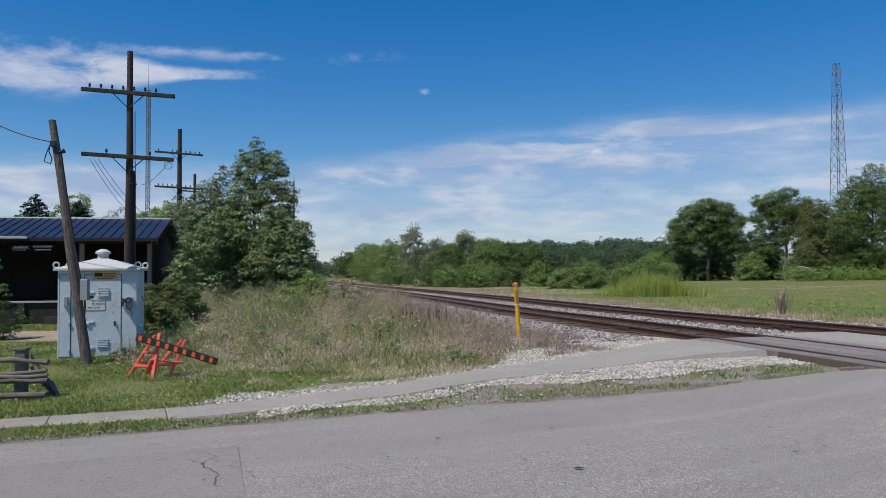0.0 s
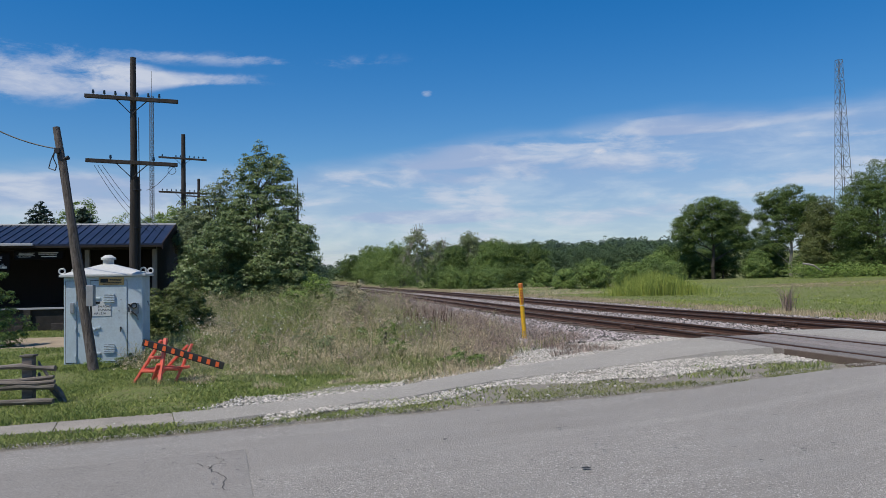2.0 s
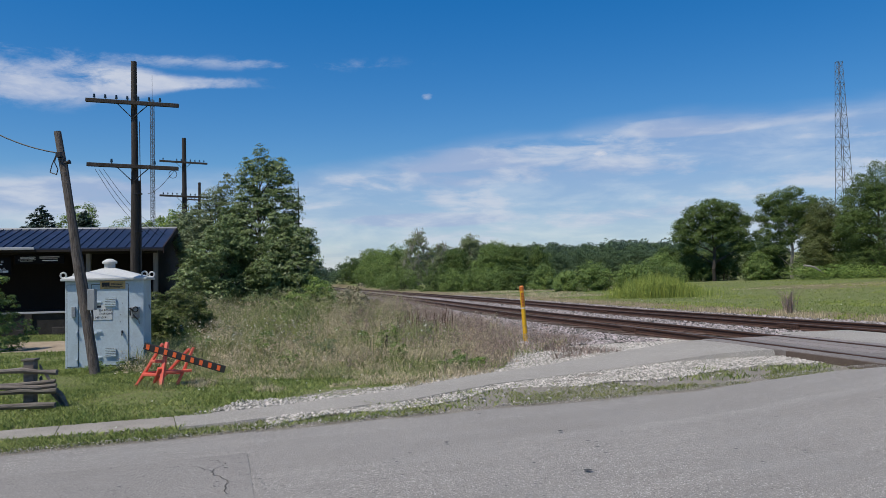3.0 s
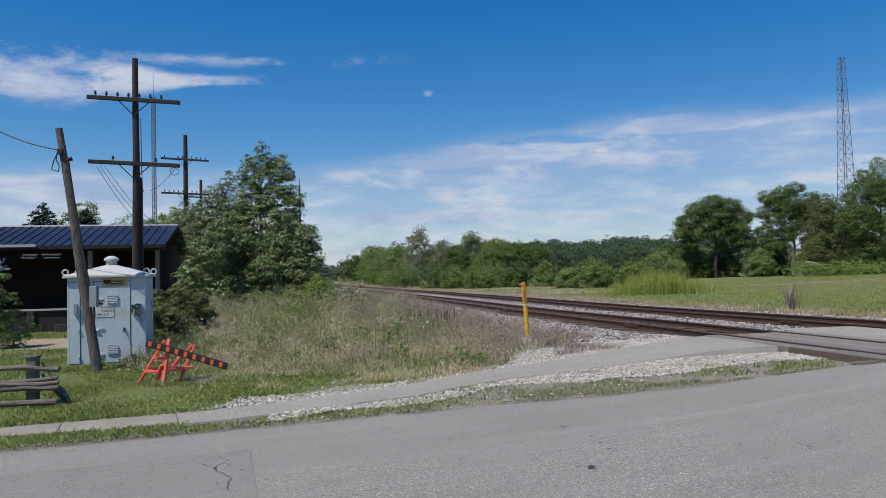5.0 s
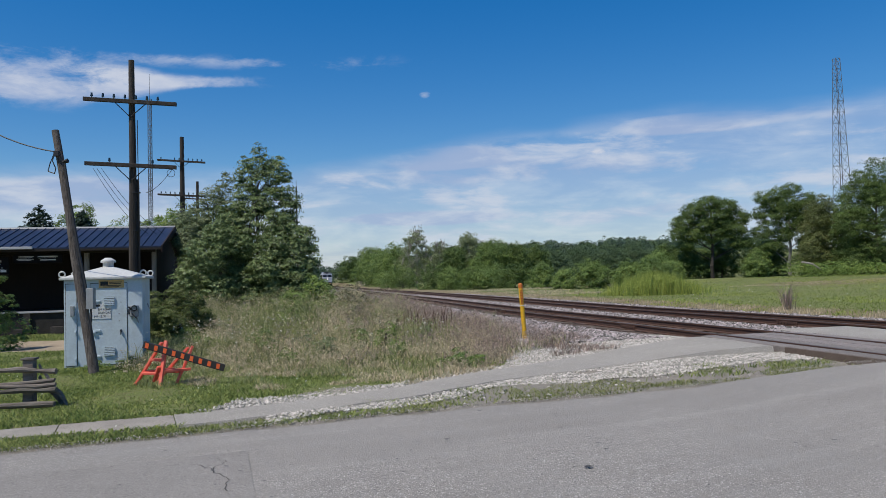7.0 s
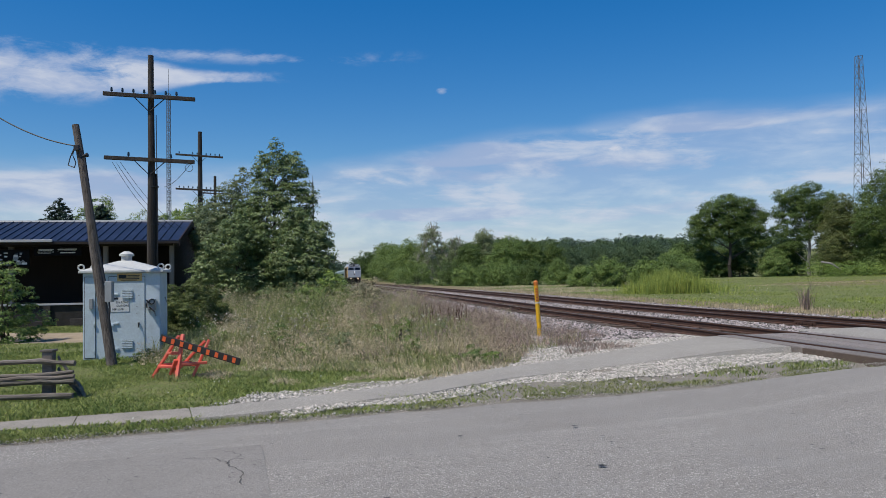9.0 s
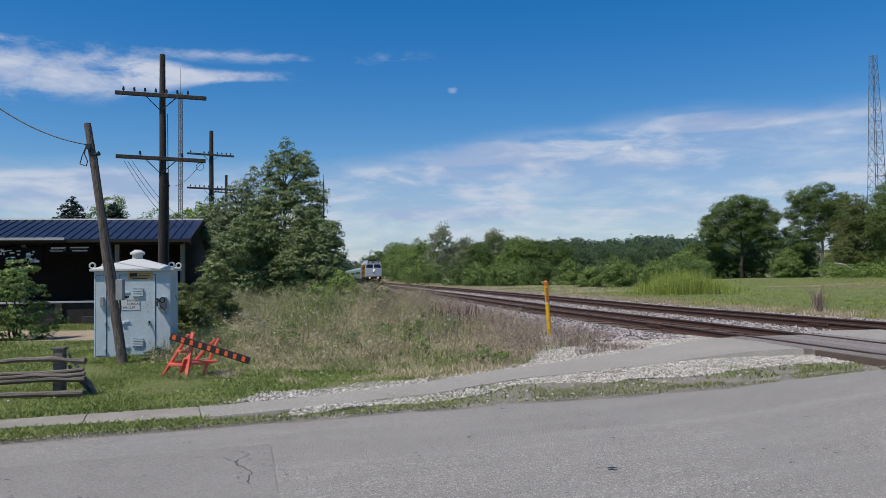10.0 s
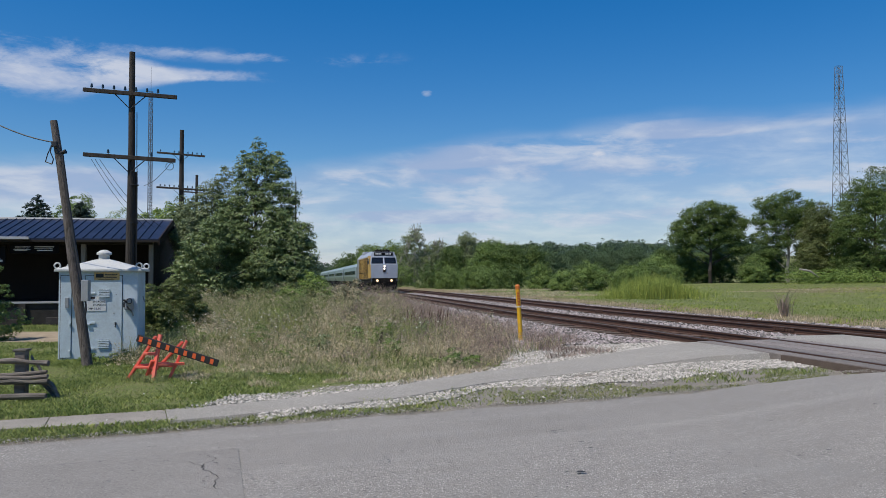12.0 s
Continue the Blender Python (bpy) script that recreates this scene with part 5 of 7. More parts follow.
    # separate leafy clumps among the weeds
    for k, (cx, cy, ch, cw, lf) in enumerate(((-4.1, 16.4, 0.55, 0.7, LEAF_MID), (-1.35, 16.3, 0.62, 0.75, LEAF_LIGHT), (-2.5, 19.0, 0.6, 0.9, LEAF_LIGHT), (0.05, 13.6, 0.30, 0.75, LEAF_MID), (0.5, 13.5, 0.22, 0.45, LEAF_LIGHT), (-5.6, 15.9, 0.6, 0.8, LEAF_MID), (-0.5, 18.2, 0.55, 0.6, LEAF_GREY), (-5.2, 17.6, 0.62, 0.9, LEAF_BROWN), (-4.6, 18.8, 0.66, 1.1, LEAF_BROWN), (-3.3, 17.2, 0.5, 0.8, LEAF_GREY), (-2.0, 17.4, 0.5, 0.7, LEAF_MID), (-3.6, 20.4, 0.7, 1.0, LEAF_LIGHT), (-4.4, 21.4, 0.75, 1.2, LEAF_LIGHT), (-1.0, 15.2, 0.42, 0.6, LEAF_MID), (-2.6, 15.6, 0.42, 0.6, LEAF_GREY), (-5.9, 19.4, 0.7, 1.0, LEAF_GREY), (-1.6, 20.2, 0.6, 0.8, LEAF_BROWN), (-3.2, 14.6, 0.30, 0.5, LEAF_LIGHT), (-6.45, 14.72, 0.15, 0.6, LEAF_DARK), (-6.95, 14.58, 0.12, 0.5, LEAF_MID), (-5.85, 15.1, 0.32, 0.5, LEAF_MID))):
        tree("weed_clump", "leafy green weed clump among dry growth", (cx, cy), ch, cw, 1500, 0.022, lf, 130 + k, low=0.15, count=6, stems=3, category="weed", group="weed clumps", trunk=0.008)
    # umbels: flat heads on thin stalks
    fl = np.concatenate([scatter(rs, 900, -7, 1.5, 13.2, 24, lambda x, y: weeds(x, y) & (lumps(x, y, 0.55, 21) > -0.05)), scatter(rs, 260, -6.6, -3.6, 15.8, 19, lambda x, y: x > -6.0)])
    hs = rs.uniform(0.35, 0.8, len(fl))
    z = height(fl[:, 0], fl[:, 1]) + hs
    blades("umbel_stalks", fl, 0.62, 0.005, WEED, "thin green flower stalks", "weeds", 10, 0.05)
    k = np.arange(6) * math.pi / 3
    r = rs.uniform(0.006, 0.016, len(fl))
    tilt = rs.uniform(-0.9, 0.2, len(fl))
    v = np.stack([fl[:, :1] + r[:, None] * np.cos(k), fl[:, 1:] + r[:, None] * np.sin(k), z[:, None] + r[:, None] * np.sin(k) * -tilt[:, None]], -1).reshape(-1, 3)
    i = np.arange(len(fl))[:, None] * 6
    f = np.concatenate([i + [0, 1, 2, 3], i + [0, 3, 4, 5]], 1).reshape(-1, 4)
    tagged(soup("wild_carrot_flowers", v, f, FLOWER), "white wild carrot flower heads", "flowers", kind="stuff")
    # clover and daisies in the lawn
    dots = scatter(rs, 90, -11, -0.5, 8, 14, lawn)
    z = height(dots[:, 0], dots[:, 1]) + 0.07
    r = rs.uniform(0.006, 0.013, len(dots))
    v = np.stack([dots[:, :1] + r[:, None] * np.cos(k), dots[:, 1:] + r[:, None] * np.sin(k), z[:, None] + r[:, None] * 0.8 * np.sin(k)], -1).reshape(-1, 3)
    i = np.arange(len(dots))[:, None] * 6
    f = np.concatenate([i + [0, 1, 2, 3], i + [0, 3, 4, 5]], 1).reshape(-1, 4)
    tagged(soup("clover_flowers", v, f, FLOWER), "small white clover flowers in the lawn", "flowers", kind="stuff")
    far = scatter(rs, 110, 10, 34, 26, 58, lambda x, y: (aside(x, y) < -8.5) & (x < 0.62 * y))
    z, r = height(far[:, 0], far[:, 1]) + 0.16, rs.uniform(0.010, 0.028, len(far))
    v = np.stack([far[:, :1] + r[:, None] * np.cos(k), far[:, 1:] + r[:, None] * np.sin(k), z[:, None] + r[:, None] * 0.9 * np.sin(k)], -1).reshape(-1, 3)
    i = np.arange(len(far))[:, None] * 6
    f = np.concatenate([i + [0, 1, 2, 3], i + [0, 3, 4, 5]], 1).reshape(-1, 4)
    tagged(soup("field_flowers", v, f, FLOWER), "scattered white flowers in the meadow", "flowers", kind="stuff")
    # weeds by the path and the crossing
    tuft = np.concatenate([np.stack([rs.normal(cx, sx, n), rs.normal(cy, 0.10, n)], -1) for cx, cy, sx, n in ((0.15, 13.7, 0.35, 700), (0.4, 13.8, 0.25, 500), (5.3, 11.75, 0.45, 320), (5.9, 12.0, 0.25, 160), (4.2, 12.1, 0.15, 90), (4.0, 11.2, 0.5, 260), (0.2, 10.7, 0.2, 90), (-0.9, 9.9, 0.15, 60))])
    blades("path_weeds", tuft[::2], 0.075, 0.008, GRASS, "green weeds in the gravel by the path", "weeds", 11, 0.8)
    # the field beyond the tracks
    def field(x, y):
        u = aside(x, y)
        return u < -7.6
    n = 110000
    y = 17 + 75 * rs.uniform(0, 1, n) ** 1.3
    x = y * rs.uniform(-0.1, 0.68, n)
    m = field(x, y)
    sp = np.stack([x[m], y[m]], -1)
    near = (aside(sp[:, 0], sp[:, 1]) > -8.9) & (lumps(sp[:, 0], sp[:, 1], 0.5, 51) > -0.05)
    blades("trackside_dry_grass", sp[near], 0.17, 0.007, DRYGRASS, "dry grass along the far edge of the tracks", "grass", 12, 0.3)
    sp = sp[~near]
    patch = lumps(sp[:, 0], sp[:, 1] * 0.6, 0.16, 53) + 0.5 * lumps(sp[:, 0], sp[:, 1], 0.7, 54)
    strip = np.clip((70 - sp[:, 1]) / 40, 0, 1) * 0.10
    tan = (sp[:, 1] > 58) & (sp[:, 0] < 0.26 * sp[:, 1]) & (patch > -0.05)
    blades("tan_field_grass", sp[tan], 0.16, 0.014, DRYGRASS, "tan dry grass at the foot of the trees", "grass", 21, 0.5)
    sp, patch, strip = sp[~tan], patch[~tan], strip[~tan]
    blades("field_grass", sp[patch <= 0.12 - strip], 0.055, 0.012, FIELD, "uneven green meadow grass", "grass", 13, 0.5)
    blades("tall_field_grass", sp[patch > 0.12 - strip], 0.11, 0.012, GOLDROD, "taller olive patches in the meadow", "grass", 19, 0.45)
    pale = scatter(rs, 9000, 24, 46, 56, 68, lambda x, y: (np.abs(y - 62 - 0.05 * (x - 30)) < 2.2) & (lumps(x, y, 0.3, 55) > -0.15))
    blades("pale_field_grass", pale, 0.07, 0.016, DRYGRASS, "pale dry strip in the meadow", "grass", 20, 0.6)
    tall = np.concatenate([np.stack([rs.normal(cx, sx, n), rs.normal(cy, sy, n)], -1) for cx, cy, sx, sy, n in ((14.7, 52, 1.5, 1.2, 2600), (18.0, 57, 1.5, 2, 1500), (12.5, 62, 1.5, 2, 900))])
    pick = tall[:420]
    zz = height(pick[:, 0], pick[:, 1])
    lob = [(px, py, pz + rs.uniform(0.05, 1.15) * math.exp(-((px - 14.7) / 3.0) ** 2), 0.45, 0.45, 0.28) for (px, py), pz in zip(pick, zz)]
    tagged(leaf_cloud("tall_weeds", lob, 40000, 0.030, GOLDROD, None, 14, clump=12, spread=3.0, flat=1.4), "stand of tall light green weeds in the field", "weeds", kind="stuff")
    blades("tall_weed_stems", tall[:3400], 1.25 * np.exp(-((tall[:3400, 0] - 14.7) / 3.2) ** 2) + 0.25, 0.016, GOLDROD, "upright stems of tall light green weeds", "weeds", 22, 0.16)
    n = 7000
    hx = rs.uniform(39, 66, n)
    hedge = np.stack([hx, 84 + 0.08 * (hx - 40) + rs.normal(0, 1.6, n)], -1)
    pick = hedge[:520]
    zz = height(pick[:, 0], pick[:, 1])
    lob = [(px, py, pz + rs.uniform(0.2, 1.35), 0.9, 0.9, 0.6) for (px, py), pz in zip(pick, zz)]
    tagged(leaf_cloud("hedge_weeds", lob, 30000, 0.08, LEAF_LIGHT, None, 15, clump=14, spread=2.0), "band of tall light green growth before the maples", "weeds", kind="stuff")
    reed = np.stack([rs.normal(13.2, 0.09, 110), rs.normal(28.6, 0.14, 110)], -1)
    blades("dead_stalks", reed, 0.95, 0.010, MAUVE, "stand of dead brown stalks beside the tracks", "weeds", 16, 0.42)


# ---------- things by the lawn ----------
def build_cabinet():
    """Signal cabinet; its front faces the road. Local x to the right along the front, y to the rear."""
    w, d, h = 1.49, 1.03, 1.83
    x, y = -7.74, 14.86
    c = thing("signal_cabinet", "pale grey-blue steel railway signal cabinet with louvred doors", "cabinet", pose(x, y, float(height(x, y)) - 0.05, 0, 0, 14))
    part("body", boxed(0, 0, 0.06, w, d, h, 0.012), CABINET, c)
    part("plinth", boxed(0.03, 0.03, 0, w - 0.03, d - 0.03, 0.06), DARKSTEEL, c)
    bm = bmesh.new()
    o = 0.075
    lip = [(-o, -o), (w + o, -o), (w + o, d + o), (-o, d + o)]
    k0, k1 = [bm.verts.new((a, b, h + 0.002)) for a, b in lip], [bm.verts.new((a, b, h + 0.05)) for a, b in lip]
    mid = [bm.verts.new((w / 2 + sx * 0.13, d / 2 + sy * 0.13, h + 0.26)) for sx, sy in ((-1, -1), (1, -1), (1, 1), (-1, 1))]
    for a, b in ((k0, k1), (k1, mid)):
        for i in range(4):
            bm.faces.new((a[i], a[(i + 1) % 4], b[(i + 1) % 4], b[i]))
    bm.faces.new(mid)
    bm.faces.new(k0[::-1])
    bmesh.ops.bevel(bm, geom=[e for e in bm.edges], offset=0.008, segments=2, affect="EDGES")
    part("roof", bm, CABROOF, c, "pale pyramid roof")
    bm = rod(bmesh.new(), (w / 2, d / 2, h + 0.24), (w / 2, d / 2, h + 0.36), 0.11, 0.11, 16)
    rod(bm, (w / 2, d / 2, h + 0.36), (w / 2, d / 2, h + 0.40), 0.15, 0.15, 16)
    rod(bm, (w / 2, d / 2, h + 0.40), (w / 2, d / 2, h + 0.46), 0.15, 0.06, 16)
    part("roof_vent", bm, CABROOF, c, "round roof vent with cap")
    for a, b in ((-0.03, 0.0), (w + 0.02, 0.0), (w + 0.02, d), (-0.03, d)):
        bm = ring(bmesh.new(), (a, b, h + 0.12), 0.055, 0.017)
        rod(bm, (a, b, h + 0.04), (a, b, h + 0.075), 0.025, 0.02, 8)
        part("lifting_eye", bm, CABROOF, c)
    # doors on the front
    for x0, x1 in ((0.04, 0.24), (0.50, 1.19)):
        door = part("door", boxed(x0, -0.014, 0.10, x1, 0.004, h - 0.08, 0.006), CABINET, c)
        part("door_seal", boxed(x0 - 0.009, -0.004, 0.09, x1 + 0.009, 0.002, h - 0.07), SHADOWGAP, c)
        if x0 > 0.4:
            for z0 in (0.27, 1.30):
                bm = bmesh.new()
                # a flat black plate stands in for the shade between the slats
                part("louvre_gap", boxed(0.755, -0.018, z0, 0.955, -0.0145, z0 + 0.175), SHADOWGAP, door)
                for k in range(5):
                    a = z0 + 0.006 + k * 0.034
                    bm = boxed(0.75, -0.04, a, 0.96, -0.0185, a + 0.026, 0.004)
                    part("louvre", bm, CABINET, door)
            for z0 in (0.22, 0.74, 1.34):
                bm = boxed(0.525, -0.05, z0, 0.60, -0.012, z0 + 0.045, 0.006)
                box(bm, 0.60, -0.035, z0 + 0.03, 0.69, -0.012, z0 + 0.07, 0.006)
                part("hinge", bm, CABINET, door)
            bm = boxed(1.06, -0.05, 0.74, 1.09, -0.012, 0.80, 0.005)
            rod(bm, (1.075, -0.045, 0.78), (1.075, -0.075, 0.70), 0.010, 0.010, 8)
            part("latch", bm, DARKSTEEL, door)
        else:
            for z0 in (0.20, 0.75):
                part("hinge", boxed(0.20, -0.04, z0, 0.235, -0.012, z0 + 0.05, 0.005), CABINET, door)
    bm = boxed(1.26, -0.12, 1.05, 1.42, -0.004, 1.28, 0.02)
    rod(bm, (1.355, -0.12, 1.23), (1.355, -0.17, 1.23), 0.065, 0.06, 12)
    rod(bm, (1.38, -0.07, 1.05), (1.42, -0.07, 0.92), 0.014, 0.014, 8)
    part("receptacle_box", bm, GALV, c, "grey steel receptacle box")
    rod(bm := bmesh.new(), (1.30, -0.12, 1.20), (1.24, -0.15, 1.26), 0.018, 0.018, 8)
    rod(bm, (1.30, -0.13, 1.12), (1.40, -0.15, 1.02), 0.014, 0.014, 8)
    ring(bm, (1.355, -0.175, 1.23), 0.05, 0.010)
    part("receptacle_lever", bm, DARKSTEEL, c)
    part("junction_box", boxed(0.13, -0.06, 1.10, 0.20, -0.004, 1.31, 0.008), GALV, c, "small grey junction box")
    part("padlock", boxed(1.22, -0.05, 1.10, 1.27, -0.004, 1.21, 0.006), DARKSTEEL, c)
    for dx, z0 in ((1.08, 1.36), (1.04, 1.13), (1.04, 0.98), (0.87, 1.04), (1.45, 0.2)):
        part("bolt", rod(bmesh.new(), (dx, 0, z0), (dx, -0.018, z0), 0.012, 0.012, 8), GALV, c)
    # notices
    amber = part("notice", boxed(0.66, -0.022, 1.655, 1.14, -0.0145, 1.815, 0.0), AMBER, c, "amber notice with black print")
    bm = boxed(0.69, -0.024, 1.72, 0.84, -0.0224, 1.79)
    for k, (a, b) in enumerate(((0.86, 1.10), (0.86, 1.08), (0.69, 1.09), (0.74, 1.04))):
        z0 = (1.765, 1.735, 1.70, 1.67)[k]
        box(bm, a, -0.024, z0, b, -0.0224, z0 + 0.014)
    part("print_bars", bm, INK, amber)
    plate = part("notice", boxed(0.52, -0.022, 1.03, 0.89, -0.0145, 1.345, 0.0), PLATE, c, "white plate with the crossing's name and milepost")
    text_rows = (("EN ROAD", 0.640, 1.205, 0.046), ("DUNDAS", 0.645, 1.135, 0.048), ("MP 13.91", 0.565, 1.06, 0.05))
    for body, a, z0, size in text_rows:
        cu = bpy.data.curves.new("lettering", "FONT")
        cu.body, cu.size, cu.extrude = body, size * 1.25, 0.0006
        me_ob = bpy.data.objects.new("lettering", cu)
        me = bpy.data.meshes.new_from_object(me_ob)
        bpy.data.objects.remove(me_ob)
        me.transform(Matrix.Translation((a, -0.0235, z0)) @ pose(0, 0, 0, 90, 0, 0))
        me.materials.clear()
        me.materials.append(INK)
        t = new("lettering", me)
        t.parent = plate
    part("print_bars", boxed(0.59, -0.024, 1.28, 0.68, -0.0224, 1.325), INK, plate)
    part("handle", rod(bmesh.new(), (w + 0.01, 0.62, 1.30), (w + 0.05, 0.62, 1.18), 0.012, 0.012, 8), GALV, c)


def build_leaning_pole():
    x, y = -6.66, 13.95
    t = thing("utility_stub_pole", "weathered grey wooden service pole leaning over", "pole", pose(x, y, float(height(x, y)) - 0.1))
    top = Vector((-0.88, 0.25, 4.80))
    part("shaft", rod(bmesh.new(), (0, 0, -0.2), top, 0.098, 0.066, 14, 0.014), GREYWOOD, t, smooth=False)
    q = lambda f, dx=0.0, dy=-0.1: top * f + Vector((dx, dy, 0))
    part("meter_box", boxed(-0.06, -0.12, 0, 0.075, -0.005, 0.40, 0.01, m=Matrix.Translation(q(0.275, 0.15, -0.02))), GALV, t, "grey steel disconnect box")
    bm = tube(bmesh.new(), [q(0.275, 0.16), q(0.245, 0.15), q(0.215, 0.11), q(0.17, 0.09), q(0.1, 0.10)], 0.018, 8)
    part("conduit", bm, DARKSTEEL, t)
    bm = tube(bmesh.new(), [q(0.35, 0.14), q(0.5, 0.12), q(0.7, 0.115), q(0.865, 0.125)], 0.022, 8)
    rod(bm, q(0.865, 0.10), q(0.872, 0.20), 0.03, 0.045, 8)
    part("service_mast", bm, DARKSTEEL, t, "dark conduit with a weatherhead")
    part("wire_clamp", boxed(-0.05, -0.06, -0.05, 0.05, 0.0, 0.06, 0.01, m=Matrix.Translation(q(0.90, 0.0, -0.07))), DARKSTEEL, t)
    bm = tube(bmesh.new(), [q(0.90, -0.05), q(0.87, -0.10), q(0.84, -0.06), q(0.82, -0.10), q(0.83, -0.22), q(0.86, -0.16), q(0.90, -0.05)], 0.010, 5)
    part("loose_cable", bm, WIRE, t)
    a = Vector((x, y, float(height(x, y)) - 0.1)) + q(0.91, -0.05)
    b = Vector((-11.5, 14.2, 7.2))
    pts = [a.lerp(b, f) - Vector((0, 0, 2.2 * f * (1 - f))) for f in [i / 24 for i in range(25)]]
    tagged(part("service_cable", tube(bmesh.new(), pts, 0.013, 6), WIRE), "black twisted overhead service cable", "cable")


def build_telegraph_pole(place, h, arms, label, seed, r=0.15, group="telegraph poles", lean=(0.0, 0.0)):
    rs = random.Random(seed)
    x, y = place
    t = thing("telegraph_pole", label, "pole", pose(x, y, float(height(x, y)) - 0.2, 0, 0, 10), group)
    lx, ly = lean
    at = lambda z: Vector((lx * z / h, ly * z / h, z))
    part("shaft", rod(bmesh.new(), (0, 0, 0), at(h + 0.2), r, r * 0.62, 14, 0.01), POLE, t)
    for z, width, count in arms:
        c = at(z)
        m = Matrix.Translation(c) @ pose(0, 0, 0, 0, rs.uniform(2.8, 3.6), 0)
        arm = part("crossarm", boxed(-width / 2, -r - 0.09, -0.055, width / 2, -r + 0.01, 0.055, 0.01, m=m), POLE, t)
        for s in (-1, 1):
            part("brace", rod(bmesh.new(), m @ Vector((s * 0.42, -r - 0.05, -0.05)), m @ Vector((s * 0.02, -r + 0.02, -0.42)), 0.014, 0.014, 6), DARKSTEEL, t)
        for k in range(count):
            f = (k + 0.5) / count
            px = (f - 0.5) * (width - 0.15)
            if abs(px) < 0.12 or rs.random() < 0.15:
                continue
            p = m @ Vector((px, -r - 0.04, 0.05))
            bm = rod(bmesh.new(), p, p + Vector((0, 0, 0.06)), 0.012, 0.012, 6)
            rod(bm, p + Vector((0, 0, 0.04)), p + Vector((0, 0, 0.14)), 0.04, 0.026, 10)
            part("insulator", bm, GLASSINS, arm)
    return t


def build_poles():
    t = build_telegraph_pole((-9.0, 21.2), 8.18, ((7.13, 2.55, 8), (5.28, 2.5, 2)), "tall dark telegraph pole with two crossarms behind the cabinet", 1, 0.13)
    part("spliced_stub", rod(bmesh.new(), (0.13, 0.06, 0), (0.11, 0.05, 4.9), 0.06, 0.05, 12, 0.01), POLE, t, "second timber strapped beside the shaft")
    for z0, z1 in ((3.4, 3.43), (4.5, 4.53)):
        part("strap", rod(bmesh.new(), (0.06, 0.03, z0), (0.06, 0.03, z1), 0.15, 0.15, 14), DARKSTEEL, t)
    part("down_wire", tube(bmesh.new(), [(0.17, -0.12, 6.6), (0.18, -0.12, 5.2), (0.2, -0.12, 4.6), (0.2, -0.1, 2.0)], 0.012, 5), WIRE, t)
    for dx, ln in ((-1.02, 0.0), (-0.92, 0.12), (-0.8, 0.2)):
        pts = [Vector((dx + (1.45 + ln) * f, -0.2 + 0.1 * f, 5.2 - 1.9 * f - 0.5 * math.sin(math.pi * f) * 0.4)) for f in [i / 10 for i in range(11)]]
        part("slack_wire", tube(bmesh.new(), pts, 0.006, 4), WIRE, t)
    pts = [Vector((1.15 - 0.75 * f, -0.2, 5.17 - 0.7 * math.sin(f * 1.4))) for f in [i / 10 for i in range(11)]]
    part("slack_wire", tube(bmesh.new(), pts, 0.007, 4), WIRE, t)
    part("slack_wire", ring(bmesh.new(), (1.1, -0.2, 5.05), 0.11, 0.008, sides=5), WIRE, t)
    build_telegraph_pole((-15.65, 44.0), 10.5, ((9.2, 2.75, 10), (7.15, 2.75, 10)), "telegraph pole with two crossarms of insulators beyond the shed", 2, 0.19)
    build_telegraph_pole((-22.1, 66.0), 10.9, ((9.5, 2.75, 10), (7.4, 2.75, 10)), "telegraph pole rising out of the thicket", 3, 0.19)
    x, y = -18.0, 90.0
    t = thing("utility_mast", "thin dark pole above the thicket", "pole", pose(x, y, float(height(x, y)) - 0.2))
    part("shaft", rod(bmesh.new(), (0, 0, 0), (0, 0, 13.6), 0.14, 0.07, 10), POLE, t)
    part("tip_spike", rod(bmesh.new(), (0, 0, 13.6), (0, 0, 14.4), 0.03, 0.02, 6), DARKSTEEL, t)


def build_mast(place, h, w0, w1, bays, label, legs, bar, spike, taper_from=0.0):
    x, y = place
    t = thing("lattice_mast", label, "radio mast", pose(x, y, float(height(x, y)) - 0.5, 0, 0, 20))
    cor = [(math.cos(2 * math.pi * k / legs + 0.6), math.sin(2 * math.pi * k / legs + 0.6)) for k in range(legs)]
    width = lambda f: (w0 + (w1 - w0) * f) / 2
    for cx, cy in cor:
        part("leg", rod(bmesh.new(), (cx * width(0), cy * width(0), 0), (cx * width(1), cy * width(1), h), bar * 1.4, bar, 6), MASTSTEEL, t)
    zs = [h * (1 - (1 - i / bays) ** 1.0) for i in range(bays + 1)]
    for a, b in zip(zs, zs[1:]):
        bm = bmesh.new()
        for k in range(legs):
            p, q = cor[k], cor[(k + 1) % legs]
            ra, rb = width(a / h), width(b / h)
            rod(bm, (p[0] * ra, p[1] * ra, a), (q[0] * rb, q[1] * rb, b), bar * 0.6, seg=4)
            rod(bm, (q[0] * ra, q[1] * ra, a), (p[0] * rb, p[1] * rb, b), bar * 0.6, seg=4)
            rod(bm, (p[0] * rb, p[1] * rb, b), (q[0] * rb, q[1] * rb, b), bar * 0.6, seg=4)
        part("bay", bm, MASTSTEEL, t)
    if spike:
        part("antenna", rod(bmesh.new(), (0, 0, h - 1), (0, 0, h + spike), bar * 0.9, bar * 0.5, 6), MASTSTEEL, t)
    return t


def build_masts():
    build_mast((-51.8, 130), 35.5, 0.85, 0.75, 30, "slim lattice radio mast with a whip antenna", 3, 0.045, 4.5)
    build_mast((97.6, 180), 53.0, 5.3, 1.65, 20, "tall tapering lattice steel tower behind the maples", 4, 0.06, 0)


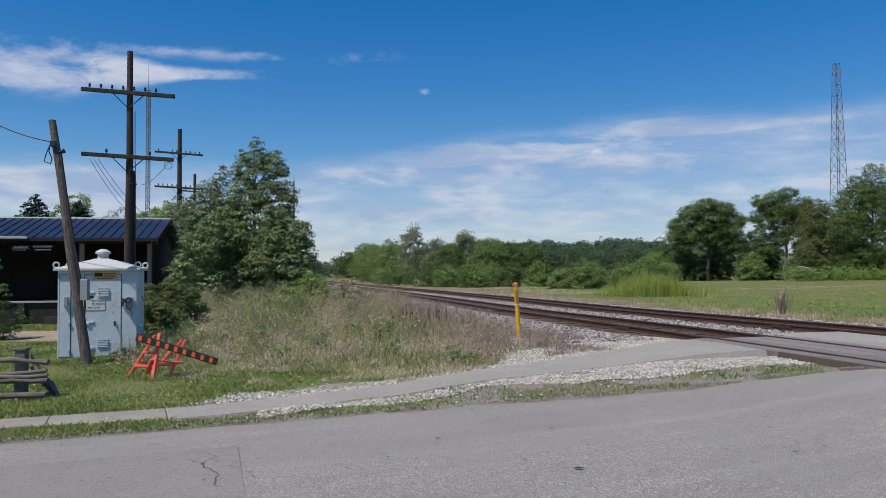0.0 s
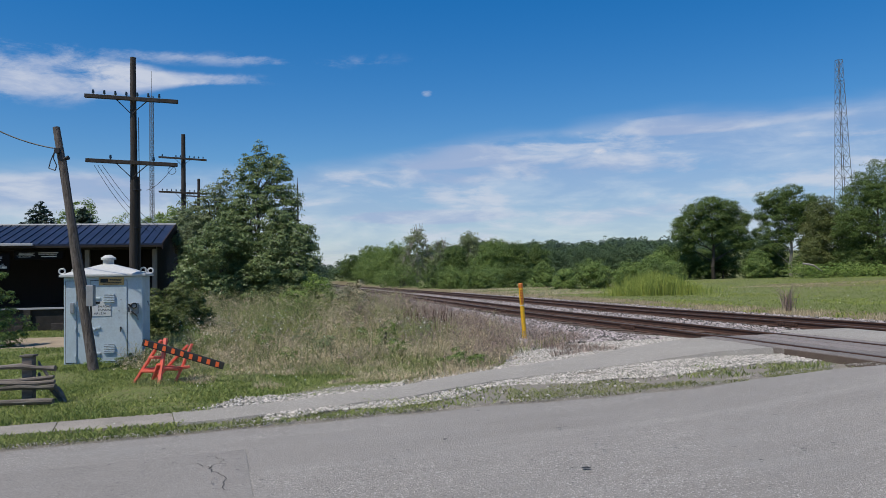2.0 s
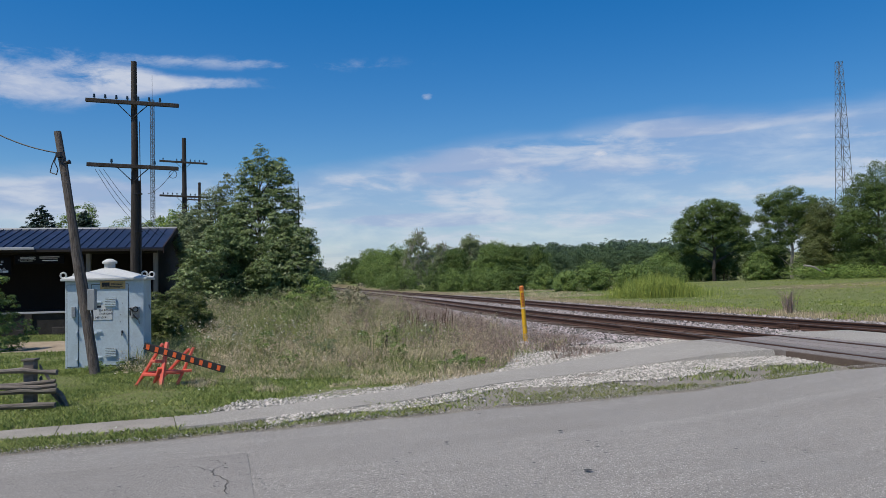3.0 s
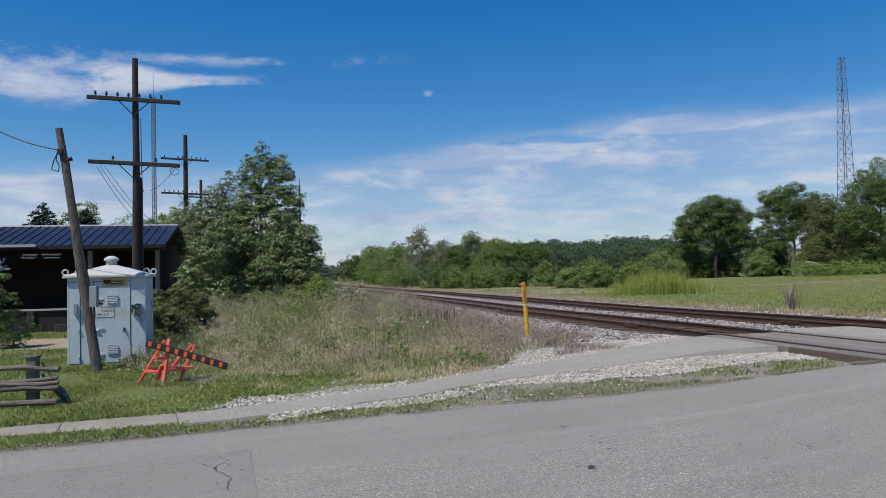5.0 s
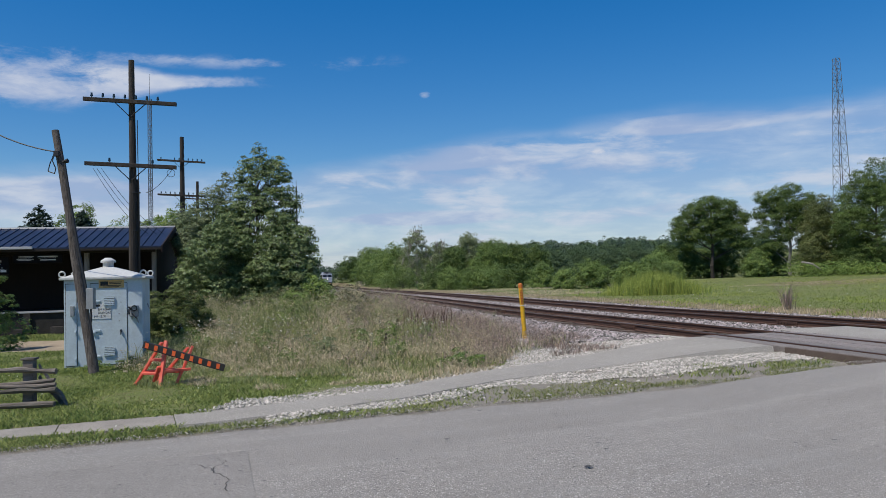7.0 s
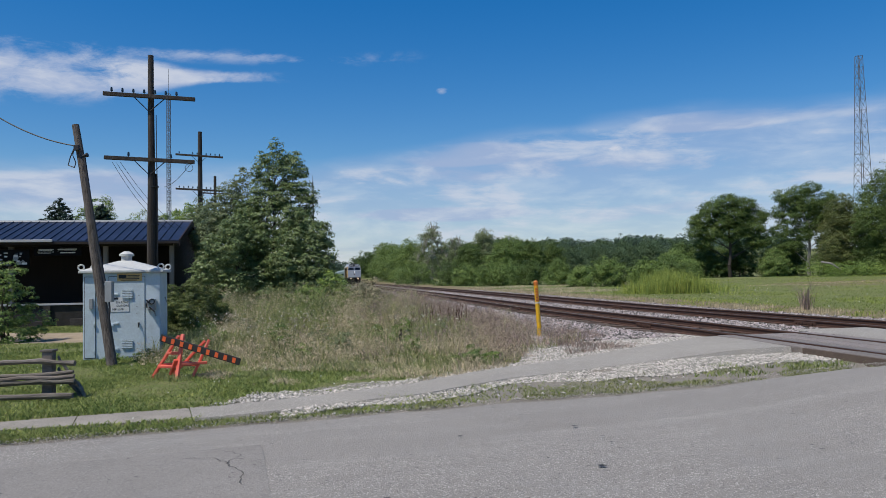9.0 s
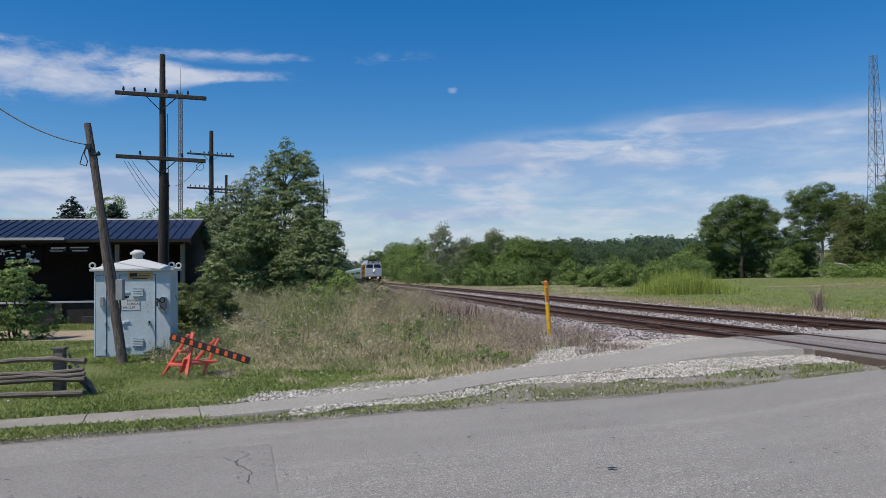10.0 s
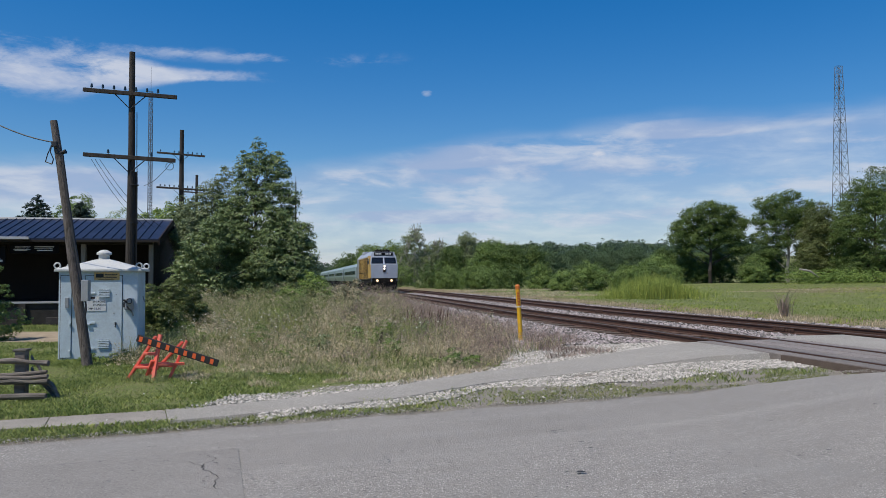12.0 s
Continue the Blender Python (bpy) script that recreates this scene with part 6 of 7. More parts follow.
def build_barricade():
    """Folding A-frame barricade; its striped board has slipped down at one end."""
    x, y = -4.74, 12.15
    t = thing("barricade", "orange plastic A-frame barricade with a fallen black striped board", "barricade", pose(x, y, float(height(x, y))))
    def leg(a, b):
        bm = bmesh.new()
        d = Vector(b) - Vector(a)
        m = Matrix.Translation(a) @ d.to_track_quat("Z", "Y").to_matrix().to_4x4()
        box(bm, -0.034, -0.02, 0, 0.034, 0.02, d.length, 0.008, m=m)
        for k in range(5):
            z = d.length * (0.12 + 0.17 * k)
            box(bm, -0.02, -0.025, z, 0.02, -0.020, z + 0.06, 0.002, m=m)
        return bm
    for ox, oy, s, back, front in ((0.0, 0.0, 1.0, -0.45, 0.04), (0.36, 0.22, 0.84, -0.56, -0.14)):
        f = part("a_frame", leg((ox + back, oy + 0.05, 0), (ox + 0.02, oy, 0.70 * s)), ORANGE, t)
        part("leg", leg((ox + front, oy - 0.15, 0), (ox + 0.10, oy - 0.02, 0.73 * s)), ORANGE, f)
        for z in (0.20, 0.42):
            k = z / (0.70 * s)
            part("rung", leg((ox + back * (1 - k), oy, z), (ox + front + (0.10 - front) * k, oy - 0.10 * (1 - k), z)), ORANGE, f)
    for a, b in (((-.30, 0.02, 0.22), (0.16, 0.2, 0.24)), ((0.05, -0.1, 0.24), (0.45, 0.12, 0.24)), ((-0.12, 0.02, 0.06), (0.02, -0.12, 0.32))):
        part("tie_bar", leg(a, b), ORANGE, t)
    m = Matrix.Translation((-0.22, -0.17, 0.69)) @ pose(0, 0, 0, 0, 18.4, 5)
    board = part("board", boxed(0, -0.016, -0.06, 1.36, 0.016, 0.06, 0.012, m=m), BLACKPL, t, "black board with orange stripes")
    for k in range(9):
        bm = bmesh.new()
        a = 0.045 + k * 0.148
        q = [bm.verts.new(m @ Vector(p)) for p in ((a, -0.0185, -0.040), (a + 0.056, -0.0185, -0.040), (a + 0.048, -0.0185, 0.040), (a - 0.008, -0.0185, 0.040))]
        r = [bm.verts.new(v.co + Vector((0, -0.003, 0))) for v in q]
        bm.faces.new(r)
        for i in range(4):
            bm.faces.new((q[i], q[(i + 1) % 4], r[(i + 1) % 4], r[i]))
        part("stripe", bm, STRIPE, board)


def build_fence():
    x, y = -5.89, 10.35
    t = thing("split_rail_fence", "low weathered split-rail fence end with stacked rails", "fence", pose(x, y, float(height(x, y)) + 0.05, 0, 0, 6))
    bm = boxed(-0.07, -0.07, -0.15, 0.07, 0.07, 0.60, 0.015)
    part("post", bm, FENCEWOOD, t)
    bm = boxed(-0.09, -0.09, 0.60, 0.09, 0.09, 0.63, 0.01)
    part("post_cap", bm, FENCEWOOD, t)
    rails = [((-2.9, -0.12, 0.44), (0.40, -0.11, 0.46), 0.035), ((-2.9, -0.14, 0.10), (0.42, -0.16, 0.20), 0.036), ((-2.9, -0.20, 0.16), (0.40, -0.13, 0.26), 0.03), ((-2.9, -0.10, 0.20), (0.38, -0.11, 0.31), 0.028),
             ((-2.9, -0.3, -0.02), (0.45, -0.3, 0.02), 0.042), ((0.12, 0.02, 0.52), (0.52, -0.05, -0.05), 0.035), ((0.05, 0.2, 0.32), (0.46, -0.02, -0.05), 0.04)]
    for a, b, r in rails:
        bm = bmesh.new()
        bend = [Vector(a).lerp(Vector(b), f) + Vector((0, 0.025 * noise.noise((f * 9, r * 300, 1)), 0.045 * noise.noise((f * 7, r * 300, 5)))) for f in [i / 14 for i in range(15)]]
        loops = []
        for p in bend:
            k = r * (1 + 0.4 * noise.noise((p.x * 6, r * 99, 2)))
            loops.append([bm.verts.new(p + Vector((0, math.cos(c) * k * (1.2 + 0.3 * math.sin(3 * c)), math.sin(c) * k))) for c in [i * math.pi / 4 for i in range(8)]])
        for p, q in zip(loops, loops[1:]):
            for i in range(8):
                bm.faces.new((p[i], q[i], q[(i + 1) % 8], p[(i + 1) % 8]))
        bm.faces.new(loops[0])
        bm.faces.new(loops[-1][::-1])
        part("rail", bm, FENCEWOOD, t)
    for k in (-1.55, -3.1):
        part("post", boxed(k - 0.075, -0.075, -0.1, k + 0.075, 0.075, 0.60, 0.015), FENCEWOOD, t)


def build_marker():
    x, y = 1.90, 18.1
    t = thing("marker_post", "yellow buried-cable marker post with an orange cap", "marker post", pose(x, y, float(height(x, y)), 0, -3.2, 0))
    part("tube", rod(bmesh.new(), (0, 0, -0.2), (0, 0, 1.30), 0.055, 0.052, 16), YELLOW, t)
    bm = rod(bmesh.new(), (0, 0, 1.30), (0, 0, 1.39), 0.056, 0.056, 16)
    rod(bm, (0, 0, 1.39), (0, 0, 1.42), 0.056, 0.03, 16)
    part("cap", bm, ORANGECAP, t, "orange cap")
    bm = bmesh.new()
    for k in range(9):
        z = 0.92 + k * 0.038
        box(bm, -0.033, -0.0575, z, 0.033, -0.045, z + 0.018)
    part("print_bars", bm, REDINK, t)
    part("band", rod(bmesh.new(), (0, 0, 0.86), (0, 0, 0.885), 0.0565, 0.0565, 16), WHITEPAINT, t)


# ---------- the open shed ----------
def build_shed():
    """Open-fronted freight shed on a raised dock, parallel to the railway. Local x to the right along the front, y to the rear."""
    g = -0.02
    t = thing("freight_shed", "open dark timber freight shed with a blue ribbed steel roof", "shed", pose(-10.3, 26.0, g, 0, 0, TURN))
    L, D, F, E, R = -19.0, 5.4, 0.82, 3.08, 3.86
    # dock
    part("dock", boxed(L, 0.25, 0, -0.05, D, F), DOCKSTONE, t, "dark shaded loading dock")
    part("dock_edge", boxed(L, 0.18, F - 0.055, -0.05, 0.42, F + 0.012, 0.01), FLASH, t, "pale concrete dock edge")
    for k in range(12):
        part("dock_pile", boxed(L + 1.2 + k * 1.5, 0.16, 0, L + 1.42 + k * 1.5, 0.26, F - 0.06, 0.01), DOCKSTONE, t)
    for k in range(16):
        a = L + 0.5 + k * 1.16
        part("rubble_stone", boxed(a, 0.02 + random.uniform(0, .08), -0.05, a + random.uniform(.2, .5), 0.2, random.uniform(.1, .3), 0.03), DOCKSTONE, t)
    # posts
    for px in (-0.06, -2.3, -5.4, -8.05, -10.7, -13.35, -16.0):
        part("post", boxed(px - 0.075, 0.30, F, px + 0.075, 0.46, E - 0.12, 0.008), TIMBER, t)
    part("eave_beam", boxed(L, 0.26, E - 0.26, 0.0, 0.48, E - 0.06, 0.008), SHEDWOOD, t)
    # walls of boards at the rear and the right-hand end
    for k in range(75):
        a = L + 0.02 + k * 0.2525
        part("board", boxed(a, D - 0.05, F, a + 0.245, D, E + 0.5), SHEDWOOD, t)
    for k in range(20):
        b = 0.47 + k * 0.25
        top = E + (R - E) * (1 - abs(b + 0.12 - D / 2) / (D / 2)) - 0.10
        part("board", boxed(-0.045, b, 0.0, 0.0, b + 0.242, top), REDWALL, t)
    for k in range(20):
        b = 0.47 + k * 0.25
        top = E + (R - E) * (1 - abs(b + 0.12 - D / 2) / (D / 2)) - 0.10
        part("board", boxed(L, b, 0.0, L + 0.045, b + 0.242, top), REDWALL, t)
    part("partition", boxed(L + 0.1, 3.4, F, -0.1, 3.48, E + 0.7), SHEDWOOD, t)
    # roof: two ribbed slopes with thickness
    for s in (0, 1):
        y0, y1 = (-0.25, D / 2) if s == 0 else (D + 0.25, D / 2)
        z0, z1 = E - 0.08, R
        bm = bmesh.new()
        rows = [[(L - 0.3, y0, z0 - .05), (0.32, y0, z0 - .05)], [(L - 0.3, y0, z0), (0.32, y0, z0)], [(L - 0.3, y1, z1), (0.32, y1, z1)], [(L - 0.3, y1, z1 - .05), (0.32, y1, z1 - .05)], [(L - 0.3, y0, z0 - .05), (0.32, y0, z0 - .05)]]
        slope = part("roof_slope", sheet(bm, rows), ROOFBLUE, t)
        if s == 0:
            n = Vector((0, -(z1 - z0), y1 - y0)).normalized()
            for k in range(64):
                a = L - 0.28 + k * 0.305
                bm = bmesh.new()
                q = [(a, y0, z0), (a + 0.012, y0, z0), (a + 0.028, y0, z0), (a + 0.04, y0, z0)]
                up = (0.002, 0.035, 0.035, 0.002)
                sheet(bm, [[Vector(p) + n * h for p, h in zip(q, up)], [Vector((p[0], y1, z1)) + n * h for p, h in zip(q, up)]])
                part("rib", bm, ROOFBLUE, slope)
            part("gutter", boxed(L + 2.0, y0 - 0.09, z0 - 0.045, -3.85, y0 - 0.003, z0 + 0.045, 0.012), FLASH, t, "pale gutter along part of the eave")
        part("fascia", boxed(L - 0.3, min(y0, y0 + (0.03 if s == 0 else -0.03)), z0 - 0.12, 0.32, max(y0, y0 + (0.03 if s == 0 else -0.03)), z0 - 0.052), SHEDWOOD, t)
    part("ridge_cap", rod(bmesh.new(), (L - 0.3, D / 2, R), (0.32, D / 2, R), 0.06, 0.06, 8), GALV, t)
    bm = bmesh.new()
    for y0, y1 in ((-0.25, D / 2), (D + 0.25, D / 2)):
        a = [bm.verts.new(p) for p in ((0.325, y0, E - 0.28), (0.325, y0, E - 0.06), (0.325, y1, R + 0.02), (0.325, y1, R - 0.2))]
        b = [bm.verts.new(v.co - Vector((0.04, 0, 0))) for v in a]
        bm.faces.new(a)
        bm.faces.new(b[::-1])
        for i in range(4):
            bm.faces.new((a[i], b[i], b[(i + 1) % 4], a[(i + 1) % 4]))
    part("barge_board", bm, REDWALL, t)
    # hanging sign, lettering shown as bars
    sg = thing("hanging_sign", "black sign board with white lettering hanging under the eave", "sign", pose(-9.75, 26.1, g, 0, 0, TURN))
    part("panel", boxed(-5.15, 0.16, 2.50, -3.6, 0.20, 2.80), BLACKSIGN, sg)
    bm = bmesh.new()
    for x0, x1, z0, h in ((-5.0, -4.5, 2.57, .018), (-5.0, -4.55, 2.53, .018), (-5.05, -4.5, 2.48, .016), (-5.0, -4.6, 2.44, .014), (-4.38, -3.75, 2.565, .030), (-4.38, -3.8, 2.52, .010), (-4.3, -3.8, 2.44, .035)):
        box(bm, x0, 0.155, z0 + 0.14, x1, 0.158, z0 + h + 0.14)
    part("letter_bars", bm, WHITEPAINT, sg)
    sg = thing("picture_banner", "black and white printed banner under the eave", "banner", pose(-8.5, 26.37, g, 0, 0, TURN))
    part("panel", boxed(-8.0, 0.10, 2.14, -6.55, 0.13, 2.72), BLACKSIGN, sg)
    for k in range(34):
        x0, z0 = random.uniform(-7.97, -6.75), random.uniform(2.17, 2.62)
        part("print_block", boxed(x0, 0.094 + 0.0001 * k, z0, x0 + random.uniform(.05, .18), 0.099, z0 + random.uniform(.02, .08)), (WHITEPAINT, GALV)[k % 2], sg)


# ---------- the train ----------
STEEL = mat("bare_silver_paint", (0.42, 0.45, 0.52), (0.37, 0.40, 0.47), 1.5, 0.42, 0.15, 0.03, 20, stain=(0.36, 0.36, 0.37), stain_scale=1.5, stain_amount=0.3)
YELLOWSIDE = mat("train_yellow", (0.56, 0.32, 0.035), (0.44, 0.25, 0.03), 2, 0.5, bump=0.05, fine=20, stain=(0.30, 0.20, 0.06), stain_scale=1.2, stain_amount=0.5)
GREYSIDE = mat("train_grey", (0.20, 0.21, 0.22), (0.16, 0.17, 0.18), 2, 0.5, bump=0.05, fine=20)
CARSIDE = mat("car_blue_green", (0.17, 0.245, 0.22), (0.13, 0.195, 0.175), 1.5, 0.4, 0.2, 0.04, 15, stain=(0.15, 0.20, 0.18), stain_scale=0.6, stain_amount=0.5)
CARROOF = mat("car_silver_roof", (0.44, 0.50, 0.47), (0.36, 0.42, 0.40), 1.5, 0.38, 0.4, 0.04, 15)
UNDER = mat("sooty_underframe", (0.014, 0.013, 0.012), (0.022, 0.019, 0.017), 3, 0.9, bump=0.3, fine=25, spec=0.15)
CABGLASS = mat("dark_cab_glass", (0.014, 0.017, 0.022), rough=0.08, bump=0.0)
LAMP = glow("lit_headlamp", (1.0, 0.90, 0.80), 4.0)
DITCH = glow("lit_ditch_lamp", (1.0, 0.58, 0.30), 3.2)


def bogie(parent, y, wheels=2):
    b = part("bogie", boxed(-1.15, y - 1.75, 0.42, 1.15, y + 1.75, 0.78, 0.05), UNDER, parent)
    for k in range(wheels):
        a = y + (-1.35 + 2.7 * k)
        for s in (-1, 1):
            bm = rod(bmesh.new(), (s * 0.70, a, 0.5), (s * 0.84, a, 0.5), 0.5, 0.5, 20)
            rod(bm, (s * 0.84, a, 0.5), (s * 1.02, a, 0.5), 0.17, 0.15, 10)
            part("wheel", bm, UNDER, b)


def build_locomotive():
    """Front at y = 0, facing -y; z = 0 at the rail's head."""
    t = thing("locomotive", "silver-fronted passenger locomotive with yellow sides and lit lamps", "locomotive")
    # hood with a chamfered roof
    sect = lambda w, e, top: [(-w, 1.35), (-w, e), (-w + 0.42, top), (w - 0.42, top), (w, e), (w, 1.35)]
    bm = bmesh.new()
    sheet(bm, [[Vector((a, y, z)) for a, z in sect(1.52, 3.95, 4.46)] for y in (2.6, 6.0, 11.0, 16.6)])
    bm.faces.new([v for v in bm.verts][-6:])
    part("hood", bm, STEEL, t, "silver-grey hood roof and ends")
    for s in (-1, 1):
        bm = bmesh.new()
        sheet(bm, [[Vector((s * 1.528, y, 1.37)), Vector((s * 1.528, y, 3.84))] for y in (2.66, 8.4, 14.0)])
        part("yellow_panel", bm, YELLOWSIDE, t, "yellow side panel")
    bm = bmesh.new()
    rows = [[Vector((-1.53, y, 1.36)), Vector((-1.53, y, 2.1)), Vector((-1.53, y, 3.86))] for y in (14.02, 15.3, 16.62)]
    sheet(bm, rows)
    rows = [[Vector((1.53, y, 1.36)), Vector((1.53, y, 2.1)), Vector((1.53, y, 3.86))] for y in (14.02, 15.3, 16.62)]
    sheet(bm, rows)
    part("side_panel", bm, GREYSIDE, t)
    bm = bmesh.new()
    for k in range(10):
        box(bm, -1.56, 2.8 + k * 1.12, 1.4, -1.525, 3.05 + k * 1.12, 3.8, 0)
        box(bm, -1.545, 3.05 + k * 1.12, 2.05, -1.525, 3.9 + k * 1.12, 2.12, 0)
    part("side_ribs", bm, UNDER, t)
    # nose and cab
    bm = bmesh.new()
    nose = [(0.00, 1.46, 1.46), (0.02, 1.50, 2.98), (0.42, 1.49, 3.06), (0.80, 1.40, 3.92), (0.90, 1.16, 4.38)]
    lo = [[Vector((-w, y, z)), Vector((-w * 0.5, y - 0.06, z)), Vector((0, y - 0.08, z)), Vector((w * 0.5, y - 0.06, z)), Vector((w, y, z))] for y, w, z in nose]
    sheet(bm, lo)
    part("nose", bm, STEEL, t, "silver nose and windscreen surround")
    for s in (-1, 1):
        rows = [[Vector((s * w, y, z)), Vector((s * 1.525, 2.62, z if z < 3.9 else 4.0))] for y, w, z in nose[:4]]
        part("cab_side", sheet(bmesh.new(), rows), YELLOWSIDE, t, "yellow cab side")
    bm = bmesh.new()
    sheet(bm, [[Vector((-1.16, 0.90, 4.38)), Vector((1.16, 0.90, 4.38))], [Vector((-1.16, 2.62, 4.47)), Vector((1.16, 2.62, 4.47))]])
    for s in (-1, 1):
        sheet(bm, [[Vector((s * 1.16, .90, 4.38)), Vector((s * 1.16, 2.62, 4.47))], [Vector((s * 1.40, .80, 3.92)), Vector((s * 1.525, 2.62, 3.96))]])
    part("cab", bm, STEEL, t)
    for s in (-1, 1):
        bm = bmesh.new()
        q = lambda a, f: Vector((a, 0.42 + 0.38 * f - 0.065 + 0.03 * abs(a) / 1.4, 3.02 + 0.84 * f))
        rows = [[q(s * 0.08, f), q(s * 0.7, f), q(s * (1.40 - 0.12 * f), f)] for f in (0.06, 0.88)]
        rows = [[p + Vector((0, -0.045, 0)) for p in r] for r in rows]
        sheet(bm, rows)
        part("windscreen", bm, CABGLASS, t, "dark windscreen")
        bm = boxed(s * 1.545 - 0.012, 1.25, 3.05, s * 1.545 + 0.012, 2.2, 3.65, 0.0)
        part("side_window", bm, CABGLASS, t)
    nb = part("number_board", boxed(-1.04, 0.70, 3.97, 1.04, 0.86, 4.33, 0.01), BLACKSIGN, t)
    for k in range(4):
        for a in (-0.88, 0.22):
            part("number_bar", boxed(a + k * 0.17, 0.688, 4.08, a + k * 0.17 + 0.12, 0.697, 4.24), WHITEPAINT, nb)
    hl = part("headlamp_housing", boxed(-0.14, -0.13, 2.10, 0.14, -0.05, 2.94, 0.03), REDWALL, t)
    for z in (2.50, 2.78):
        part("headlamp", rod(bmesh.new(), (0, -0.12, z), (0, -0.16, z), 0.10, 0.10, 14), LAMP, hl, "lit headlamp")
    part("emblem", boxed(0.25, -0.078, 1.98, 0.42, -0.070, 2.06, 0.0), YELLOWSIDE, t)
    part("front_sill", boxed(-1.48, -0.10, 1.05, 1.48, 0.4, 1.48, 0.02), UNDER, t)
    for s in (-1, 1):
        d = part("ditch_lamp_box", boxed(s * 0.78 - 0.13, -0.22, 1.08, s * 0.78 + 0.13, -0.10, 1.34, 0.02), BLACKSIGN, t)
        part("ditch_lamp", rod(bmesh.new(), (s * 0.78, -0.22, 1.21), (s * 0.78, -0.25, 1.21), 0.12, 0.12, 14), DITCH, d, "lit ditch lamp")
        part("handrail", tube(bmesh.new(), [(s * 1.38, -0.12, 1.1), (s * 1.38, -0.12, 2.0), (s * 1.38, -0.02, 2.05)], 0.02, 6), STEEL, t)
        part("step", boxed(s * 1.2 - 0.25, 0.3, 0.45, s * 1.2 + 0.25, 0.7, 1.05, 0.01), UNDER, t)
    bm = bmesh.new()
    sheet(bm, [[Vector((-1.35, 0.15, 0.75)), Vector((0, -0.35, 0.75)), Vector((1.35, 0.15, 0.75))], [Vector((-1.4, 0.0, 0.12)), Vector((0, -0.55, 0.12)), Vector((1.4, 0.0, 0.12))], [Vector((-1.4, 0.5, 0.12)), Vector((0, 0.3, 0.12)), Vector((1.4, 0.5, 0.12))]])
    part("pilot_plough", bm, UNDER, t)
    part("coupler", boxed(-0.16, -0.65, 0.72, 0.16, 0.2, 1.02, 0.04), UNDER, t)
    part("front_crossbeam", boxed(-1.35, 0.0, 0.72, 1.35, 0.3, 1.06, 0.02), UNDER, t)
    part("underframe", boxed(-1.4, 0.4, 0.95, 1.4, 16.6, 1.36, 0.02), UNDER, t)
    part("fuel_tank", boxed(-1.3, 5.6, 0.3, 1.3, 10.6, 0.98, 0.12), UNDER, t)
    bogie(t, 3.3)
    bogie(t, 13.2)
    part("exhaust_housing", boxed(-1.25, 9.6, 4.40, 1.25, 12.4, 4.72, 0.06), STEEL, t, "bright silver roof housing")
    bm = boxed(-0.55, 3.0, 4.44, 0.55, 4.0, 4.66, 0.05)
    for k in range(4):
        box(bm, -0.7, 5.0 + k * 2.7, 4.42, 0.7, 6.6 + k * 2.7, 4.62, 0.05)
    part("roof_fans", bm, UNDER, t)
    bm = boxed(-0.85, 1.5, 4.40, 0.85, 2.3, 4.60, 0.04)
    for a in (-0.6, -0.25, 0.1, 0.45):
        rod(bm, (a, 1.2, 4.66), (a, 1.9, 4.66), 0.07, 0.04, 8)
    part("horn", bm, UNDER, t)
    part("aerial", rod(bmesh.new(), (0.05, 1.0, 4.3), (0.05, 1.0, 4.85), 0.015, 0.01, 6), DARKSTEEL, t)
    part("side_mirror", boxed(-1.78, 1.0, 3.1, -1.62, 1.06, 3.4, 0.01), DARKSTEEL, t)
    return t


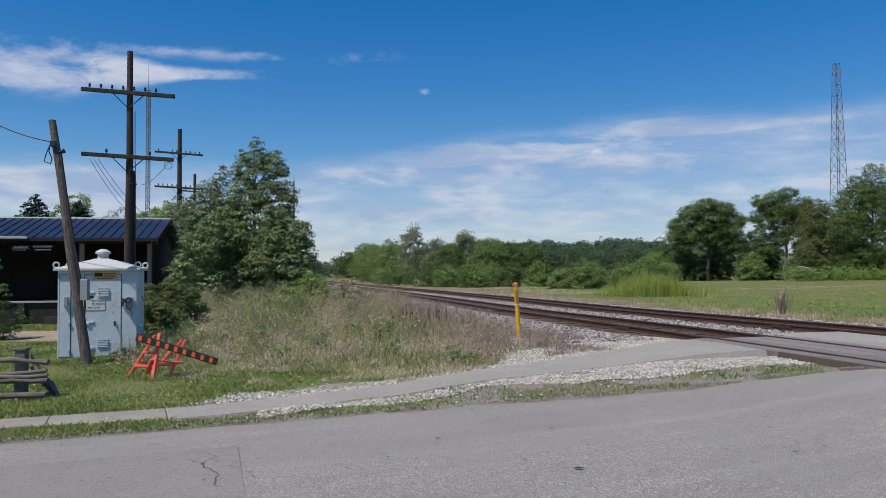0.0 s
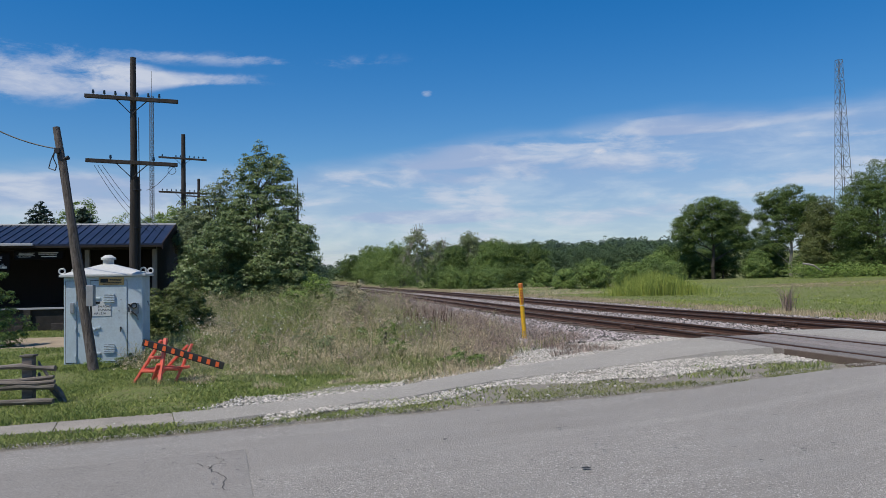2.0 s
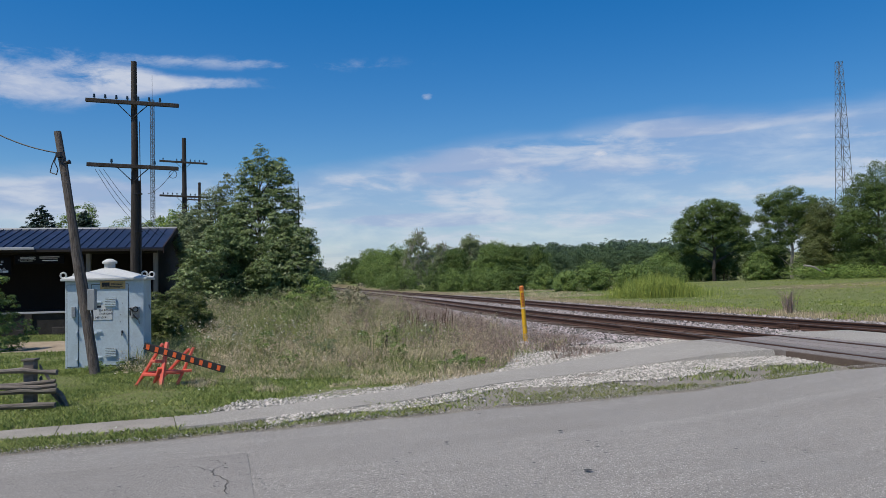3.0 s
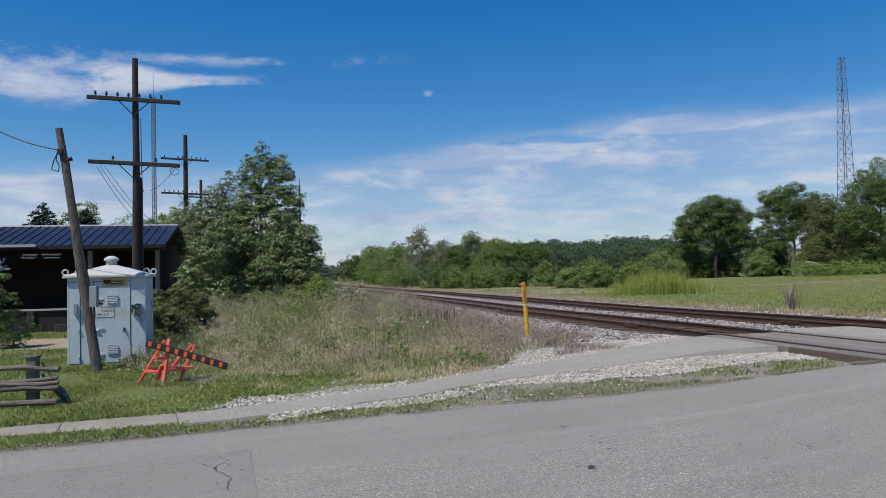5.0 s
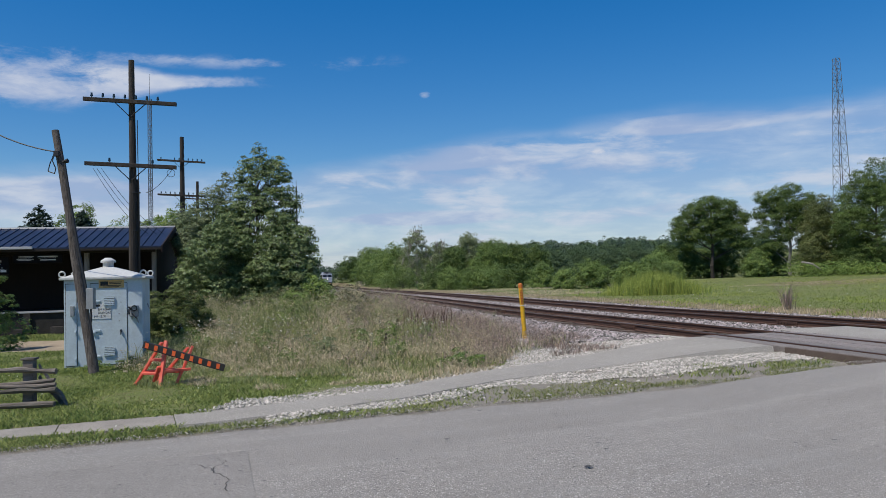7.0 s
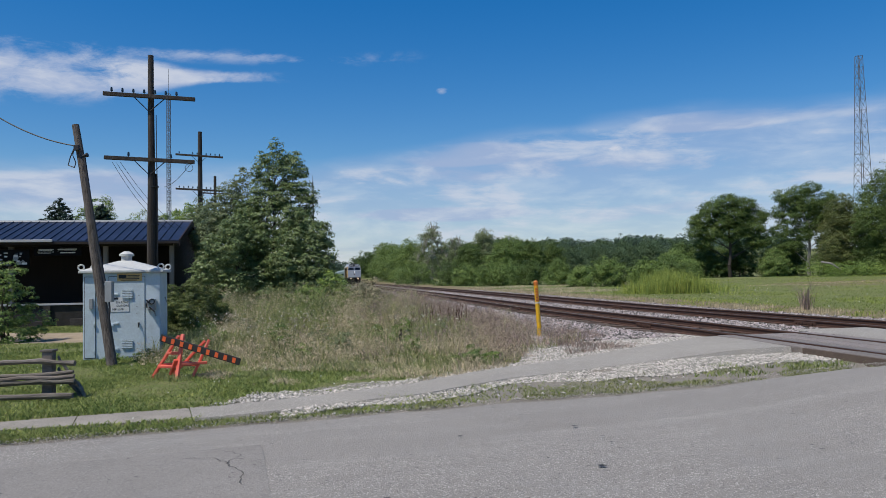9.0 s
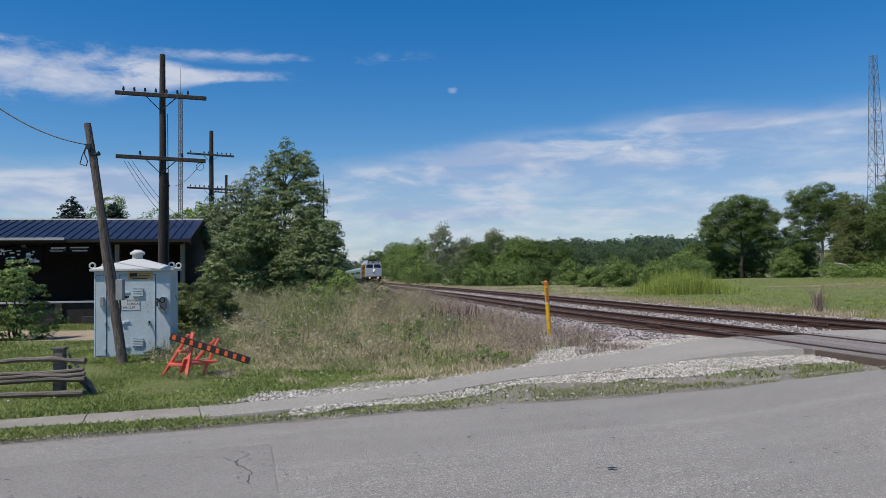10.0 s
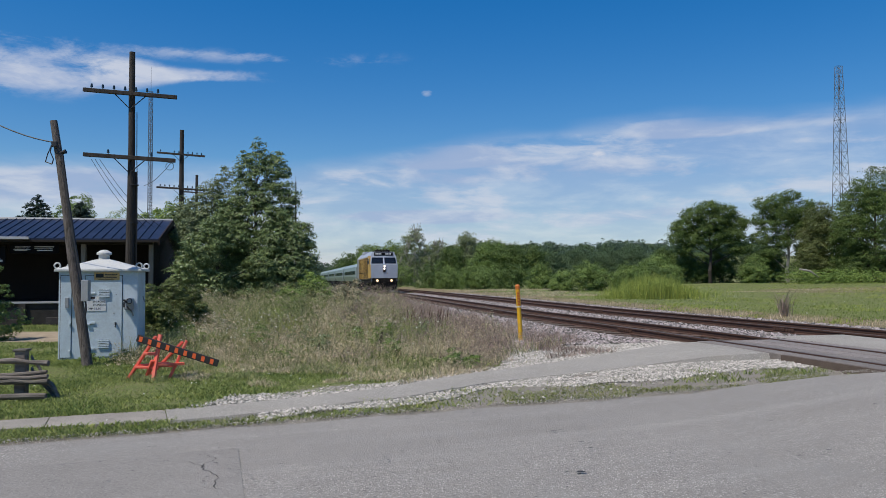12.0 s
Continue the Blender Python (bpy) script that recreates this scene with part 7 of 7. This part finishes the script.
def build_car():
    t = thing("passenger_car", "low blue-green passenger railway car with a silver roof", "railway car", group="passenger cars")
    ln = 25.4
    bm = bmesh.new()
    ring_pts = [(-1.30, 1.05), (-1.52, 1.7), (-1.52, 2.45), (-1.42, 3.05), (1.42, 3.05), (1.52, 2.45), (1.52, 1.7), (1.30, 1.05)]
    sheet(bm, [[Vector((a, y, z)) for a, z in ring_pts + ring_pts[:1]] for y in (0.35, ln - 0.35)])
    vs = [v for v in bm.verts]
    bm.faces.new(vs[:8])
    bm.faces.new(vs[9:17][::-1])
    part("body", bm, CARSIDE, t)
    roof = [(-1.43, 3.04), (-1.15, 3.42), (-0.6, 3.60), (0.6, 3.60), (1.15, 3.42), (1.43, 3.04)]
    bm = bmesh.new()
    sheet(bm, [[Vector((a, y, z)) for a, z in roof] for y in (0.3, ln - 0.3)])
    vs = [v for v in bm.verts]
    bm.faces.new(vs[:6])
    bm.faces.new(vs[6:][::-1])
    part("roof", bm, CARROOF, t, "silver roof")
    for s in (-1, 1):
        pane = None
        for k in range(11):
            if pane is None:
                pane = part("window", boxed(s * 1.525 - 0.012, 2.4, 2.0, s * 1.525 + 0.012, 3.85, 2.5, 0.0), CABGLASS, t)
            else:
                more = new("window", pane.data)
                more.parent, more.location.y = t, k * 1.92
        part("door", boxed(s * 1.53 - 0.012, 0.9, 1.2, s * 1.53 + 0.012, 1.75, 3.0, 0.0), STEEL, t)
    part("end_bellows", boxed(-0.6, -0.25, 1.2, 0.6, 0.36, 3.2, 0.03), SHADOWGAP, t)
    part("underframe", boxed(-1.2, 5.5, 0.35, 1.2, ln - 5.5, 1.06, 0.08), UNDER, t)
    bogie(t, 2.9)
    bogie(t, ln - 2.9)
    return t


build_shed()
build_cabinet()
build_leaning_pole()
build_poles()
build_masts()
build_barricade()
build_fence()
build_marker()
build_plants()
build_grass()
locomotive = build_locomotive()
first_car = build_car()
cars = [first_car] + [copy_thing(first_car, pose(0, 0, 0)) for _ in range(4)]

FRONT, SPEED = 81.0, 29.5                  # where the train's front stands at the end, and its pace


def motions():
    times = [0.0, 1.0, 2.0, 3.0, 4.0, 5.0, 6.0, 7.0, 8.0, 8.5, 9.0, 9.5, 10.0, 10.5, 11.0, 11.5, 12.0]

    def rows(back, length):
        out = []
        for s in times:
            y = FRONT + (12.0 - s) * SPEED / TL + back / TL
            a, b = track_point(y, 0), track_point(y + length / TL, 0)
            slope = math.degrees(math.atan2(b.z - a.z, length))
            out.append((s, pose(a.x, a.y, a.z + 0.006, slope, 0, TURN)))
        return out

    walk(locomotive, rows(0.0, 16.6))
    for k, c in enumerate(cars):
        walk(c, rows(17.2 + k * 25.9, 25.4))


motions()
